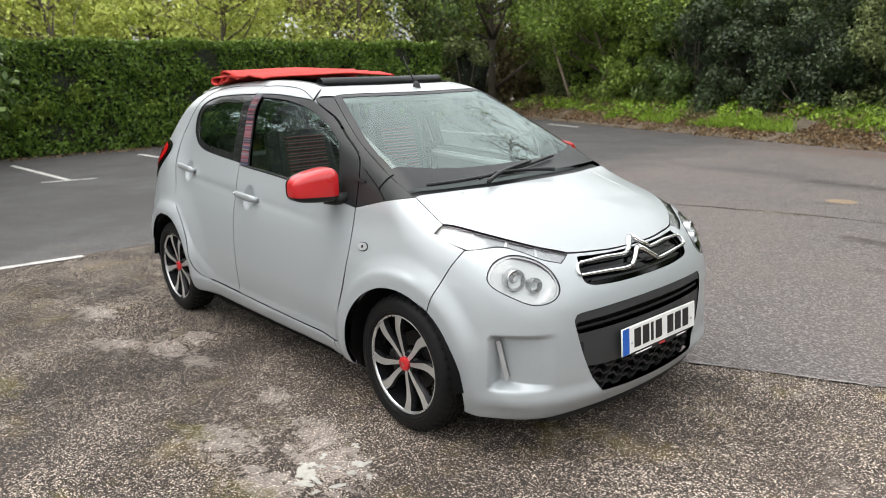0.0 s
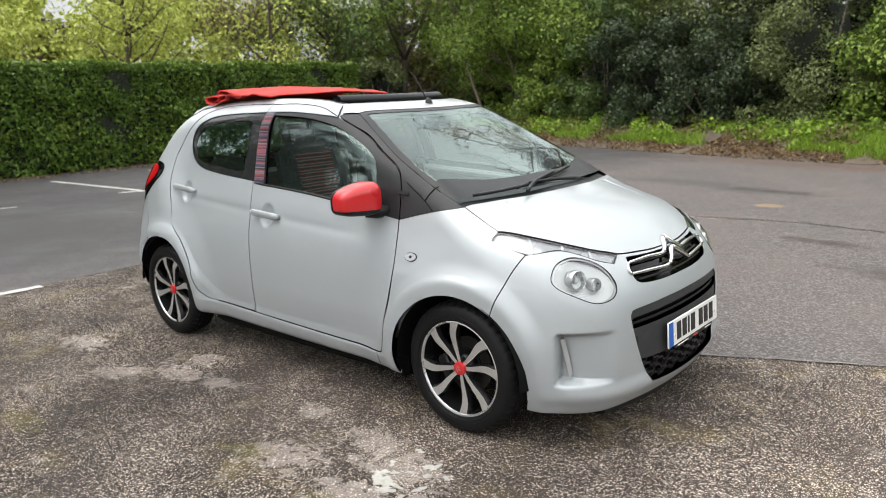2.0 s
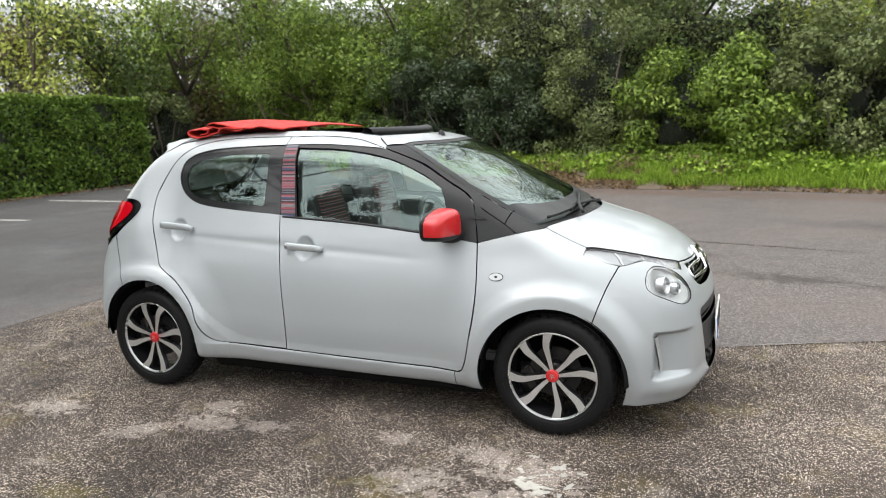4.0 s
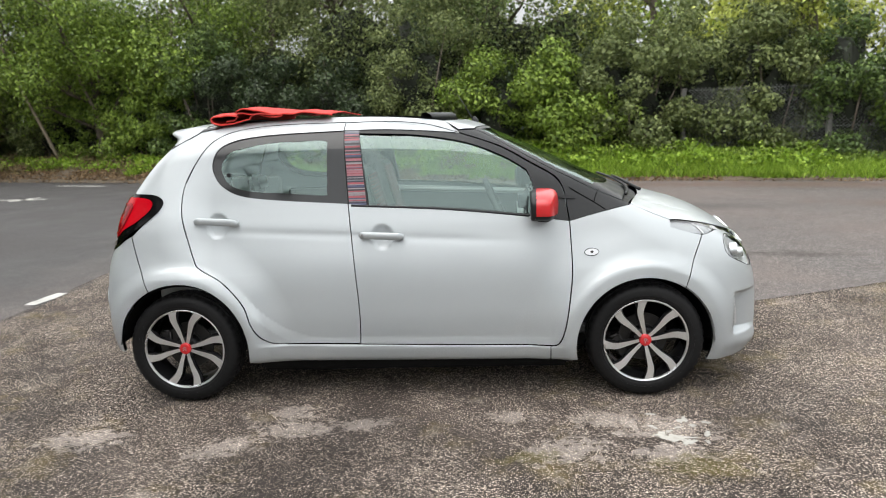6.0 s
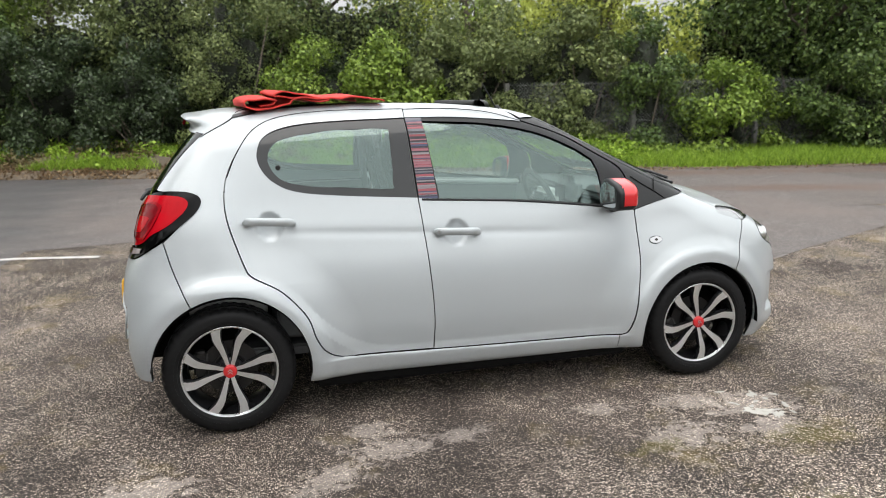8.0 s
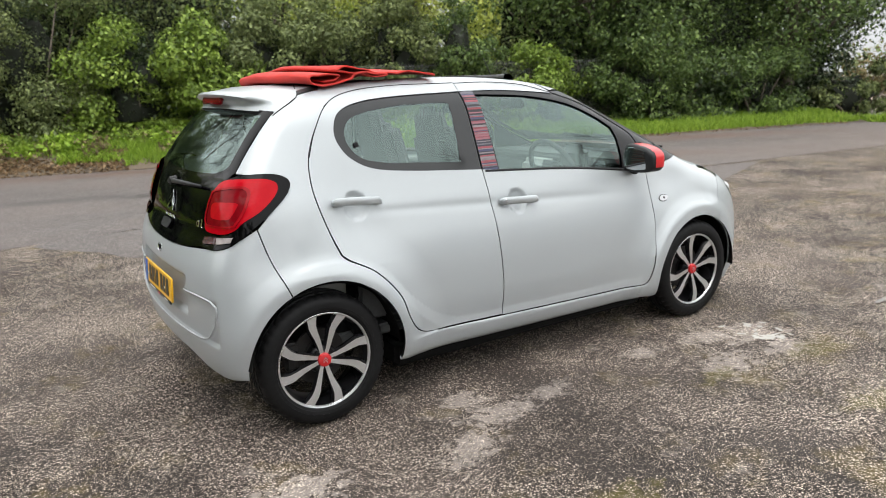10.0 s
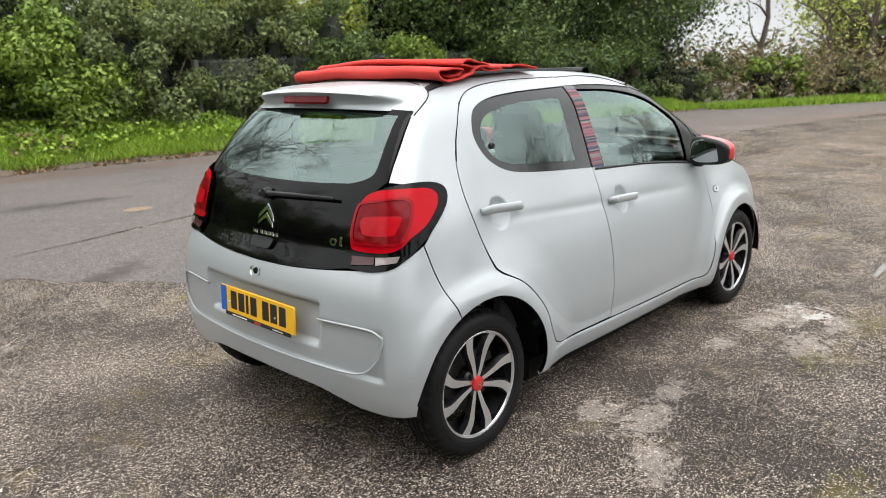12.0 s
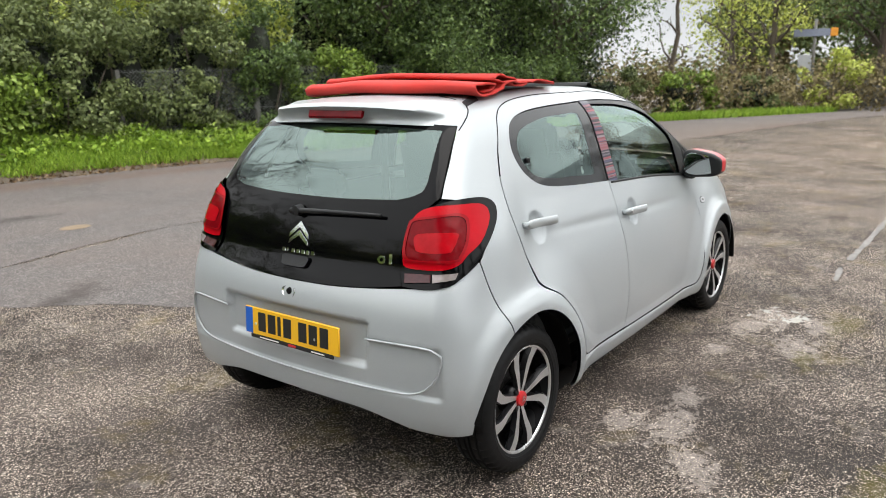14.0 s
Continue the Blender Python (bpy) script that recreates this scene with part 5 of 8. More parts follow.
def panel(name, chart, outline, mat, parent=None, label="", holes=(), spacing=0.035, inset=0.0, depth=0.016, dip=None):
    """A sheet of the skin inside an outline, with its rim turned in by depth."""
    uv, f, loops = filled(np.asarray(outline), [np.asarray(h) for h in holes], spacing)
    p, n = lay(chart, uv, inset)
    if dip is not None:
        p = p - n * dip(uv)[:, None]
        fn = np.cross(p[f[:, 1]] - p[f[:, 0]], p[f[:, 2]] - p[f[:, 0]])
        acc = np.zeros_like(p)
        for k in range(3):
            np.add.at(acc, f[:, k], fn)
        acc /= np.maximum(np.linalg.norm(acc, axis=1, keepdims=True), 1e-12)
        acc *= np.sign((acc * n).sum(1, keepdims=True) + 1e-9)
        e = 0.004
        slope = sum(np.abs(dip(uv + np.array(k)) - dip(uv - np.array(k))) for k in ((e, 0.0), (0.0, e), (3 * e, 0.0), (0.0, 3 * e)))
        n = np.where(slope[:, None] > 1e-6, acc, n)
    a, b, c = p[f[:, 0]], p[f[:, 1]], p[f[:, 2]]
    flip = (np.cross(b - a, c - a) * n[f[:, 0]]).sum(1) < 0
    f = np.where(flip[:, None], f[:, ::-1], f)
    v, nn, faces = [p], [n], [tuple(t) for t in f]
    off = len(p)
    if depth:
        for l in loops:
            rp, rn = lay(chart, l, inset)
            if dip is not None:
                rp = rp - rn * dip(np.asarray(l))[:, None]
            t = np.roll(rp, -1, 0) - np.roll(rp, 1, 0)
            out = np.cross(t, rn)
            out /= np.maximum(np.linalg.norm(out, axis=1, keepdims=True), 1e-9)
            k = len(l)
            # a small rounded lip, then the turned-in rim
            v += [rp, rp - rn * 0.0025 + out * 0.0, rp - rn * depth]
            nn += [rn, out, out]
            for i in range(k):
                j = (i + 1) % k
                faces += [(off + i, off + j, off + k + j, off + k + i), (off + k + i, off + k + j, off + 2 * k + j, off + 2 * k + i)]
            off += 3 * k
    me = mesh_of(name, np.vstack(v), faces, mat, normals=np.vstack(nn))
    return part(name, me, parent or car, label)


def arch(cx, cz, r, a0, a1, n=24):
    return [(cx + r * math.cos(radians(a)), cz + r * math.sin(radians(a))) for a in np.linspace(a0, a1, n)]


FA, RA = (1.163, 0.277, 0.338), (-1.155, 0.300, 0.340)
BELT_F = [(-0.286, 1.005), (0.20, 0.966), (0.636, 0.913), (0.803, 0.889)]
DOOR_F_FRONT = [(0.803, 0.889), (0.806, 0.805), (0.808, 0.641), (0.787, 0.480), (0.765, 0.360), (0.735, 0.290), (0.700, 0.283)]
DOOR_GAP = [(-0.248, 0.307), (-0.242, 0.460), (-0.256, 0.683), (-0.286, 1.005)]
TOPLINE_F = [(-0.308, 1.403), (-0.10, 1.402), (0.10, 1.382), (0.262, 1.337)]
FRAME_F = [(0.262, 1.337), (0.40, 1.290), (0.50, 1.247), (0.623, 1.175), (0.735, 1.108), (0.775, 1.050), (0.792, 0.965), (0.803, 0.889)]
UNDER_F = [(-0.312, 1.367), (-0.10, 1.365), (0.10, 1.352), (0.262, 1.337)]
DOOR_R_BACK = [(-0.312, 1.405), (-0.664, 1.403), (-0.886, 1.380), (-1.002, 1.328), (-1.076, 1.233), (-1.126, 1.129), (-1.140, 1.025), (-1.126, 0.922),
               (-1.075, 0.760), (-1.043, 0.712), (-0.924, 0.641), (-0.825, 0.528), (-0.790, 0.429), (-0.757, 0.370), (-0.718, 0.336), (-0.670, 0.3205), (-0.620, 0.3175)]
WIN_R = [(-0.290, 1.006), (-0.645, 1.032), (-0.835, 1.057), (-0.932, 1.103), (-0.981, 1.164), (-0.992, 1.230), (-0.955, 1.300), (-0.848, 1.340), (-0.655, 1.358), (-0.316, 1.366)]
GLASS_R = [(-0.398, 1.300), (-0.412, 1.321), (-0.550, 1.322), (-0.700, 1.317), (-0.880, 1.286), (-0.940, 1.235), (-0.940, 1.170), (-0.890, 1.110), (-0.780, 1.080), (-0.600, 1.066), (-0.412, 1.052), (-0.398, 1.072), (-0.396, 1.19)]
GLASS_F = ([(-0.186, 0.995), (0.20, 0.976), (0.628, 0.930)], [(0.628, 0.930), (0.640, 1.000), (0.631, 1.075), (0.605, 1.146)],
           [(0.605, 1.146), (0.500, 1.212), (0.312, 1.288), (0.065, 1.334), (-0.234, 1.352)], [(-0.234, 1.352), (-0.186, 0.995)])


def off(run, du, dv=0.0):
    return [(u + du, v + dv) for u, v in run]


BONNET_SIDE = [(1.118, -0.618), (1.178, -0.622), (1.257, -0.633), (1.305, -0.639)]
BONNET_LAMP = [(1.305, -0.639), (1.339, -0.620), (1.449, -0.575), (1.54, -0.515), (1.617, -0.443), (1.682, -0.349)]
BONNET_NOSE = [(1.682, -0.349), (1.702, -0.280), (1.727, -0.140), (1.734, 0.0)]
flat_xz = lambda run, drop: [(float(q[0]), float(q[2]) - drop) for q in lay(top_chart, smooth_line(run, False, 0.03))[0]]
WING_TOP = flat_xz(BONNET_SIDE, 0.0015)
SCREEN_SIDE = [(0.352, -0.485), (0.54, -0.545), (0.729, -0.592), (0.964, -0.618), (1.075, -0.622)]
PILLAR_IN = flat_xz([(p[0], p[1] - 0.003) for p in SCREEN_SIDE], 0.0)
ROOF_CORNER = flat_xz([(0.270, -0.525), (0.345, -0.486)], 0.001)
FRONT_DOORS, REAR_DOORS = {}, {}


def bowl(cx, cz):
    """The hollow behind a door handle."""
    return lambda uv: 0.019 * np.clip(1 - ((uv[:, 0] - cx) / 0.052) ** 2 - ((uv[:, 1] - cz) / 0.058) ** 2, 0, 1) ** 0.5


def flare(cx, cz, r, limit, way):
    """A crease round the wheel arch: the skin steps in just outside it and swells out again."""
    ease = lambda q: np.clip(q, 0, 1) ** 2 * (3 - 2 * np.clip(q, 0, 1))

    def dip(uv):
        d = np.hypot(uv[:, 0] - cx, uv[:, 1] - cz) - r
        fade = ease((uv[:, 1] - cz - 0.12) / 0.14) * ease((limit - uv[:, 0]) * way / 0.08)
        return 0.0048 * ease((d - 0.066) / 0.014) * (1 - ease((d - 0.08) / 0.12)) * fade
    return dip


for s in (-1, 1):
    ch = side_chart(s)
    # front door: skin, roof-side strip, window frame, glass
    fd = panel("front_door", ch, joined(BELT_F, DOOR_F_FRONT, [(0.700, 0.283), (0.2, 0.296), (-0.248, 0.307)], DOOR_GAP), PAINT, car, spacing=0.0105, dip=bowl(-0.120, 0.843))
    FRONT_DOORS[s] = fd
    panel("frame_strip", ch, joined(TOPLINE_F, UNDER_F[::-1]), PAINT, fd, spacing=0.03)
    panel("window_frame", ch, joined(off(BELT_F, 0, 0.003), FRAME_F[::-1], UNDER_F[::-1], [(-0.312, 1.366), (-0.286, 1.008)]), GREYBLACK, fd, "satin black window frame",
          holes=[joined(*GLASS_F)], inset=0.004, spacing=0.03)
    panel("window", ch, joined(*GLASS_F), GLASS, fd, "tinted side glass", inset=0.012, depth=0, spacing=0.04)
    # rear door
    rd = panel("rear_door", ch, joined(DOOR_R_BACK, [(-0.620, 0.3175), (-0.253, 0.310)], off(DOOR_GAP, -0.005, 0.002), WIN_R, [(-0.316, 1.366), (-0.312, 1.405)]), PAINT, car, spacing=0.0105, dip=bowl(-0.958, 0.915))
    REAR_DOORS[s] = rd
    panel("window_surround", ch, joined(off(WIN_R, 0.0, 0.0), [(-0.316, 1.366), (-0.290, 1.006)]), PRINTED, rd, "black printed rim of the rear side glass",
          holes=[smooth_line(GLASS_R, True)], inset=0.005, depth=0.01)
    panel("window", ch, smooth_line(GLASS_R, True), GLASS, rd, "tinted rear side glass", inset=0.006, depth=0)
    # front wing and the body side behind the doors
    panel("front_wing", ch, joined([(0.809, 0.889), (0.918, 0.916), (1.03, 0.941), WING_TOP[0]], WING_TOP,
                                   [WING_TOP[-1], (1.297, 0.842)], [(1.297, 0.842), (1.38, 0.815), (1.452, 0.797)], [(1.452, 0.797), (1.404, 0.700), (1.352, 0.556)],
                                   arch(*FA, 55.9, 193), [(0.834, 0.196), (0.705, 0.200)], [(0.705, 0.200), (0.703, 0.276)],
                                   [(0.703, 0.276), (0.742, 0.287), (0.772, 0.360), (0.793, 0.480), (0.814, 0.641), (0.812, 0.805), (0.809, 0.889)]), PAINT, car, spacing=0.0115, dip=flare(*FA, 1.32, 1))
    panel("body_side", ch, joined([(0.699, 0.277), (0.2, 0.290), (-0.25, 0.302), (-0.62, 0.3115)], off(DOOR_R_BACK[::-1][:-1], -0.005, -0.003)[:14], [(-1.007, 1.330), (-0.95, 1.363)],
                                  [(-0.95, 1.363), (-1.10, 1.352), (-1.190, 1.328)], [(-1.190, 1.328), (-1.233, 1.301)], [(-1.233, 1.301), (-1.290, 1.246), (-1.338, 1.192), (-1.381, 1.139), (-1.420, 1.086)],
                                  [(-1.420, 1.086), (-1.380, 1.080), (-1.294, 1.073)], [(-1.294, 1.073), (-1.240, 1.048), (-1.252, 1.003), (-1.329, 0.938), (-1.397, 0.875)],
                                  [(-1.397, 0.875), (-1.362, 0.745), (-1.305, 0.605)], arch(*RA, 116.2, -14), [(-0.80, 0.214), (0.0, 0.206), (0.699, 0.200)]), PAINT, car,
          "silver body side with rear wing and sill", spacing=0.0115, dip=flare(*RA, -1.31, -1))
    # black pillar beside the windscreen
    panel("windscreen_pillar", ch, joined([(0.270, 1.339), (0.40, 1.295), (0.505, 1.252), (0.628, 1.180), (0.742, 1.112), (0.782, 1.052), (0.798, 0.967), (0.809, 0.893)],
                                          [(0.809, 0.893), (0.918, 0.919), (1.03, 0.944), (1.112, 0.957)], [(1.112, 0.957), PILLAR_IN[-1]], PILLAR_IN[::-1], [PILLAR_IN[0], ROOF_CORNER[0]]),
          GREYBLACK, car, "dark grey windscreen pillar trim", inset=0.002, spacing=0.03)
    # striped film on the centre post
    post = panel("post_trim", ch, np.array([(-0.284, 0.999), (-0.194, 0.996), (-0.237, 1.363), (-0.312, 1.365)]), GAP, car, "striped film on the centre post", inset=0.002, depth=0, spacing=1.0)
    r = np.random.RandomState(8)
    z, k = 1.000, 0
    colors = [(0.20, 0.03, 0.04), (0.025, 0.025, 0.04), (0.11, 0.11, 0.13), (0.26, 0.055, 0.07), (0.04, 0.045, 0.10), (0.20, 0.18, 0.19), (0.015, 0.015, 0.02), (0.24, 0.09, 0.11)]
    if s < 0:
        STRIPES = [specked("stripe_film", c, 0.4, spread=0.1, scale=40) for c in colors]
    while z < 1.362:
        h = r.choice([0.003, 0.004, 0.006, 0.009])
        a, b = (z - 1.0) / 0.366, (min(z + h, 1.362) - 1.0) / 0.366
        xl, xr = (lambda q: -0.283 - 0.028 * q), (lambda q: -0.195 - 0.041 * q)
        quad = np.array([(xl(a), z), (xr(a), z), (xr(b), z + h), (xl(b), z + h)])
        panel("stripe", ch, quad, STRIPES[r.randint(len(STRIPES))], post, inset=0.001, depth=0, spacing=1.0)
        z += h + 0.0006
    panel("repeater", ch, smooth_line([(0.875, 0.741), (0.89, 0.752), (0.912, 0.755), (0.932, 0.750), (0.940, 0.738), (0.925, 0.727), (0.90, 0.724), (0.88, 0.730)], True, 0.004), LAMPGREY, car,
          "clear side indicator", inset=-0.005, depth=0.006, spacing=0.012)
    panel("repeater_rim", ch, smooth_line([(0.872, 0.741), (0.888, 0.755), (0.912, 0.758), (0.934, 0.753), (0.943, 0.738), (0.926, 0.724), (0.90, 0.721), (0.877, 0.728)], True, 0.004), BLACK, car,
          "thin dark rim of the side indicator", inset=-0.002, depth=0.004, spacing=0.012)
    panel("repeater_bulb", ch, smooth_line([(0.900, 0.740), (0.908, 0.746), (0.917, 0.740), (0.908, 0.733)], True, 0.004), DISC, car, "dark bulb of the side indicator", inset=-0.0065, depth=0.002, spacing=0.012)

# bonnet, screen, cowl, roof
panel("bonnet", top_chart, joined([(1.118, -0.618), (1.178, -0.622), (1.257, -0.633), (1.305, -0.639)], [(1.305, -0.639), (1.339, -0.620), (1.449, -0.575), (1.54, -0.515), (1.617, -0.443), (1.682, -0.349)],
                                  [(1.682, -0.349), (1.702, -0.280), (1.727, -0.140), (1.734, 0), (1.727, 0.140), (1.702, 0.280), (1.682, 0.349)],
                                  [(1.682, 0.349), (1.617, 0.443), (1.54, 0.515), (1.449, 0.575), (1.339, 0.620), (1.305, 0.639)], [(1.305, 0.639), (1.257, 0.633), (1.178, 0.622), (1.118, 0.618)],
                                  [(1.118, 0.618), (1.163, 0.461), (1.222, 0.25), (1.245, 0), (1.222, -0.25), (1.163, -0.461), (1.118, -0.618)]), PAINT, car, spacing=0.03)
SCREEN_LINE = joined([(0.352, -0.485), (0.400, -0.20), (0.412, 0), (0.400, 0.20), (0.352, 0.485)], [(x, -y) for x, y in SCREEN_SIDE],
                     [(1.075, 0.622), (1.13, 0.40), (1.165, 0.2), (1.175, 0), (1.165, -0.2), (1.13, -0.40), (1.075, -0.622)], SCREEN_SIDE[::-1])
panel("windscreen", top_chart, SCREEN_LINE, SCREEN, car, "clear windscreen glass", inset=0.003, depth=0, spacing=0.05)
panel("screen_rim", top_chart, SCREEN_LINE, GREYBLACK, car, "black printed rim of the windscreen", inset=0.0012, depth=0, spacing=0.05,
      holes=[joined([(0.385, -0.460), (0.425, -0.20), (0.437, 0), (0.425, 0.20), (0.385, 0.460)], [(0.385, 0.460), (0.729, 0.565), (0.93, 0.592)],
                    [(0.93, 0.592), (1.02, 0.40), (1.065, 0.2), (1.075, 0), (1.065, -0.2), (1.02, -0.40), (0.93, -0.592)], [(0.93, -0.592), (0.729, -0.565), (0.385, -0.460)])])
panel("cowl", top_chart, joined([(1.078, -0.622), (1.133, -0.40), (1.168, -0.2), (1.178, 0), (1.168, 0.2), (1.133, 0.40), (1.078, 0.622)], [(1.105, 0.622), (1.15, 0.47), (1.218, 0.25), (1.242, 0), (1.218, -0.25), (1.15, -0.47), (1.105, -0.622)]),
      BLACK, car, "black plastic scuttle below the windscreen", inset=0.018, spacing=0.04)
panel("roof_front", top_chart, joined([(0.348, -0.478), (0.396, -0.20), (0.408, 0), (0.396, 0.20), (0.348, 0.478)], [(0.348, 0.478), (0.270, 0.52)], [(0.270, 0.52), (0.19, 0.44)],
                                      [(0.19, 0.44), (0.27, 0.2), (0.285, 0), (0.27, -0.2), (0.19, -0.44)], [(0.19, -0.44), (0.270, -0.52)], [(0.270, -0.52), (0.348, -0.478)]), PAINT, car)
for s in (-1, 1):
    panel("roof_rail", top_chart, joined([(0.262, s * 0.548), (0.10, s * 0.515), (-0.10, s * 0.497), (-0.308, s * 0.495), (-0.664, s * 0.487), (-0.886, s * 0.502), (-0.98, s * 0.530)], [(-0.98, s * 0.530), (-1.10, s * 0.535), (-1.16, s * 0.525)],
                                         [(-1.16, s * 0.525), (-1.10, s * 0.42)], [(-1.10, s * 0.42), (-0.6, s * 0.415), (0.0, s * 0.425), (0.19, s * 0.438)], [(0.19, s * 0.438), (0.262, s * 0.548)]), PAINT, car, spacing=0.03)
for s in (-1, 1):
    panel("roof_corner", top_chart, joined([(0.185, s * 0.43), (0.355, s * 0.465)], [(0.355, s * 0.465), (0.335, s * 0.535)], [(0.335, s * 0.535), (0.235, s * 0.575)], [(0.235, s * 0.575), (0.185, s * 0.43)]), PAINT, car, inset=0.010, depth=0, spacing=0.03)
panel("roof_rear", top_chart, joined([(-0.93, -0.412), (-0.93, 0.412)], [(-0.93, 0.412), (-1.10, 0.417)], [(-1.10, 0.417), (-1.155, 0.515)], [(-1.155, 0.515), (-1.20, 0.3), (-1.21, 0), (-1.20, -0.3), (-1.155, -0.515)],
                                     [(-1.155, -0.515), (-1.10, -0.417)], [(-1.10, -0.417), (-0.93, -0.412)]), PAINT, car)

# tail: glass hatch, bumper
panel("tailgate", rear_chart, joined(both([(-0.514, 1.318), (-0.30, 1.332), (0.0, 1.335)]), [(0.514, 1.318), (0.541, 1.246), (0.558, 1.192), (0.571, 1.139), (0.582, 1.088)], [(0.582, 1.088), (0.549, 1.054), (0.508, 1.015), (0.490, 0.958), (0.484, 0.862), (0.509, 0.797)],
                                     both([(0.509, 0.797), (0.374, 0.779), (0.2, 0.767), (0.0, 0.763)]), [(-0.509, 0.797), (-0.484, 0.862), (-0.490, 0.958), (-0.508, 1.015), (-0.549, 1.054), (-0.582, 1.088)],
                                     [(-0.582, 1.088), (-0.571, 1.139), (-0.558, 1.192), (-0.541, 1.246), (-0.514, 1.318)]), GLOSS, car, "black glass tailgate", spacing=0.04,
      holes=[joined(both([(-0.478, 1.303), (-0.2, 1.316), (0, 1.319)]), [(0.478, 1.303), (0.515, 1.135), (0.49, 1.095), (0.42, 1.075)], both([(0.42, 1.075), (0.2, 1.066), (0, 1.064)]), [(-0.42, 1.075), (-0.49, 1.095), (-0.515, 1.135), (-0.478, 1.303)])])
panel("rear_window", rear_chart, joined(both([(-0.478, 1.303), (-0.2, 1.316), (0, 1.319)]), [(0.478, 1.303), (0.515, 1.135), (0.49, 1.095), (0.42, 1.075)], both([(0.42, 1.075), (0.2, 1.066), (0, 1.064)]), [(-0.42, 1.075), (-0.49, 1.095), (-0.515, 1.135), (-0.478, 1.303)]),
      PRIVACY, car, "tinted rear window", depth=0, spacing=0.05, inset=0.0005)


def arch_back(cx, cz, r, a0, a1, n=16):
    out = []
    for x, z in arch(cx, cz, r, a0, a1, n):
        p, _ = lay(side_chart(-1), [(x, z)])
        out.append((x, float(p[0, 1]), z))
    return out


def on_side(*xz):
    """Points of the right flank, by how far ahead and how high."""
    p, _ = lay(side_chart(-1), xz)
    return [(x, float(q[1]), z) for (x, z), q in zip(xz, p)]


RB_SIDE = arch_back(*RA, 117.0, 183)
rb = back_uv(*on_side(*map(tuple, smooth_line([(-1.402, 0.875), (-1.367, 0.745), RB_SIDE[0][::2]], False, 0.02))))
rb_arch = back_uv(*RB_SIDE)
rb_low = [(rb_arch[-1][0], 0.276), (-0.56, 0.280), (-0.47, 0.300), (-0.36, 0.322), (-0.2, 0.328), (0.0, 0.330)]
rb_top = rb[:1] + back_uv((-1.470, -0.707, 0.835), (-1.519, -0.672, 0.806), (-1.562, -0.555, 0.792))
rb_mid = back_uv((-1.562, -0.555, 0.792), (-1.587, -0.374, 0.775), (-1.60, -0.2, 0.763), (-1.612, 0.0, 0.759))
flip = lambda run: [(-u, v) for u, v in reversed(run)]


def boxed(u, v, u0, u1, v0, v1, soft):
    """One inside a rounded box, zero outside, with a soft rim."""
    d = np.maximum(np.abs(u - (u0 + u1) / 2) - (u1 - u0) / 2, np.abs(v - (v0 + v1) / 2) - (v1 - v0) / 2)
    s = np.clip(0.5 - d / soft, 0, 1)
    return s * s * (3 - 2 * s)


def rear_dip(uv):
    a, v = np.abs(uv[:, 0]), uv[:, 1]
    plate = boxed(a, v, -0.40, 0.385 + 0.1 * (v - 0.55), 0.495, 0.655, 0.016)
    lower = boxed(a, v, -0.9, 0.628, 0.416, 0.600, 0.014)
    return 0.030 * plate + 0.011 * lower * (1 - plate)


panel("rear_bumper", back_chart, joined(rb_top, rb_mid, flip(rb_mid), flip(rb_top), [(-u, v) for u, v in rb], [(-u, v) for u, v in rb_arch], [(-u, v) for u, v in rb_low], rb_low[::-1], rb_arch[::-1], rb[::-1]), PAINT, car, "silver rear bumper", spacing=0.0105, dip=rear_dip)

REAR_BUMPER = bpy.data.objects["rear_bumper"]
FB_SIDE = [(x, float(lay(side_chart(-1), [(x, z)])[0][0, 1]), z) for x, z in arch(*FA, 55.1, -12, 16)]
fb = front_uv(*on_side(*map(tuple, smooth_line([(1.457, 0.795), (1.409, 0.698), FB_SIDE[0][::2]], False, 0.02))))
fb_arch = front_uv(*FB_SIDE)
fb_low = [(fb_arch[-1][0], 0.168), (-0.40, 0.158), (-0.2, 0.158), (0.0, 0.158)]
fb_slit = fb[:1] + front_uv((1.54, -0.579, 0.806), (1.599, -0.521, 0.788), (1.662, -0.466, 0.757), (1.702, -0.404, 0.738))
fb_top = [(u, v - 0.005) for u, v in front_uv(*lay(top_chart, smooth_line(BONNET_NOSE, False, 0.03))[0])]
fb_top[-1] = (0.0, fb_top[-1][1])
fb_slit2 = [fb_slit[-1], fb_top[0]]
LAMP = front_uv((1.574, -0.668, 0.718), (1.574, -0.629, 0.764), (1.595, -0.561, 0.782), (1.648, -0.497, 0.762), (1.701, -0.463, 0.722), (1.742, -0.46, 0.664), (1.748, -0.502, 0.626), (1.719, -0.576, 0.619), (1.654, -0.64, 0.654), (1.598, -0.669, 0.685))
GRILLE = front_uv((1.702, -0.320, 0.752), (1.757, -0.350, 0.690), (1.777, -0.326, 0.656), (1.800, -0.199, 0.644), (1.809, 0.0, 0.642))
grille_hole = joined(GRILLE, flip(GRILLE), [(-GRILLE[0][0], 0.752), (-0.5 * GRILLE[0][0], 0.745), (0.0, 0.744), (0.5 * GRILLE[0][0], 0.745), GRILLE[0]])
MOUTH_A = front_uv((1.796, -0.400, 0.566), (1.788, -0.431, 0.545), (1.805, -0.406, 0.425), (1.814, -0.364, 0.324), (1.818, -0.315, 0.252), (1.822, -0.28, 0.238), (1.835, -0.12, 0.232), (1.841, 0, 0.231))
MOUTH_T = front_uv((1.796, -0.400, 0.566), (1.82, -0.2, 0.572), (1.835, 0, 0.574))
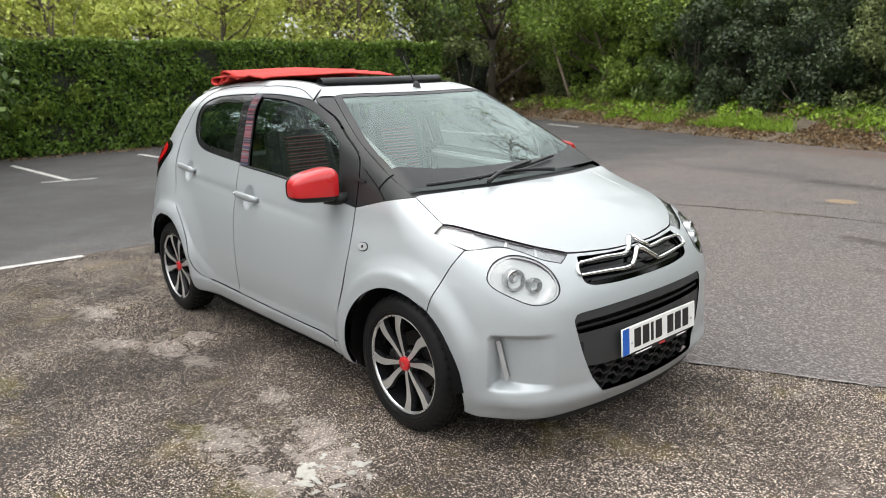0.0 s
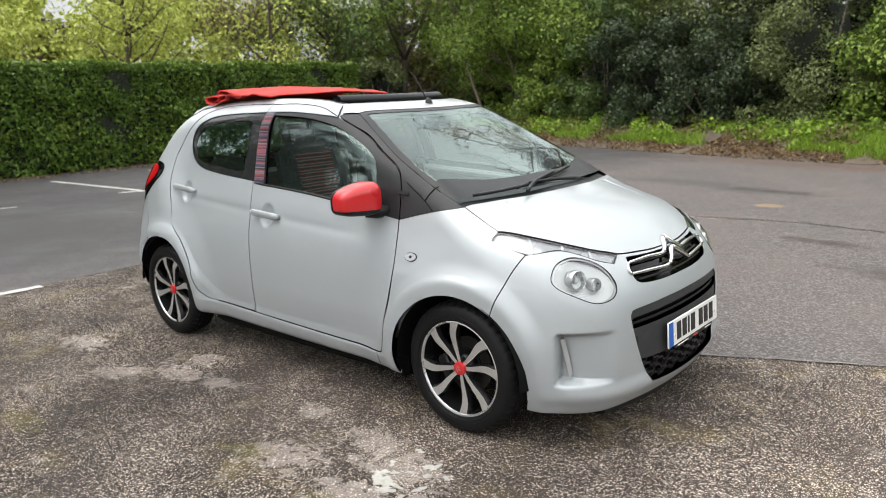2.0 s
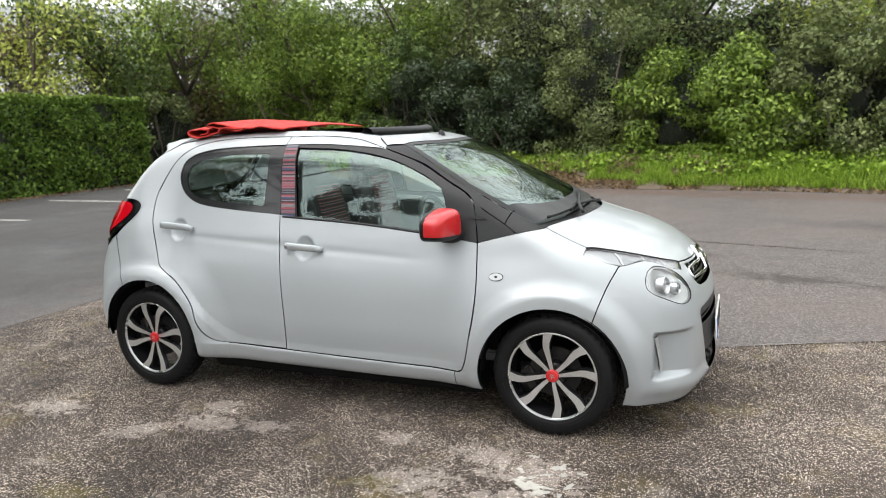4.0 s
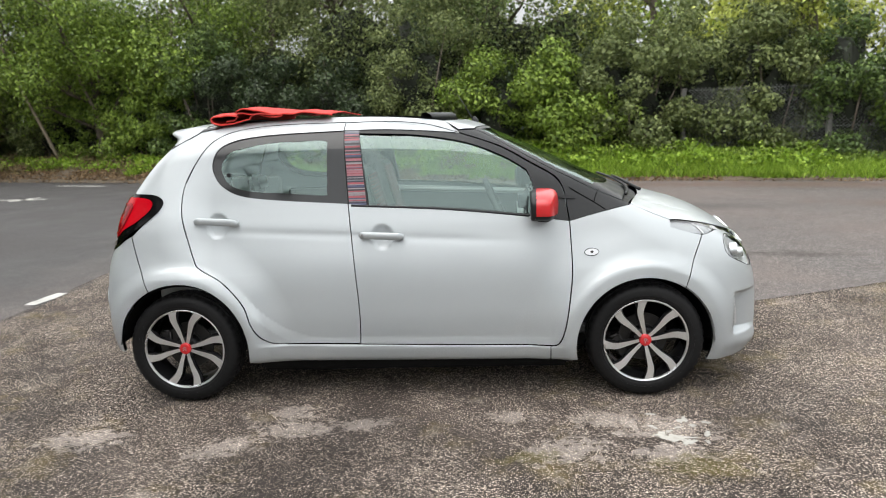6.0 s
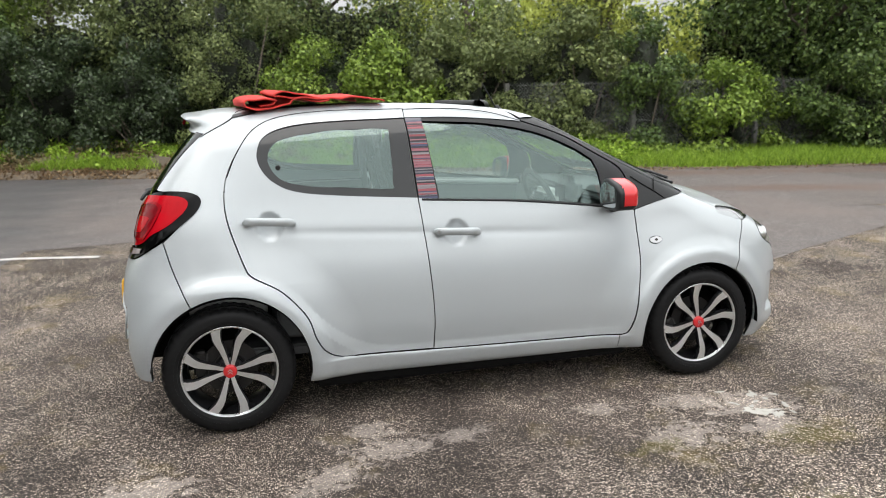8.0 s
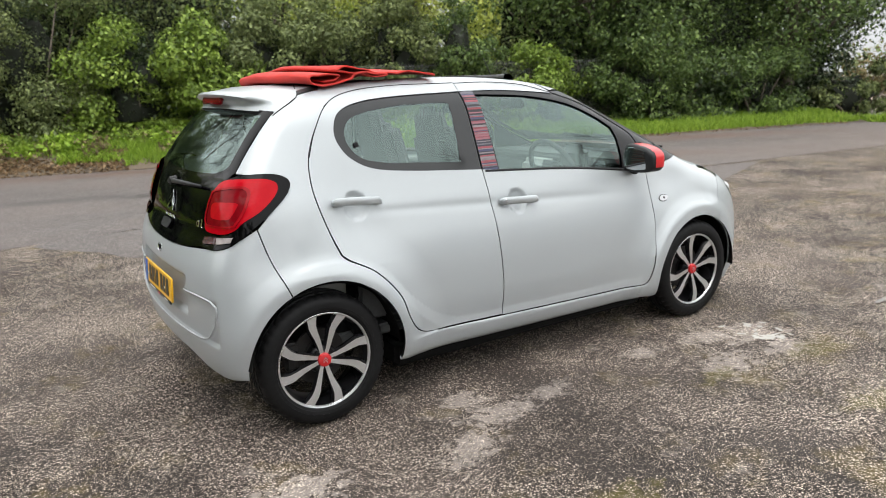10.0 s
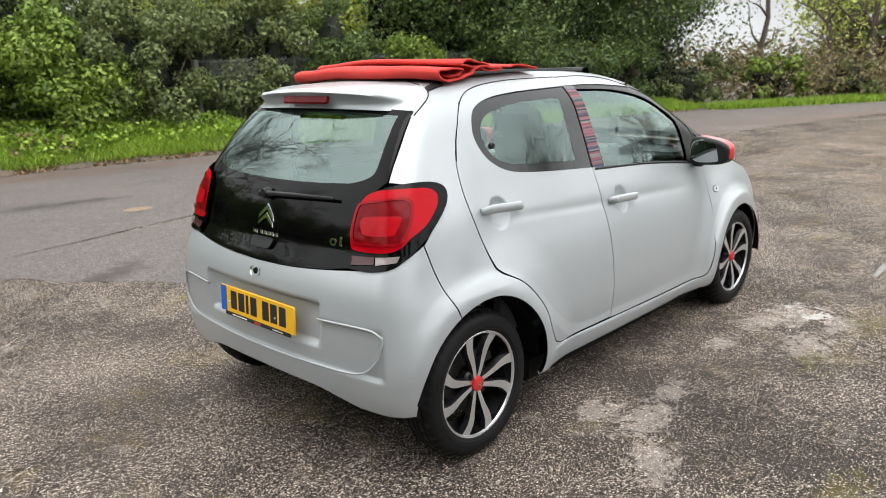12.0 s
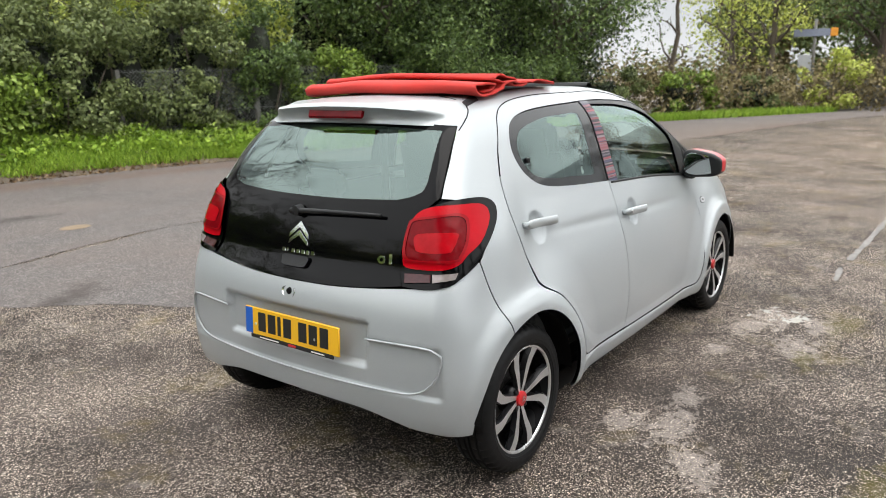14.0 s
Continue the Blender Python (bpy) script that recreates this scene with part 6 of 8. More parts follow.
mouth_hole = joined(MOUTH_A, flip(MOUTH_A), [(-u, v) for u, v in MOUTH_T], MOUTH_T[::-1])


def front_dip(uv):
    a, v = np.abs(uv[:, 0]), uv[:, 1]
    # scooped pocket beside the mouth, deeper outwards
    pocket = boxed(a, v, 0.375, 0.538, 0.300, 0.500, 0.012)
    slope = np.clip((a - 0.37) / 0.16, 0, 1)
    # the chin swells out below the pockets and the mouth
    chin = np.clip(1 - np.abs(v - 0.245) / 0.055, 0, 1) ** 2 * (3 - 2 * np.clip(1 - np.abs(v - 0.245) / 0.055, 0, 1)) * np.clip((0.62 - a) / 0.12, 0, 1)
    return 0.058 * pocket * slope - 0.011 * chin * (1 - pocket)


panel("front_bumper", front_chart, joined(fb_slit, fb_slit2, fb_top, flip(fb_top), flip(fb_slit2), flip(fb_slit), [(-u, v) for u, v in fb], [(-u, v) for u, v in fb_arch], [(-u, v) for u, v in fb_low], fb_low[::-1], fb_arch[::-1], fb[::-1]),
      PAINT, car, "silver front bumper", holes=[smooth_line(LAMP, True), smooth_line([(-u, v) for u, v in LAMP], True), grille_hole, mouth_hole], spacing=0.0115, dip=front_dip)


# ---- dark joints between the panels, and trim lines ----
def joint(chart, run, r=0.0022, lift=0.0004, parent=None, name="panel_joint"):
    p, _ = lay(chart, smooth_line(run, False, 0.015), -lift)
    part(name, tube(name, p, r, GAP, 5), parent or car)


for s in (-1, 1):
    ch = side_chart(s)
    joint(ch, TOPLINE_F, parent=FRONT_DOORS[s])
    joint(ch, DOOR_R_BACK[:6], parent=REAR_DOORS[s])
    joint(ch, [(0.810, 1.050), (0.860, 1.018), (0.930, 0.976), (0.985, 0.938)], 0.0022)
    joint(ch, [(0.930, 0.976), (0.938, 0.998), (0.950, 1.022), (0.961, 1.034)], 0.0022)
    panel("pillar_clip", ch, smooth_line([(0.755, 1.010), (0.795, 1.014), (0.835, 1.004), (0.838, 0.996), (0.800, 0.996), (0.760, 1.002)], True, 0.006), BLACK, car, "small black oval plug", inset=-0.006, depth=0.006, spacing=0.01)
    joint(top_chart, [(-1.034, s * 0.30), (-1.070, s * 0.40), (-1.091, s * 0.471), (-1.133, s * 0.503), (-1.181, s * 0.520), (-1.226, s * 0.528)], 0.0022)
    panel("corner_trim", top_chart, joined([(-0.955, s * 0.400), (-1.083, s * 0.442)], [(-1.083, s * 0.442), (-1.091, s * 0.470)], [(-1.091, s * 0.470), (-0.985, s * 0.450)], [(-0.985, s * 0.450), (-0.955, s * 0.400)]), GREYBLACK, car,
          "dark grey corner piece of the roof guide", inset=-0.004, depth=0.008, spacing=0.03)
    # the raised lip round the lower field of the tail
    lip, ln = lay(back_chart, smooth_line([(s * -u, v) for u, v in back_uv((-1.626, -0.386, 0.600), (-1.605, -0.555, 0.603), (-1.588, -0.652, 0.599), (-1.579, -0.686, 0.580), (-1.584, -0.680, 0.530), (-1.592, -0.655, 0.480), (-1.606, -0.570, 0.428), (-1.63, -0.35, 0.418), (-1.64, -0.005, 0.414))], False, 0.02), -0.001)
    part("bumper_lip", tube("bumper_lip", lip, 0.0042, PAINT, 8), REAR_BUMPER)
    # pressed line in the bonnet
    cr, _ = lay(top_chart, smooth_line([(1.19, s * 0.430), (1.289, s * 0.423), (1.395, s * 0.415), (1.50, s * 0.395)], False, 0.02), 0.0012)
    part("pressed_line", tube("pressed_line", cr, 0.0035, PAINT, 6, 0.0015), bpy.data.objects["bonnet"])

# ---- wheels ----
def tyre_mesh():
    prof = [(0.206, 0.070), (0.213, 0.078), (0.219, 0.0795), (0.2205, 0.083), (0.234, 0.0855), (0.2345, 0.0845), (0.252, 0.084), (0.268, 0.078), (0.279, 0.068), (0.2855, 0.055), (0.2875, 0.046), (0.281, 0.043), (0.281, 0.037), (0.2885, 0.034), (0.2893, 0.016),
            (0.282, 0.013), (0.282, 0.007), (0.2897, 0.004)]
    prof = prof + [(r, -h) for r, h in reversed(prof)]
    steps, n = 176, len(prof)
    v = []
    for i in range(steps):
        a = 2 * math.pi * i / steps
        for j, (r, h) in enumerate(prof):
            if j in (8, 9, 10, n - 9, n - 10, n - 11) and i % 4 == 0:
                r -= 0.006
            if j in (13, 14, n - 14, n - 15) and (i + (2 if h < 0 else 0)) % 6 == 0:
                r -= 0.004
            v.append((r * math.cos(a), h, r * math.sin(a)))
    f = [(i * n + j, ((i + 1) % steps) * n + j, ((i + 1) % steps) * n + j + 1, i * n + j + 1) for i in range(steps) for j in range(n - 1)]
    me = mesh_of("tyre", v, f, RUBBER)
    bm = bmesh.new()
    bm.from_mesh(me)
    bmesh.ops.recalc_face_normals(bm, faces=bm.faces[:])
    bm.to_mesh(me)
    bm.free()
    me.polygons.foreach_set("use_smooth", [True] * len(me.polygons))
    me.set_sharp_from_angle(angle=radians(38))
    return me


def spoke_mesh(way):
    """One spoke of a splayed pair with a flat machined face; outwards is -y, way says to which side it leans."""
    st = [(0.026, 0.0085, 0.36, 0.0, -0.056), (0.060, 0.0100, 0.31, 0.0, -0.060), (0.100, 0.0125, 0.30, 0.02, -0.063), (0.135, 0.0155, 0.31, 0.035, -0.066), (0.160, 0.0180, 0.325, 0.02, -0.068), (0.182, 0.0200, 0.335, -0.02, -0.069), (0.203, 0.0235, 0.340, -0.055, -0.069)]
    st = [(r, w, way * turn + bend, y) for r, w, turn, bend, y in st]
    v, f = [], []
    for r, w, sweep, y in st:
        c, s = math.cos(sweep), math.sin(sweep)
        for dy, k in ((0.022, 1.45), (0.002, 1.07), (0.0, 0.95), (0.0, -0.95), (0.002, -1.07), (0.022, -1.30)):
            px, pz = r, w * k
            v.append((px * c - pz * s, y + dy, px * s + pz * c))
    n = 6
    for i in range(len(st) - 1):
        f += [(i * n + j, (i + 1) * n + j, (i + 1) * n + (j + 1) % n, i * n + (j + 1) % n) for j in range(n)]
    f += [tuple(range(n)), tuple(range((len(st) - 1) * n, len(st) * n))]
    bm = bmesh.new()
    vs = [bm.verts.new(p) for p in v]
    for q in f:
        bm.faces.new([vs[k] for k in q])
    me = bm_mesh("spoke", bm, ALLOY)
    me.set_sharp_from_angle(angle=radians(30))
    me.materials.append(RIMBLACK)
    for p in me.polygons:
        if p.normal.y > -0.8:
            p.material_index = 1
    return me


TYRE, SPOKES = tyre_mesh(), (spoke_mesh(1), spoke_mesh(-1))
BARREL = lathe("wheel", [(0.202, -0.071), (0.199, -0.045), (0.188, -0.02), (0.182, 0.05), (0.196, 0.075)], RIMBLACK, 64)
LIP = lathe("rim", [(0.1990, -0.0665), (0.2020, -0.0725), (0.2080, -0.0745), (0.2120, -0.0725), (0.2110, -0.060)], ALLOY, 72)
HUB = lathe("hub", [(0.0, -0.054), (0.046, -0.054), (0.058, -0.046), (0.066, -0.030), (0.066, -0.01)], RIMBLACK, 32)
CAP = lathe("centre_cap", [(0.0, -0.0705), (0.022, -0.0695), (0.0280, -0.067), (0.0300, -0.061), (0.0300, -0.05)], REDCAP, 32)
ROTOR = lathe("brake_disc", [(0.0, -0.005), (0.07, -0.005), (0.07, 0.004), (0.122, 0.004), (0.122, 0.016), (0.0, 0.016)], DISC, 40)
NUT = lathe("wheel_bolt", [(0.0, -0.063), (0.008, -0.062), (0.010, -0.058), (0.010, -0.045)], RIMBLACK, 12)
CALIPER = block("brake_caliper", (0.06, 0.06, 0.12), (-0.125, 0.01, 0.02), DISC, 0.012)
for x, s, turn in ((1.17, -1, -27), (-1.17, -1, 3), (1.17, 1, 15), (-1.17, 1, 40)):
    w = part("wheel", BARREL, car, "black and machined alloy wheel")
    w.matrix_basis = pose(x, s * 0.692, 0.289, 0, turn, 0) if s < 0 else pose(x, s * 0.692, 0.289, 0, turn, 180)
    part("tyre", TYRE, w, "black road tyre")
    part("rim", LIP, w, "machined rim edge")
    part("hub", HUB, w)
    part("centre_cap", CAP, w, "red centre cap")
    part("brake_disc", ROTOR, w)
    part("brake_caliper", CALIPER, w)
    for k in range(8):
        part("spoke", SPOKES[k % 2], w).matrix_basis = pose(0, 0, 0, 0, 90 * (k // 2), 0)
    for k in range(4):
        a = radians(90 * k + 45)
        part("wheel_bolt", NUT, w).matrix_basis = pose(0.045 * math.cos(a), 0, 0.045 * math.sin(a))
    chev = bmesh.new()
    for dz in (-0.006, 0.005):
        c = [(-0.010, dz - 0.006), (0.0, dz + 0.004), (0.010, dz - 0.006), (0.010, dz - 0.001), (0.0, dz + 0.009), (-0.010, dz - 0.001)]
        for q in ((0, 1, 4, 5), (1, 2, 3, 4)):
            chev.faces.new([chev.verts.new((c[i][0], -0.0715, c[i][1])) for i in q])
    part("cap_emblem", bm_mesh("cap_emblem", chev, SATIN, False), w)

# ---- underside and wheel houses ----
for x, r in ((1.165, 0.335), (-1.155, 0.338)):
    for s in (-1, 1):
        v, f = [], []
        for i, a in enumerate(np.linspace(-3 if x > 0 else 2, 183 if x > 0 else 174, 30)):
            c, q = math.cos(radians(a)), math.sin(radians(a))
            z0 = 0.285
            for y in (0.785, 0.74, 0.50):
                rr = r + (0.012 if y < 0.78 else 0.0)
                v.append((x + rr * c, s * y, z0 + rr * q))
        for i in range(29):
            f += [(i * 3 + j, (i + 1) * 3 + j, (i + 1) * 3 + j + 1, i * 3 + j + 1) for j in range(2)]
        n0 = len(v)
        v.append((x, s * 0.50, 0.285))
        f += [(i * 3 + 2, (i + 1) * 3 + 2, n0) for i in range(29)]
        part("wheel_arch_liner", mesh_of("wheel_arch_liner", v, f, GAP), car, "black wheel arch liner")
part("underbody", block("underbody", (1.60, 1.40, 0.12), (0.0, 0, 0.200), GAP, 0.02), car)
for s in (-1, 1):
    part("sill_flange", block("sill_flange", (1.50, 0.012, 0.055), (-0.02, s * 0.685, 0.190), GAP, 0.003), car, "black seam below the sill")
part("front_floor", block("front_floor", (0.95, 0.98, 0.08), (1.22, 0, 0.235), BLACK, 0.02), car)
part("rear_floor", block("rear_floor", (0.62, 0.98, 0.10), (-1.13, 0, 0.265), GAP, 0.02), car)
part("front_undertray", block("front_undertray", (0.20, 1.0, 0.34), (1.56, 0, 0.36), GAP, 0.03), car)
part("rear_undertray", block("rear_undertray", (0.14, 1.1, 0.30), (-1.47, 0, 0.46), GAP, 0.03), car)
part("bulkhead", block("bulkhead", (0.06, 1.30, 0.66), (0.86, 0, 0.56), GAP, 0.01), car)
part("boot_floor", block("boot_floor", (0.72, 0.98, 0.06), (-1.13, 0, 0.46), GAP, 0.01), car)
part("engine", block("engine", (0.62, 0.9, 0.40), (1.22, 0, 0.56), GAP, 0.05), car)
lip_v, lip_f = [], []
for i, y in enumerate(np.linspace(-0.50, 0.50, 31)):
    x = float(NOSE(0.2)) - 0.24 * y * y - 0.12 * y ** 4 - 0.05 - 0.12 * max(abs(y) - 0.45, 0)
    lip_v += [(x, y, 0.165), (x + 0.012, y, 0.140), (x - 0.01, y, 0.122 + 0.04 * max(abs(y) - 0.4, 0)), (x - 0.25, y, 0.150)]
for i in range(30):
    lip_f += [(i * 4 + j, (i + 1) * 4 + j, (i + 1) * 4 + j + 1, i * 4 + j + 1) for j in range(3)]
part("front_lip", mesh_of("front_lip", lip_v, lip_f, BLACK), car, "black lower lip of the front bumper")
part("silencer", block("silencer", (0.22, 0.5, 0.12), (-1.42, -0.05, 0.28), DISC, 0.05), car)

# ---- lamps in the nose ----
def band(name, chart, centre, width, mat, parent, label="", inset=0.0, depth=0.008):
    c = smooth_line(centre, False, 0.006) if len(centre) > 2 else np.array(centre, float)
    d = np.gradient(c, axis=0)
    d /= np.linalg.norm(d, axis=1, keepdims=True)
    n = np.stack([-d[:, 1], d[:, 0]], 1) * width / 2
    return panel(name, chart, np.vstack([c + n, (c - n)[::-1]]), mat, parent, label, inset=inset, depth=depth, spacing=max(width * 0.7, 0.008))



for s in (-1, 1):
    lamp = [(s * -u, v) for u, v in LAMP] if s > 0 else LAMP
    ring = smooth_line(lamp, True, 0.008)
    mid = ring.mean(0)
    hl = panel("headlamp", front_chart, ring, REFLECTOR, car, "round clear headlamp with chrome reflector", inset=0.0, depth=0, spacing=0.012,
               dip=lambda uv: 0.006 + 0.030 * np.clip(1 - ((uv[:, 0] - mid[0]) ** 2 + (uv[:, 1] - mid[1]) ** 2) / 0.0075, 0, 1) ** 0.7)
    panel("lamp_cover", front_chart, mid + (ring - mid) * 0.985, CLEAR, hl, "clear lamp cover", spacing=0.02, depth=0, inset=0.002,
          dip=lambda uv: -0.012 * np.clip(1 - ((uv[:, 0] - mid[0]) ** 2 + (uv[:, 1] - mid[1]) ** 2) / 0.0085, 0, 1))
    panel("lamp_ring", front_chart, mid + (ring - mid) * 0.992, LAMPGREY, hl, "grey lamp rim", holes=[mid + (ring - mid) * 0.93], inset=0.004, depth=0.010, spacing=0.02)
    rp, _ = lay(front_chart, np.vstack([ring, ring[:1]]), -0.0002)
    part("lamp_seal", tube("lamp_seal", rp, 0.0018, BLACK, 6), hl, "thin dark seal round the lamp")
    for du, dv, r0 in ((-0.030 * -s, 0.018, 0.040), (0.026 * -s, -0.004, 0.026)):
        c, n = lay(front_chart, [(mid[0] + du, mid[1] + dv)], 0.030)
        m = Vector((0.95, s * 0.28, 0.12)).to_track_quat("X", "Z").to_matrix().to_4x4()
        b = part("bulb_ring", lathe("bulb_ring", [(r0, -0.005), (r0, 0.026), (r0 * 0.94, 0.030), (r0 * 0.86, 0.024), (r0 * 0.70, -0.004), (r0 * 0.35, -0.008), (0.0, -0.008)], SATIN, 32, axis="x"), hl, "chrome ring round a bulb")
        b.matrix_basis = Matrix.Translation(Vector(c[0])) @ m
        g = part("bulb", lathe("bulb", [(0.0, 0.020), (r0 * 0.25, 0.016), (r0 * 0.34, 0.0), (r0 * 0.3, -0.01)], CLEAR if r0 < 0.03 else LAMPGREY, 16, axis="x"), hl)
        g.matrix_basis = b.matrix_basis.copy()
    sl = [(-s * u, v) for u, v in front_uv((1.303, -0.688, 0.842), (1.303, -0.662, 0.860))] + [(-s * u, v - 0.004) for u, v in front_uv(*lay(top_chart, BONNET_LAMP[:1])[0])]
    slit = joined(sl, [sl[-1]] + [(-s * u, v - 0.004) for u, v in front_uv(*lay(top_chart, smooth_line(BONNET_LAMP, False, 0.03)[1:])[0])],
                                    [(-s * u, v) for u, v in front_uv((1.700, -0.402, 0.742), (1.662, -0.464, 0.761), (1.599, -0.519, 0.792), (1.54, -0.577, 0.811), (1.470, -0.662, 0.799))],
                  [(-s * u, v) for u, v in front_uv((1.470, -0.662, 0.799), (1.38, -0.690, 0.818), (1.303, -0.688, 0.842))], step=0.008)
    ul = panel("upper_lamp", front_chart, slit, SLITGREY, car, "slim clear daytime lamp", inset=0.012, depth=0.004, spacing=0.012,
               dip=lambda uv: 0.0008 * np.sin(uv[:, 0] * 120))
    panel("lamp_surround", front_chart, shrunk(slit, -0.0010), BLACK, ul, "thin dark lamp surround", holes=[shrunk(slit, 0.0012)], inset=0.004, depth=0.010, spacing=0.02)
    for k in (0.30, 0.55, 0.75):
        a = slit[:, 0].min() + (slit[:, 0].max() - slit[:, 0].min()) * k
        zs = slit[np.abs(slit[:, 0] - a) < 0.012][:, 1]
        band("lamp_divider", front_chart, [(a, zs.min() + 0.006), (a + 0.004, (zs.min() + zs.max()) / 2), (a + 0.008, zs.max() - 0.006)], 0.007, LAMPGREY, ul, inset=0.007, depth=0.004)
    panel("lamp_cover", front_chart, slit, CLEAR, ul, "clear lamp cover", inset=0.003, depth=0, spacing=0.03)
    # lit strip of the pocket beside the mouth
    fog = [(-s * u, v) for u, v in [(-0.534, 0.480), (-0.522, 0.486), (-0.498, 0.335), (-0.508, 0.318)]]
    panel("running_lamp", front_chart, joined([fog[0], fog[1]], [fog[1], fog[2]], [fog[2], fog[3]], [fog[3], fog[0]]), LAMPGREY, car, "thin clear lamp strip in the bumper pocket", inset=0.034, depth=0.01, spacing=0.02)


# ---- chrome grille ----
def poly(chart_name, chart, pts, mat, parent, label="", inset=0.0, depth=0.008):
    return panel(chart_name, chart, joined(*[[pts[i], pts[(i + 1) % len(pts)]] for i in range(len(pts))], step=0.008), mat, parent, label, inset=inset, depth=depth, spacing=0.012)


grille = panel("grille", front_chart, grille_hole, GLOSS, car, "black grille with chrome double chevron bars", inset=0.022, depth=0, spacing=0.03)
g0 = 0.86 * GRILLE[1][0]
for z in (0.668, 0.700, 0.728):
    band("grille_slat", front_chart, [(g0, z + 0.002), (0, z - 0.004), (-g0, z + 0.002)], 0.007, BLACK, grille, inset=0.012)
def chrome_run(points, name, r0, r1, lift):
    p, _ = lay(front_chart, smooth_line([(0.8 * math.atan2(y, 1.0), z) for y, z in points], False, 0.008), -lift)
    part(name, tube(name, p, r0, CHROME, 10, r1), grille)


for s in (-1, 1):
    chrome_run([(s * 0.335, 0.731), (s * 0.205, 0.733), (s * 0.105, 0.728), (s * 0.074, 0.731)], "chrome_bar", 0.0065, 0.0085, 0.004)
    chrome_run([(s * 0.074, 0.731), (s * 0.045, 0.747), (s * 0.018, 0.768), (0.0, 0.774)], "chevron", 0.0088, 0.0125, 0.008)
    chrome_run([(s * 0.350, 0.692), (s * 0.225, 0.688), (s * 0.115, 0.682), (s * 0.085, 0.685)], "chrome_bar", 0.0065, 0.0085, 0.004)
    chrome_run([(s * 0.085, 0.685), (s * 0.055, 0.703), (s * 0.022, 0.727), (0.0, 0.734)], "chevron", 0.0088, 0.0125, 0.010)
    chrome_run([(s * 0.335, 0.731), (s * 0.352, 0.726), (s * 0.362, 0.710), (s * 0.360, 0.697), (s * 0.350, 0.692)], "chrome_end", 0.0065, 0.0065, 0.004)

# ---- the mouth of the bumper ----
MOUTH_W = abs(MOUTH_A[2][0])
bezel = panel("bumper_insert", front_chart, joined(MOUTH_T, [(-u, v) for u, v in reversed(MOUTH_T)], [(-u, v) for u, v in MOUTH_A[:3]], [(MOUTH_W, 0.425), (MOUTH_W * 0.955, 0.355)], [(MOUTH_W * 0.955, 0.355), (0.2, 0.345), (0, 0.343), (-0.2, 0.345), (-MOUTH_W * 0.955, 0.355)],
                                                   [(-MOUTH_W * 0.955, 0.355), (-MOUTH_W, 0.425)], [(u, v) for u, v in reversed(MOUTH_A[:3])]), specked("textured_plastic", (0.030, 0.031, 0.033), 0.5, spread=0.15, scale=300, bump_height=0.0004), car,
              "dark grey textured bumper insert", inset=0.005, spacing=0.03, depth=0.03,
              holes=[joined([(-0.30, 0.532), (0.0, 0.538), (0.30, 0.532)], [(0.315, 0.515), (0.30, 0.488)], [(0.30, 0.488), (0.0, 0.490), (-0.30, 0.488)], [(-0.315, 0.515), (-0.30, 0.532)])])
panel("tow_cover", front_chart, smooth_line([(-0.345, 0.455), (-0.315, 0.458), (-0.290, 0.455), (-0.285, 0.430), (-0.290, 0.405), (-0.315, 0.402), (-0.345, 0.405), (-0.350, 0.430)], True, 0.006), BLACK, bezel, "towing eye cover", inset=0.003, depth=0.004, spacing=0.02)
band("vent_slat", front_chart, [(-0.31, 0.508), (0, 0.512), (0.31, 0.508)], 0.010, BLACK, bezel, inset=0.014)
panel("mouth_backing", front_chart, mouth_hole, GAP, car, inset=0.055, depth=0, spacing=0.05)
lower = part("lower_grille", lathe("stay", [(0.004, -0.38), (0.004, 0.38)], BLACK, 6, axis="y"), car, "black honeycomb lower grille")
lower.matrix_basis = pose(1.772, 0, 0.29)
lower_inv = lower.matrix_basis.inverted()
for row in range(5):
    z0 = 0.245 + 0.030 * row
    half = 0.30 + 0.022 * row
    us = np.arange(-half, half + 0.001, 0.0115)
    zz = [z0 + 0.010 * (1 if ((k + 3 * (row % 2)) // 3) % 2 else -1) for k in range(len(us))]
    p, n = lay(front_chart, [(u, z) for u, z in zip(us, zz)], 0.016)
    v, f = [], []
    for k, (q, m) in enumerate(zip(p, n)):
        for dz, dn in ((0.0045, 0), (-0.0045, 0), (-0.0045, -0.03), (0.0045, -0.03)):
            v.append(q + m * dn + np.array([0, 0, dz]))
    for k in range(len(us) - 1):
        f += [(k * 4 + j, (k + 1) * 4 + j, (k + 1) * 4 + (j + 1) % 4, k * 4 + (j + 1) % 4) for j in range(4)]
    ob = part("grille_wave", mesh_of("grille_wave", v, f, BLACK, smooth=False), lower)
    ob.matrix_basis = lower_inv


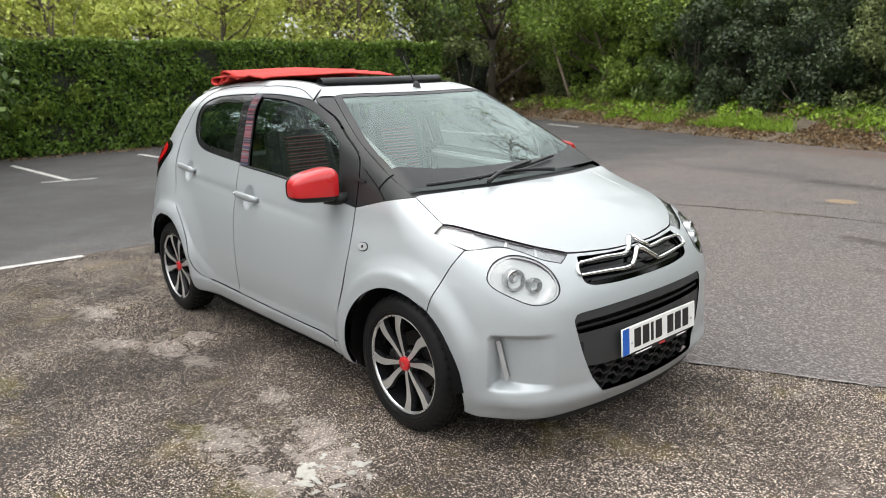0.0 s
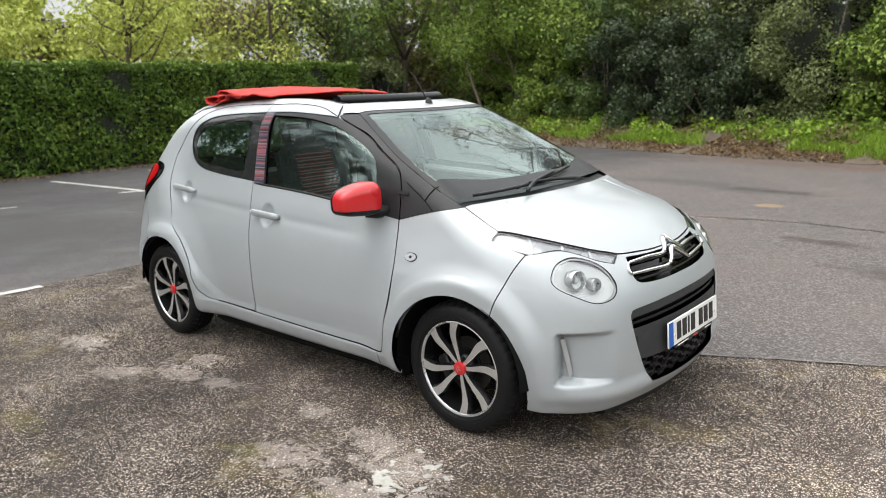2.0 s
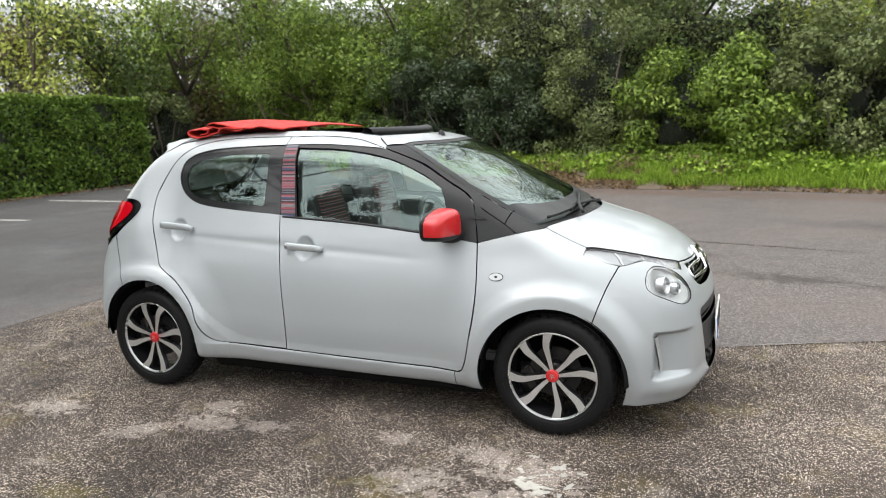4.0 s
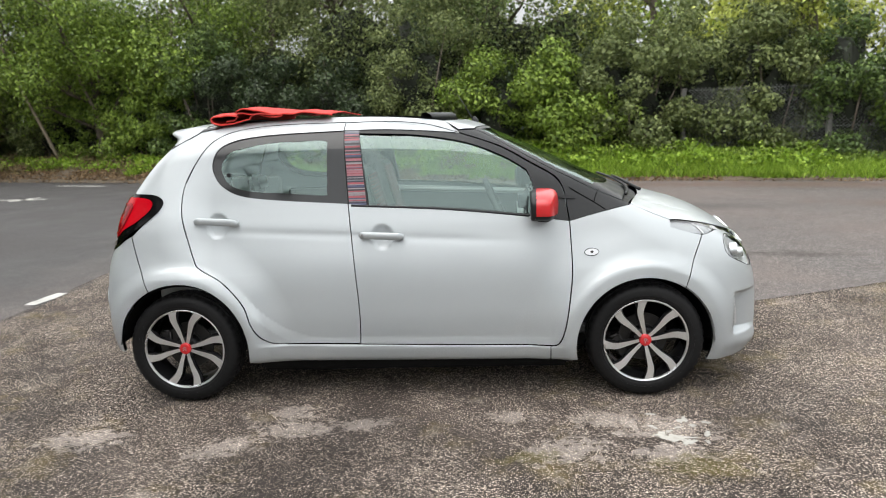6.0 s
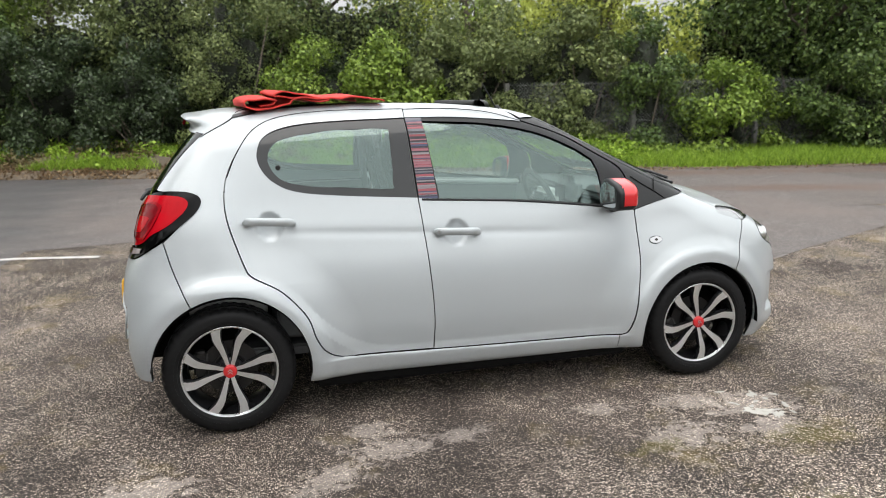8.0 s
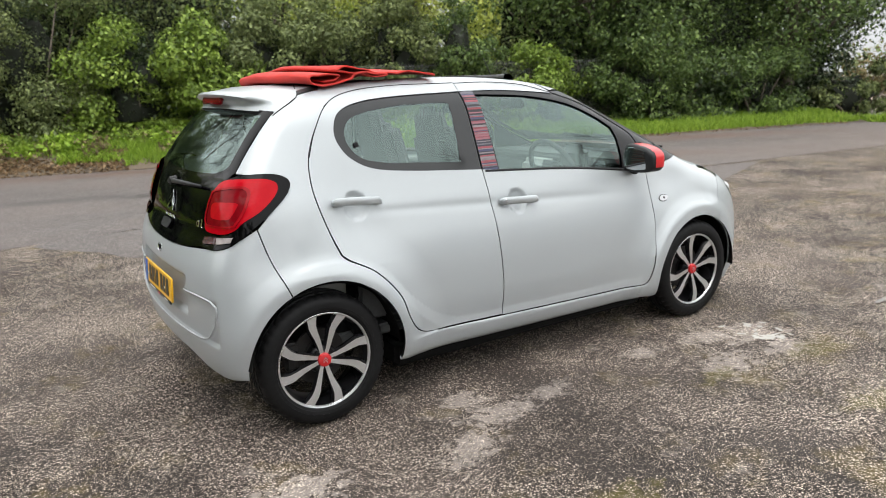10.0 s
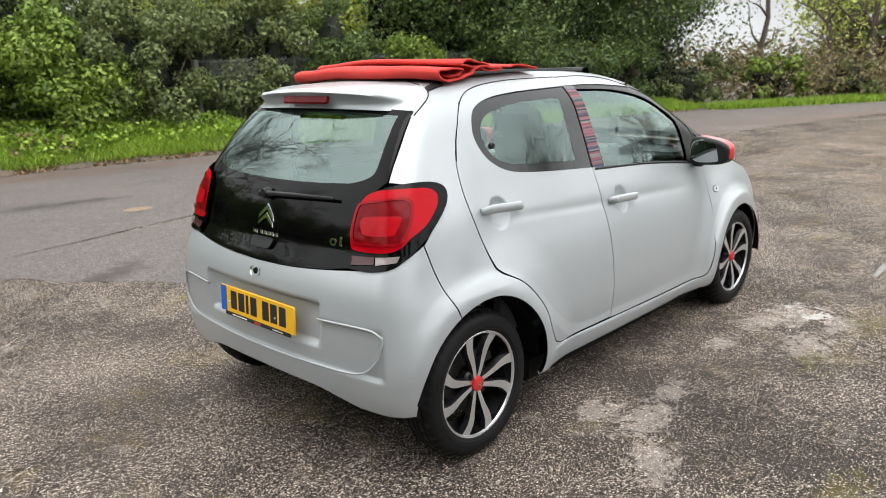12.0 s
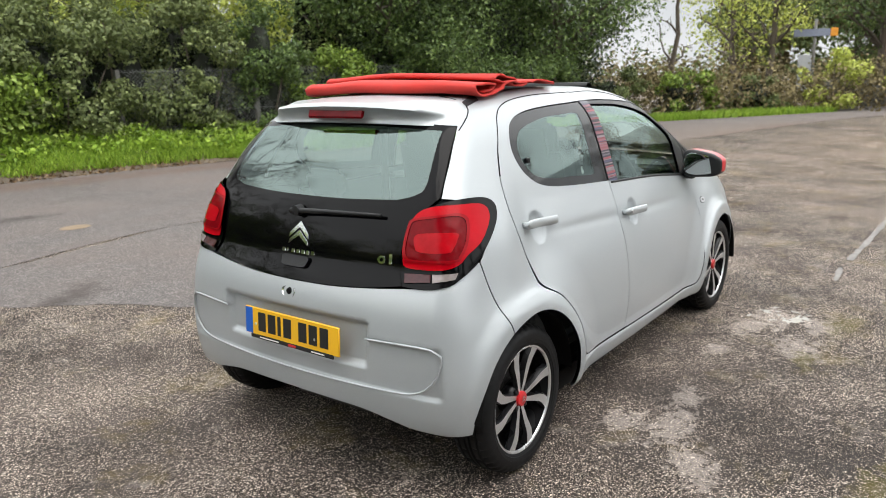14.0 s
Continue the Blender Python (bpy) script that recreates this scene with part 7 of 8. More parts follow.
# ---- number plates: their characters stay plain bars ----
def plate(x, z, s, tilt, face, label):
    """s 1: faces ahead, -1: faces back."""
    m = pose(x, 0.03 if s > 0 else -0.025, z, 0, tilt, 0) @ pose(0, 0, 0, 0, 0, 0 if s > 0 else 180)
    base = part("number_plate", block("number_plate", (0.008, 0.520, 0.111), (0, 0, 0), face, 0.003), car, label)
    base.matrix_basis = m
    part("blue_band", block("blue_band", (0.0012, 0.042, 0.105), (0.0046, -0.236, 0), PLATEBLUE, 0.0004), base, "blue band")
    for i, y in enumerate((-0.160, -0.103, -0.060, -0.014, 0.070, 0.126, 0.184)):
        part("bar", block("bar", (0.0012, 0.044 if i != 2 else 0.018, 0.076), (0.0048, y, 0.002), INK, 0.0003), base)
    for y in (-0.198, 0.135 if s < 0 else 0.225):
        part("plate_screw", lathe("plate_screw", [(0.0, 0.0072), (0.005, 0.0068), (0.006, 0.004)], SATIN, 12, axis="x"), base).matrix_basis = pose(0, y, -0.012)
    holder = part("plate_strip", block("plate_strip", (0.006, 0.46 if s < 0 else 0.40, 0.016), (0.001, 0.0, -0.062), BLACK, 0.002), base, "black dealer strip")
    part("strip_mark", block("strip_mark", (0.001, 0.044, 0.010), (0.0045, 0.01, -0.062), REDCAP, 0.0002), holder, "red mark")
    for y, w in ((-0.12, 0.11), (0.15, 0.07)):
        part("strip_text", block("strip_text", (0.001, w, 0.005), (0.0045, y, -0.062), PLATEWHITE, 0.0002), holder)


plate(1.855, 0.415, 1, -3, PLATEWHITE, "white front number plate with a blue band")
plate(-1.652, 0.574, -1, 4, PLATEYELLOW, "yellow rear number plate with a blue band")

# ---- tail lamps ----
SMOKE = specked("clear_ribbed_lens", (0.27, 0.235, 0.23), 0.2, 0.2, spread=0.3, scale=60)
SMOKERED = specked("smoked_red_lens", (0.045, 0.010, 0.012), 0.2, 0.1, spread=0.4, scale=60)
RIMLENS = specked("rim_red_lens", (0.26, 0.003, 0.007), 0.10, spread=0.15, scale=25, Specular_IOR_Level=0.14)
CORELENS = specked("core_red_lens", (0.36, 0.004, 0.009), 0.06, spread=0.25, scale=30, Specular_IOR_Level=0.14)
for s in (-1, 1):
    def tl(*pts):
        return [(-s * u, v) for u, v in back_uv(*pts)]
    outer = joined(tl((-1.562, -0.517, 0.796), (-1.533, -0.490, 0.862), (-1.506, -0.495, 0.958), (-1.480, -0.514, 1.015), (-1.453, -0.557, 1.054), (-1.395, -0.628, 1.078), (-1.294, -0.662, 1.077), (-1.240, -0.681, 1.050), (-1.252, -0.698, 1.003),
                      (-1.329, -0.719, 0.938), (-1.421, -0.721, 0.874), (-1.470, -0.707, 0.836), (-1.519, -0.672, 0.807), (-1.550, -0.599, 0.794), (-1.562, -0.517, 0.796)))
    t = panel("tail_lamp", back_chart, outer, GLOSS, car, "red tail lamp in a dark housing", inset=-0.007, depth=0.035, spacing=0.02)
    red = smooth_line(tl((-1.530, -0.502, 0.876), (-1.505, -0.500, 0.960), (-1.476, -0.520, 1.026), (-1.445, -0.568, 1.056), (-1.38, -0.632, 1.062), (-1.315, -0.660, 1.057), (-1.288, -0.680, 1.034), (-1.306, -0.696, 0.995), (-1.375, -0.712, 0.942), (-1.440, -0.704, 0.906), (-1.472, -0.688, 0.876), (-1.500, -0.640, 0.859), (-1.532, -0.535, 0.856)), True, 0.008)
    panel("red_lens", back_chart, red, REDLENS, t, "bright red lens", inset=-0.0115, depth=0.008, spacing=0.02)
    inner = smooth_line(tl((-1.517, -0.503, 0.926), (-1.490, -0.508, 0.996), (-1.474, -0.526, 1.014), (-1.43, -0.625, 1.030), (-1.408, -0.658, 1.026), (-1.402, -0.674, 1.005), (-1.435, -0.693, 0.943), (-1.466, -0.690, 0.900), (-1.480, -0.676, 0.889), (-1.522, -0.545, 0.883), (-1.524, -0.512, 0.892)), True, 0.006)
    mid = inner.mean(0)
    panel("lens_rim", back_chart, mid + (inner - mid) * 1.06, RIMLENS, t, "raised dark red rim of the square lens", holes=[mid + (inner - mid) * 0.95], inset=-0.0155, depth=0.006, spacing=0.02)
    panel("inner_lens", back_chart, mid + (inner - mid) * 0.965, DARKLENS, t, "darker square lens", inset=-0.0128, depth=0.003, spacing=0.012,
          dip=lambda uv: 0.0012 * np.sin(uv[:, 1] * 420) * np.sin(uv[:, 0] * 420))
    core = smooth_line(tl((-1.500, -0.548, 0.968), (-1.444, -0.656, 0.976), (-1.450, -0.668, 0.955), (-1.470, -0.668, 0.928), (-1.482, -0.655, 0.915), (-1.508, -0.565, 0.912), (-1.512, -0.545, 0.925)), True, 0.006)
    panel("core_lens", back_chart, core, CORELENS, t, "glossy red middle of the lens", inset=-0.0145, depth=0.003, spacing=0.014)
    c = joined(*[[a, b] for a, b in zip(*(lambda q: (q, q[1:] + q[:1]))(tl((-1.535, -0.512, 0.836), (-1.507, -0.600, 0.842), (-1.516, -0.603, 0.816), (-1.552, -0.520, 0.806))))])
    panel("indicator_lamp", back_chart, c, SMOKERED, t, "smoked indicator lens", inset=-0.013, depth=0.004, spacing=0.012, dip=lambda uv: 0.002 * np.sin(uv[:, 0] * 300))
    c = joined(*[[a, b] for a, b in zip(*(lambda q: (q, q[1:] + q[:1]))(tl((-1.505, -0.606, 0.842), (-1.478, -0.690, 0.850), (-1.492, -0.688, 0.828), (-1.514, -0.609, 0.815))))])
    panel("reversing_lamp", back_chart, c, SMOKE, t, "clear reversing lamp", inset=-0.013, depth=0.004, spacing=0.012, dip=lambda uv: 0.002 * np.sin(uv[:, 0] * 300))

# ---- things on the tailgate ----
for z0, z1, z2, z3 in ((0.970, 0.926, 0.909, 0.949), (0.938, 0.900, 0.885, 0.918)):
    for s in (-1, 1):
        poly("tail_emblem", rear_chart, [(0, z0), (s * 0.050, z1), (s * 0.052, z2), (0, z3)], CHROME, car, "chrome chevron", inset=-0.006, depth=0.008)
for i, w in enumerate((0.016, 0.005, 0.016, 0.016, 0.018, 0.015, 0.016)):
    y = 0.086 - i * 0.0265
    poly("badge_bar", rear_chart, [(y, 0.867), (y - w, 0.867), (y - w, 0.853), (y, 0.853)], CHROME, car, inset=-0.004, depth=0.005)
panel("model_badge", rear_chart, smooth_line([(-0.390, 0.874), (-0.400, 0.886), (-0.418, 0.886), (-0.424, 0.874), (-0.418, 0.862), (-0.400, 0.862)], True, 0.004), CHROME, car, inset=-0.004, depth=0.005, spacing=0.008,
      holes=[smooth_line([(-0.400, 0.874), (-0.405, 0.880), (-0.412, 0.880), (-0.415, 0.874), (-0.412, 0.868), (-0.405, 0.868)], True, 0.003)])
poly("model_badge", rear_chart, [(-0.440, 0.896), (-0.452, 0.896), (-0.452, 0.862), (-0.440, 0.862)], CHROME, car, inset=-0.004, depth=0.005)
panel("tailgate_handle", rear_chart, smooth_line([(0.066, 0.842), (0.0, 0.844), (-0.066, 0.842), (-0.068, 0.820), (-0.055, 0.806), (0.0, 0.804), (0.055, 0.806), (0.068, 0.820)], True, 0.006), BLACK, car, "black tailgate handle", inset=-0.012, depth=0.02, spacing=0.02)
panel("lock_recess", rear_chart, smooth_line([(0.030, 0.730), (0.0, 0.736), (-0.030, 0.730), (-0.034, 0.712), (-0.022, 0.698), (0.022, 0.698), (0.034, 0.712)], True, 0.005), CHROME, car, "lock on the tail", inset=-0.003, depth=0.006, spacing=0.01,
      dip=lambda uv: 0.014 * np.clip(1 - (uv[:, 0] ** 2 + (uv[:, 1] - 0.716) ** 2) / 0.0009, 0, 1))
part("lock", lathe("lock", [(0.0, -0.010), (0.012, -0.008), (0.014, 0.004)], GAP, 20, axis="x"), car, "black lock barrel").matrix_basis = pose(-1.622, -0.004, 0.718)
wp, _ = lay(rear_chart, [(0.050, 1.000), (0.02, 1.004), (-0.18, 1.012), (-0.385, 1.016)], -0.020)
part("rear_wiper", tube("rear_wiper", wp, 0.013, BLACK, 8, 0.007), car, "black rear wiper")
part("wiper_pivot", lathe("wiper_pivot", [(0.0, -0.034), (0.018, -0.030), (0.022, 0.0)], BLACK, 20, axis="x"), car).matrix_basis = Matrix.Translation(Vector(wp[1]) + Vector((0.02, 0, 0)))


def spoiler():
    """The lip over the rear window: its section runs out into the roof side along a curved joint."""
    n, half = 10, 36
    end = smooth_line([(-1.055, 0.430), (-1.091, 0.466), (-1.133, 0.500), (-1.181, 0.517), (-1.228, 0.525)], False, 0.004)
    end, _ = lay(top_chart, end[np.linspace(0, len(end) - 1, n).round().astype(int)], -0.001)
    rows = []
    for k in np.linspace(0, 1, half):
        a = 0.50 * k
        xe, ze = -1.338 + 0.34 * a * a + 1.2 * max(a - 0.36, 0) ** 2, 1.402 - 0.12 * a * a - 0.8 * max(a - 0.36, 0) ** 2
        x0 = -1.06 - 0.03 * k
        z0 = float(TOP(x0) - CROWN(x0) * a * a) + 0.001
        hx, hz = -1.292 + 0.22 * a * a, 1.326 - 0.05 * a * a
        sec = np.array([(x0, a, z0), (x0 - 0.10, a, z0 * 0.62 + ze * 0.38 + 0.006), (xe + 0.05, a, ze + 0.004), (xe + 0.010, a, ze), (xe, a, ze - 0.010), (xe + 0.008, a, ze - 0.020), (xe * 0.5 + hx * 0.5 + 0.012, a, ze * 0.5 + hz * 0.5 + 0.002),
                        (hx - 0.004, a, hz + 0.012), (hx - 0.014, a, hz + 0.002), (hx + 0.05, a, hz - 0.008)])
        w = np.clip((k - 0.70) / 0.30, 0, 1)
        w = w * w * (3 - 2 * w)
        rows.append(sec * (1 - w) + end * w)
    rows = [r * np.array([1, -1, 1]) for r in rows[:0:-1]] + rows
    f = [(i * n + j, (i + 1) * n + j, (i + 1) * n + j + 1, i * n + j + 1) for i in range(len(rows) - 1) for j in range(n - 1)]
    me = mesh_of("roof_spoiler", np.vstack(rows), f, PAINT)
    me.flip_normals()
    me.set_sharp_from_angle(angle=radians(60))
    sp = part("roof_spoiler", me, car, "silver roof spoiler over the rear window")
    part("brake_light", block("brake_light", (0.014, 0.30, 0.040), (-1.316, 0.0, 1.364), DARKLENS, 0.006, (0, 20, 0)), sp, "dark red high brake light")


spoiler()


# ---- door handles ----
def door_handle(x0, x1, z0, z1, s, lock):
    n = 26
    xs = np.linspace(x0, x1, n)
    zs = np.linspace(z0, z1, n)
    base, nor = lay(side_chart(s), np.stack([xs, zs], 1))
    v, f = [], []
    for i in range(n):
        e = abs(2 * i / (n - 1) - 1)
        r = 0.0185 * (1 - max(e - 0.80, 0) ** 2 * 16) ** 0.5 if e < 1 else 0.004
        r = max(r, 0.004)
        lift = 0.036 - 0.018 * max((e - 0.72) / 0.28, 0) ** 1.5
        c = base[i] + nor[i] * lift
        for k in range(10):
            a = 2 * math.pi * k / 10
            v.append(c + nor[i] * (0.010 * math.cos(a)) + np.array([0, 0, 1]) * r * math.sin(a))
    for i in range(n - 1):
        f += [(i * 10 + k, i * 10 + (k + 1) % 10, (i + 1) * 10 + (k + 1) % 10, (i + 1) * 10 + k) for k in range(10)]
    f += [tuple(range(10)), tuple(range((n - 1) * 10, n * 10))]
    bm = bmesh.new()
    vs = [bm.verts.new(p) for p in v]
    for q in f:
        bm.faces.new([vs[k] for k in q])
    for xx in (x0 + 0.022, x1 - 0.018):
        zz = z0 + (z1 - z0) * (xx - x0) / (x1 - x0)
        p, q = lay(side_chart(s), [(xx, zz)])
        m = Matrix.Translation(Vector(p[0] + q[0] * 0.014)) @ Matrix.Diagonal((0.030, 0.034, 0.022, 1))
        bmesh.ops.create_cube(bm, size=1, matrix=m)
    return bm_mesh("door_handle", bm, PAINT)


for s in (-1, 1):
    fh = part("door_handle", door_handle(-0.233, -0.010, 0.850, 0.838, s, True), FRONT_DOORS[s], "silver pull handle")
    p, q = lay(side_chart(s), [(-0.213, 0.849)], -0.046)
    part("key_lock", lathe("key_lock", [(0.0, -0.002 * -s), (0.006, -0.002 * -s), (0.0075, 0.003 * -s)], SATIN, 14), fh).matrix_basis = Matrix.Translation(Vector(p[0]))
    part("door_handle", door_handle(-1.076, -0.846, 0.934, 0.921, s, False), REAR_DOORS[s], "silver pull handle")
    p, q = lay(side_chart(s), [(-0.905, 1.163)], -0.001)
    part("window_catch", lathe("window_catch", [(0.0, 0.004 * s), (0.010, 0.003 * s), (0.012, -0.004 * s)], BLACK, 16), REAR_DOORS[s], "black window catch").matrix_basis = Matrix.Translation(Vector(p[0]))
    seal, _ = lay(side_chart(s), smooth_line([(-0.272, 0.998), (0.2, 0.968), (0.63, 0.921)], False, 0.03), 0.001)
    part("window_seal", tube("window_seal", seal, 0.006, BLACK, 6), FRONT_DOORS[s], "black waist seal")


# ---- mirrors ----
def rounded(name, rx, ry, rz, power, mat, keep=None, n=28):
    """A squarish egg; keep(x, y, z) may drop faces."""
    v, f = [], []
    for i in range(n + 1):
        t = -math.pi / 2 + math.pi * i / n
        for j in range(2 * n):
            p = 2 * math.pi * j / (2 * n)
            sg = lambda q: math.copysign(abs(q) ** power, q)
            v.append((rx * sg(math.cos(t)) * sg(math.cos(p)), ry * sg(math.cos(t)) * sg(math.sin(p)), rz * sg(math.sin(t))))
    for i in range(n):
        for j in range(2 * n):
            q = (i * 2 * n + j, i * 2 * n + (j + 1) % (2 * n), (i + 1) * 2 * n + (j + 1) % (2 * n), (i + 1) * 2 * n + j)
            c = np.mean([v[k] for k in q], 0)
            if keep is None or keep(*c):
                f.append(q)
    me = mesh_of(name, v, f, mat)
    bm = bmesh.new()
    bm.from_mesh(me)
    bmesh.ops.remove_doubles(bm, verts=bm.verts[:], dist=1e-5)
    bmesh.ops.delete(bm, geom=[q for q in bm.verts if not q.link_faces], context="VERTS")
    bmesh.ops.recalc_face_normals(bm, faces=bm.faces[:])
    bm.to_mesh(me)
    bm.free()
    me.polygons.foreach_set("use_smooth", [True] * len(me.polygons))
    return me


MIRROR = material("mirror_silver", (0.62, 0.65, 0.66), 0.02, 1.0)


def wedge(me, s):
    """Narrows a mirror part towards its outer end, and flattens its underside."""
    for q in me.vertices:
        k = max(min(s * q.co.y / 0.108, 1), -1)
        q.co.z = q.co.z * (0.94 - 0.22 * k - 0.10 * max(k, 0) ** 2) if q.co.z > 0 else q.co.z * (0.86 - 0.10 * k)
        q.co.x *= 1.0 - 0.20 * k
    return me


for s in (-1, 1):
    cap = part("door_mirror", wedge(rounded("door_mirror", 0.074, 0.108, 0.078, 0.52, REDCAP, lambda x, y, z: x > -0.022 and z > -0.044), s), car, "door mirror with a bright red cap")
    cap.matrix_basis = pose(0.660, s * 0.824, 0.980, 0, 0, s * 6)
    part("housing", wedge(rounded("housing", 0.0725, 0.1065, 0.0765, 0.52, BLACK, lambda x, y, z: x > -0.030), s), cap, "black lower housing")
    part("rim", wedge(rounded("rim", 0.030, 0.1075, 0.0775, 0.52, BLACK, lambda x, y, z: -0.026 < x < 0.004), s), cap, "black rim").matrix_basis = pose(-0.026, 0, 0)
    part("mirror_back", wedge(rounded("mirror_back", 0.004, 0.102, 0.073, 0.52, BLACK), s), cap, "black backing of the mirror").matrix_basis = pose(-0.040, 0, 0)
    part("mirror_glass", wedge(rounded("mirror_glass", 0.002, 0.091, 0.063, 0.7, MIRROR), s), cap, "mirror glass").matrix_basis = pose(-0.050, 0, 0.002, 0, 2, -s * 9)
    arm = part("arm", tube("arm", [(-0.01, -s * 0.06, -0.060), (0.02, -s * 0.10, -0.064), (0.045, -s * 0.155, -0.058)], 0.024, BLACK, 10, 0.028), cap, "black mirror arm")

# ---- folded canvas roof, wind deflector, aerial, wipers ----
def canvas():
    path = [(-0.44, 1.458), (-0.55, 1.474), (-0.66, 1.476), (-0.76, 1.492), (-0.86, 1.512), (-0.925, 1.518), (-0.945, 1.502), (-0.90, 1.488), (-0.84, 1.480), (-0.79, 1.470), (-0.74, 1.462), (-0.70, 1.466), (-0.705, 1.478), (-0.76, 1.488),
            (-0.83, 1.490), (-0.87, 1.480), (-0.88, 1.464), (-0.95, 1.456), (-1.03, 1.452), (-1.075, 1.460), (-1.080, 1.476), (-1.05, 1.488), (-0.98, 1.490), (-0.94, 1.482), (-0.96, 1.470), (-1.01, 1.466)]
    c = smooth_line(path, False, 0.012)
    ys = np.linspace(-0.47, 0.47, 41)
    v = []
    for i, y in enumerate(ys):
        a = abs(y) / 0.47
        for k, (x, z) in enumerate(c):
            drop = 0.075 * y * y
            wob = 0.007 * noise.noise(Vector((x * 7, y * 3.5, 1))) + 0.010 * a ** 6 * noise.noise(Vector((x * 16, z * 30, y * 4)))
            v.append((x + 0.05 * a * a + 0.012 * noise.noise(Vector((y * 4, z * 20, 7))), y + 0.018 * (a ** 8) * noise.noise(Vector((k * 0.22, y, 2))), z - drop + wob + 0.006 - 0.020 * min(max((-x - 0.62) / 0.35, 0), 1)))
    m = len(c)
    f = [(i * m + k, (i + 1) * m + k, (i + 1) * m + k + 1, i * m + k + 1) for i in range(len(ys) - 1) for k in range(m - 1)]
    ob = part("folded_canvas", mesh_of("folded_canvas", v, f, FABRIC), car, "red canvas roof folded back in a stack")
    so = ob.modifiers.new("cloth", "SOLIDIFY")
    so.thickness = 0.007


canvas()
for s in (-1, 1):
    panel("roof_channel", top_chart, joined([(0.19, s * 0.432), (-0.3, s * 0.408), (-1.09, s * 0.412)], [(-1.09, s * 0.392), (-0.3, s * 0.385), (0.19, s * 0.405)]), BLACK, car, "black guide rail of the canvas roof", inset=0.002, depth=0.03)
dv, df = [], []
for i, y in enumerate(np.linspace(-0.40, 0.40, 33)):
    x = 0.225 - 0.62 * y * y - 0.5 * y ** 4
    z = float(TOP(x) - CROWN(x) * y * y)
    dv += [(x + 0.022, y, z - 0.01), (x + 0.010, y, z + 0.018), (x - 0.012, y, z + 0.030), (x - 0.040, y, z + 0.028), (x - 0.05, y, z - 0.01)]
for i in range(32):
    df += [(i * 5 + j, (i + 1) * 5 + j, (i + 1) * 5 + (j + 1) % 5, i * 5 + (j + 1) % 5) for j in range(5)]
part("wind_deflector", mesh_of("wind_deflector", dv, df, BLACK), car, "black curved front bow of the canvas roof")
ab = part("aerial", tube("aerial", [(0.340, 0.038, 1.385), (0.250, 0.03, 1.535)], 0.0045, BLACK, 8, 0.002), car, "short black roof aerial")
part("aerial_base", lathe("aerial_base", [(0.022, -0.012), (0.018, 0.006), (0.009, 0.022), (0.0, 0.026)], BLACK, 18, axis="z"), ab).matrix_basis = pose(0.345, 0.038, 1.384, 0, -12, 0)


def front_wiper(pts, arm, label):
    p, n = lay(top_chart, smooth_line(pts, False, 0.03), -0.014)
    w = part("wiper", tube("wiper", p, 0.0075, BLACK, 6), car, label)
    q, _ = lay(top_chart, smooth_line(arm, False, 0.03), -0.028)
    part("wiper_arm", tube("wiper_arm", q, 0.0095, BLACK, 6, 0.006), w)


front_wiper([(1.155, -0.30), (1.135, 0.0), (1.075, 0.27)], [(1.215, -0.305), (1.17, -0.18), (1.125, 0.05)], "black windscreen wiper")
front_wiper([(1.10, -0.545), (1.14, -0.36), (1.17, -0.10)], [(1.225, 0.10), (1.20, -0.02), (1.165, -0.22)], "black windscreen wiper")

# ---- cabin ----
STRIPE_CLOTH = material("striped_cloth", (0.3, 0.1, 0.1), 0.9)
wv = node(STRIPE_CLOTH, "TexWave")
wv.inputs["Scale"].default_value, wv.inputs["Distortion"].default_value = 9.0, 0.6
wv.bands_direction = "Z"
link(STRIPE_CLOTH, place(STRIPE_CLOTH), wv.inputs["Vector"])
link(STRIPE_CLOTH, ramp(STRIPE_CLOTH, wv.outputs["Fac"], (0.1, (0.02, 0.02, 0.025)), (0.45, (0.19, 0.03, 0.03)), (0.7, (0.17, 0.145, 0.13)), (0.95, (0.03, 0.03, 0.04))), shader(STRIPE_CLOTH).inputs["Base Color"])


def seat(x, y, wide, back_h, label, striped=True):
    st = part("seat", block("seat", (0.50, wide, 0.16), (x, y, 0.46), CLOTH, 0.05), car, label)
    part("backrest", block("backrest", (0.13, wide, back_h), (x - 0.27, y, 0.50 + back_h / 2), CLOTH, 0.045, (0, -14, 0), (1, 0.8)), st)
    if striped:
        part("backrest_panel", block("backrest_panel", (0.02, wide * 0.52, back_h * 0.82), (x - 0.20, y, 0.51 + back_h / 2), STRIPE_CLOTH, 0.008, (0, -14, 0)), st, "striped red and grey cloth panel")
        part("cushion_panel", block("cushion_panel", (0.40, wide * 0.52, 0.02), (x + 0.02, y, 0.535), STRIPE_CLOTH, 0.008), st)
    return st


for y in (-0.33, 0.33):
    st = seat(0.05, y, 0.48, 0.70, "dark cloth front seat with a striped centre")
    part("headrest", block("headrest", (0.10, 0.27, 0.22), (-0.335, y, 1.185), CLOTH, 0.048, (0, -12, 0), (0.8, 0.85)), st)
seat(-0.72, 0.0, 1.16, 0.46, "dark cloth rear bench", False)
for y in (-0.34, 0.34):
    part("rear_headrest", block("rear_headrest", (0.07, 0.24, 0.13), (-1.06, y, 1.035), CLOTH, 0.03, (0, -12, 0)), car)
part("cabin_floor", block("cabin_floor", (2.0, 1.34, 0.05), (-0.1, 0, 0.33), CABIN, 0.01), car)
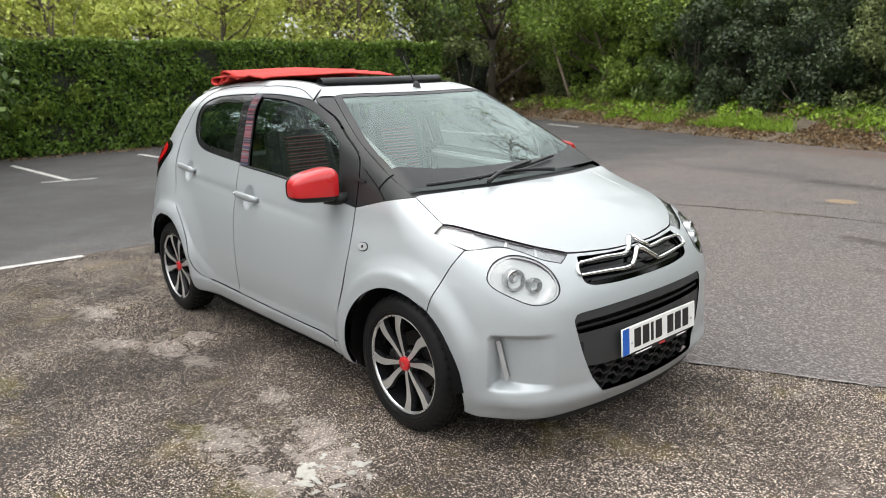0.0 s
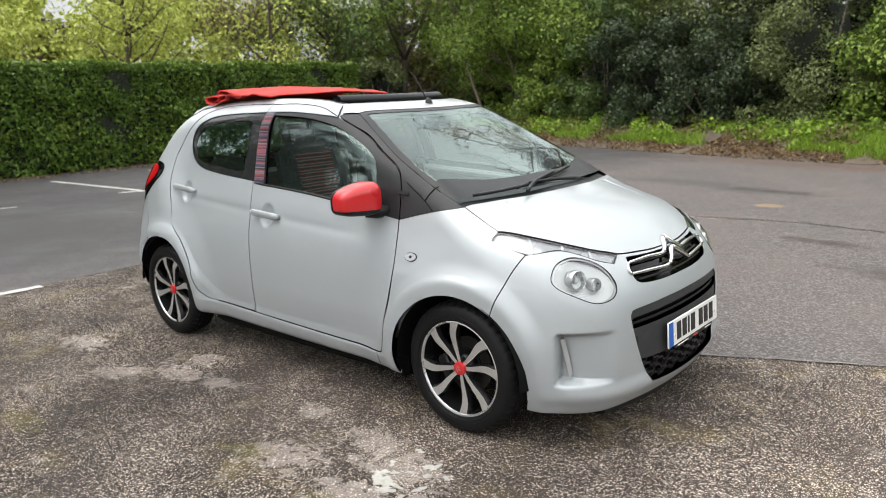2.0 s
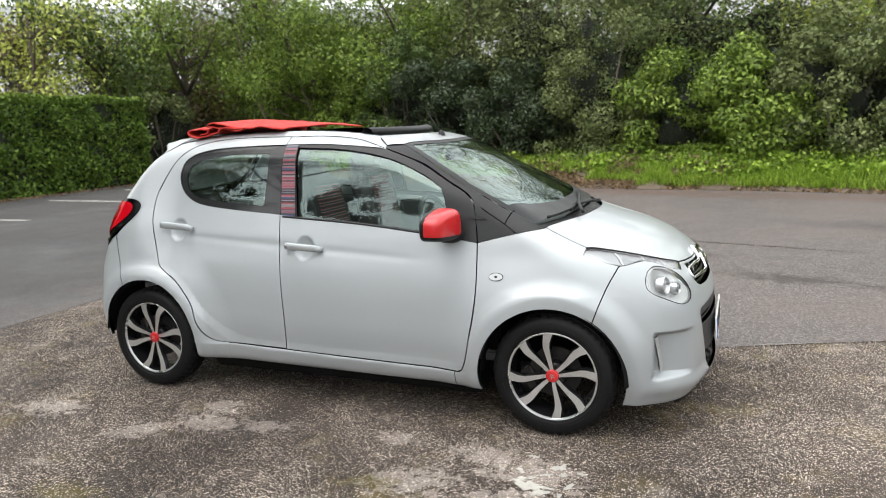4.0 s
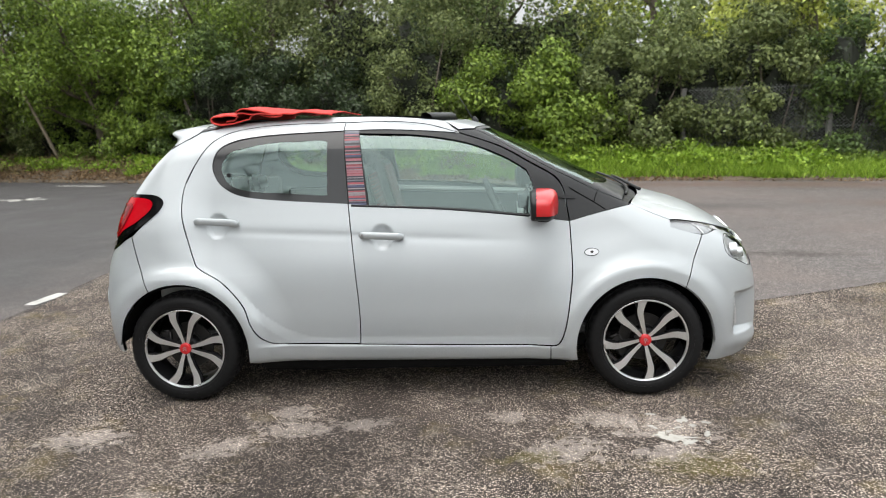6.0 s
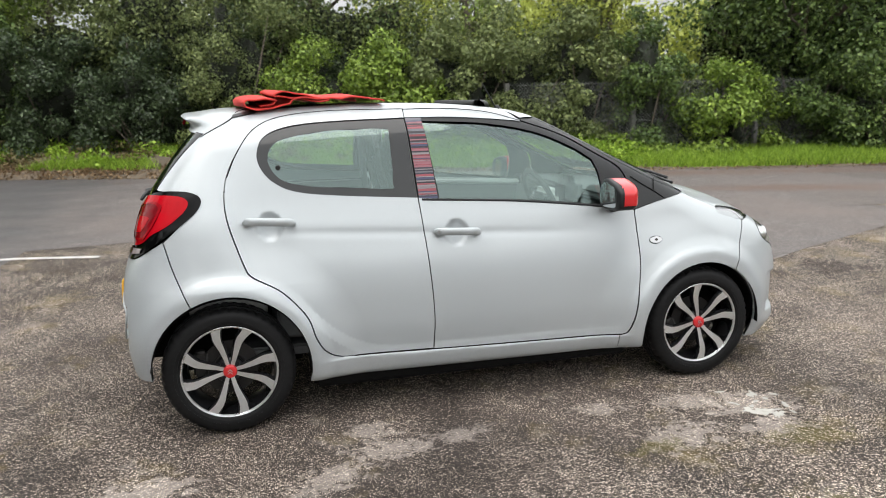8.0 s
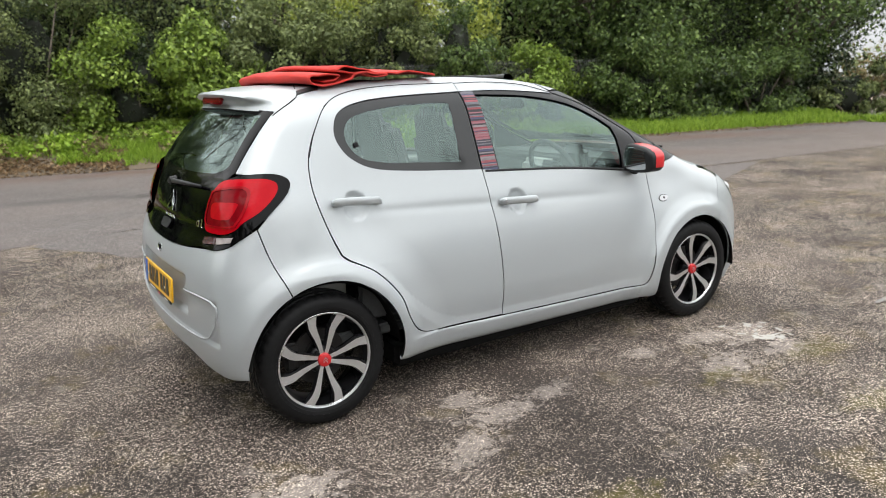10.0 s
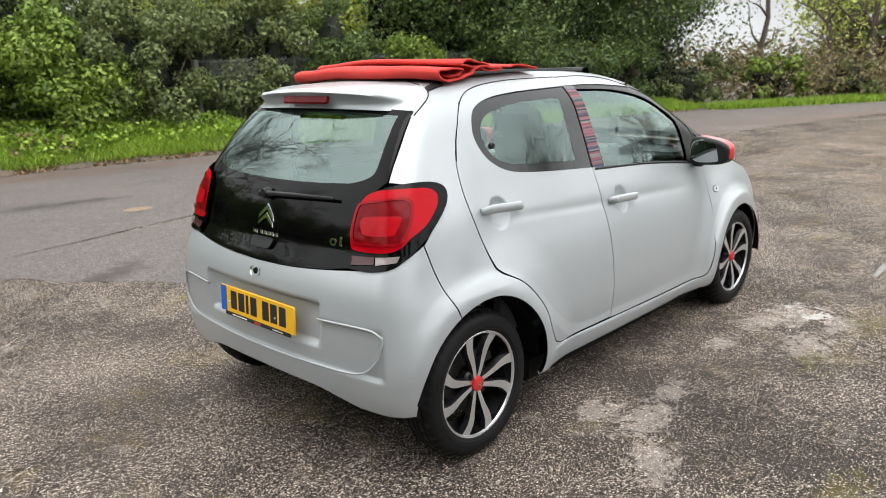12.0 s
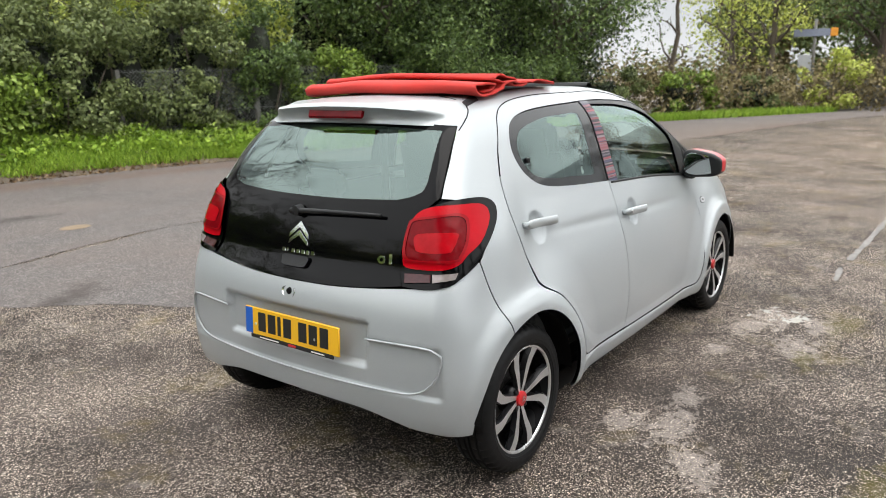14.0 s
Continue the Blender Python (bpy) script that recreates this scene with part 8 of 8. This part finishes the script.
dash = part("dashboard", block("dashboard", (0.30, 1.26, 0.24), (0.80, 0, 0.82), CABIN, 0.06, (0, 8, 0)), car, "dark grey dashboard")
part("dash_top", block("dash_top", (0.42, 1.18, 0.05), (0.90, 0, 0.925), CABIN, 0.02, (0, 2, 0)), dash)
part("centre_console", block("centre_console", (0.12, 0.24, 0.34), (0.64, 0, 0.76), CABINLIGHT, 0.03), dash, "pale grey centre console")
part("dial_pod", block("dial_pod", (0.10, 0.22, 0.16), (0.62, -0.33, 0.955), CABIN, 0.045), dash)
tor = bmesh.new()
for i in range(40):
    a = 2 * math.pi * i / 40
    for k in range(8):
        b = 2 * math.pi * k / 8
        tor.verts.new(((0.182 + 0.015 * math.cos(b)) * math.cos(a), (0.182 + 0.015 * math.cos(b)) * math.sin(a), 0.015 * math.sin(b)))
tor.verts.ensure_lookup_table()
for i in range(40):
    for k in range(8):
        tor.faces.new([tor.verts[i * 8 + k], tor.verts[((i + 1) % 40) * 8 + k], tor.verts[((i + 1) % 40) * 8 + (k + 1) % 8], tor.verts[i * 8 + (k + 1) % 8]])
sw = part("steering_wheel", bm_mesh("steering_wheel", tor, CABIN), car, "dark steering wheel with a red lower spoke")
sw.matrix_basis = pose(0.47, -0.33, 0.90, 0, 66, 0)
part("wheel_pad", block("wheel_pad", (0.12, 0.16, 0.05), (0, 0, 0), CABIN, 0.02), sw)
part("wheel_spoke", block("wheel_spoke", (0.03, 0.34, 0.02), (0, 0, 0), CABIN, 0.006), sw)
part("wheel_spoke", block("wheel_spoke", (0.13, 0.16, 0.03), (0.085, 0, 0.012), REDCAP, 0.012, (0, 0, 0)), sw, "red lower spoke")
part("rear_view_mirror", block("rear_view_mirror", (0.03, 0.22, 0.06), (0.43, 0, 1.27), BLACK, 0.012), car)
for s in (-1, 1):
    part("door_card", block("door_card", (0.98, 0.035, 0.58), (0.24, s * 0.662, 0.63), CABIN, 0.012, (0, 2.4, 0)), FRONT_DOORS[s], "dark door lining")
    part("door_card_top", block("door_card_top", (0.96, 0.05, 0.035), (0.22, s * 0.650, 0.925), CABINLIGHT, 0.012, (0, 3.2, 0)), FRONT_DOORS[s], "pale top of the door lining")
    part("door_card", block("door_card", (0.66, 0.035, 0.58), (-0.62, s * 0.660, 0.68), CABIN, 0.012), REAR_DOORS[s], "dark door lining")
    part("quarter_lining", block("quarter_lining", (0.34, 0.03, 0.60), (-1.16, s * 0.615, 0.76), CABINLIGHT, 0.012), car, "pale lining of the boot side")
    part("seat_belt", tube("seat_belt", [(-0.36, s * 0.60, 1.22), (-0.33, s * 0.63, 0.9), (-0.30, s * 0.62, 0.5)], 0.022, CABIN, 6), car)
part("parcel_shelf", block("parcel_shelf", (0.40, 1.08, 0.025), (-1.25, 0, 0.93), CABIN, 0.008), car)
part("header_lining", block("header_lining", (0.16, 0.90, 0.02), (0.30, 0, 1.345), CABINLIGHT, 0.006, (0, 20, 0)), car)
part("rear_header_lining", block("rear_header_lining", (0.09, 0.84, 0.03), (-1.185, 0, 1.320), CABINLIGHT, 0.008), car)
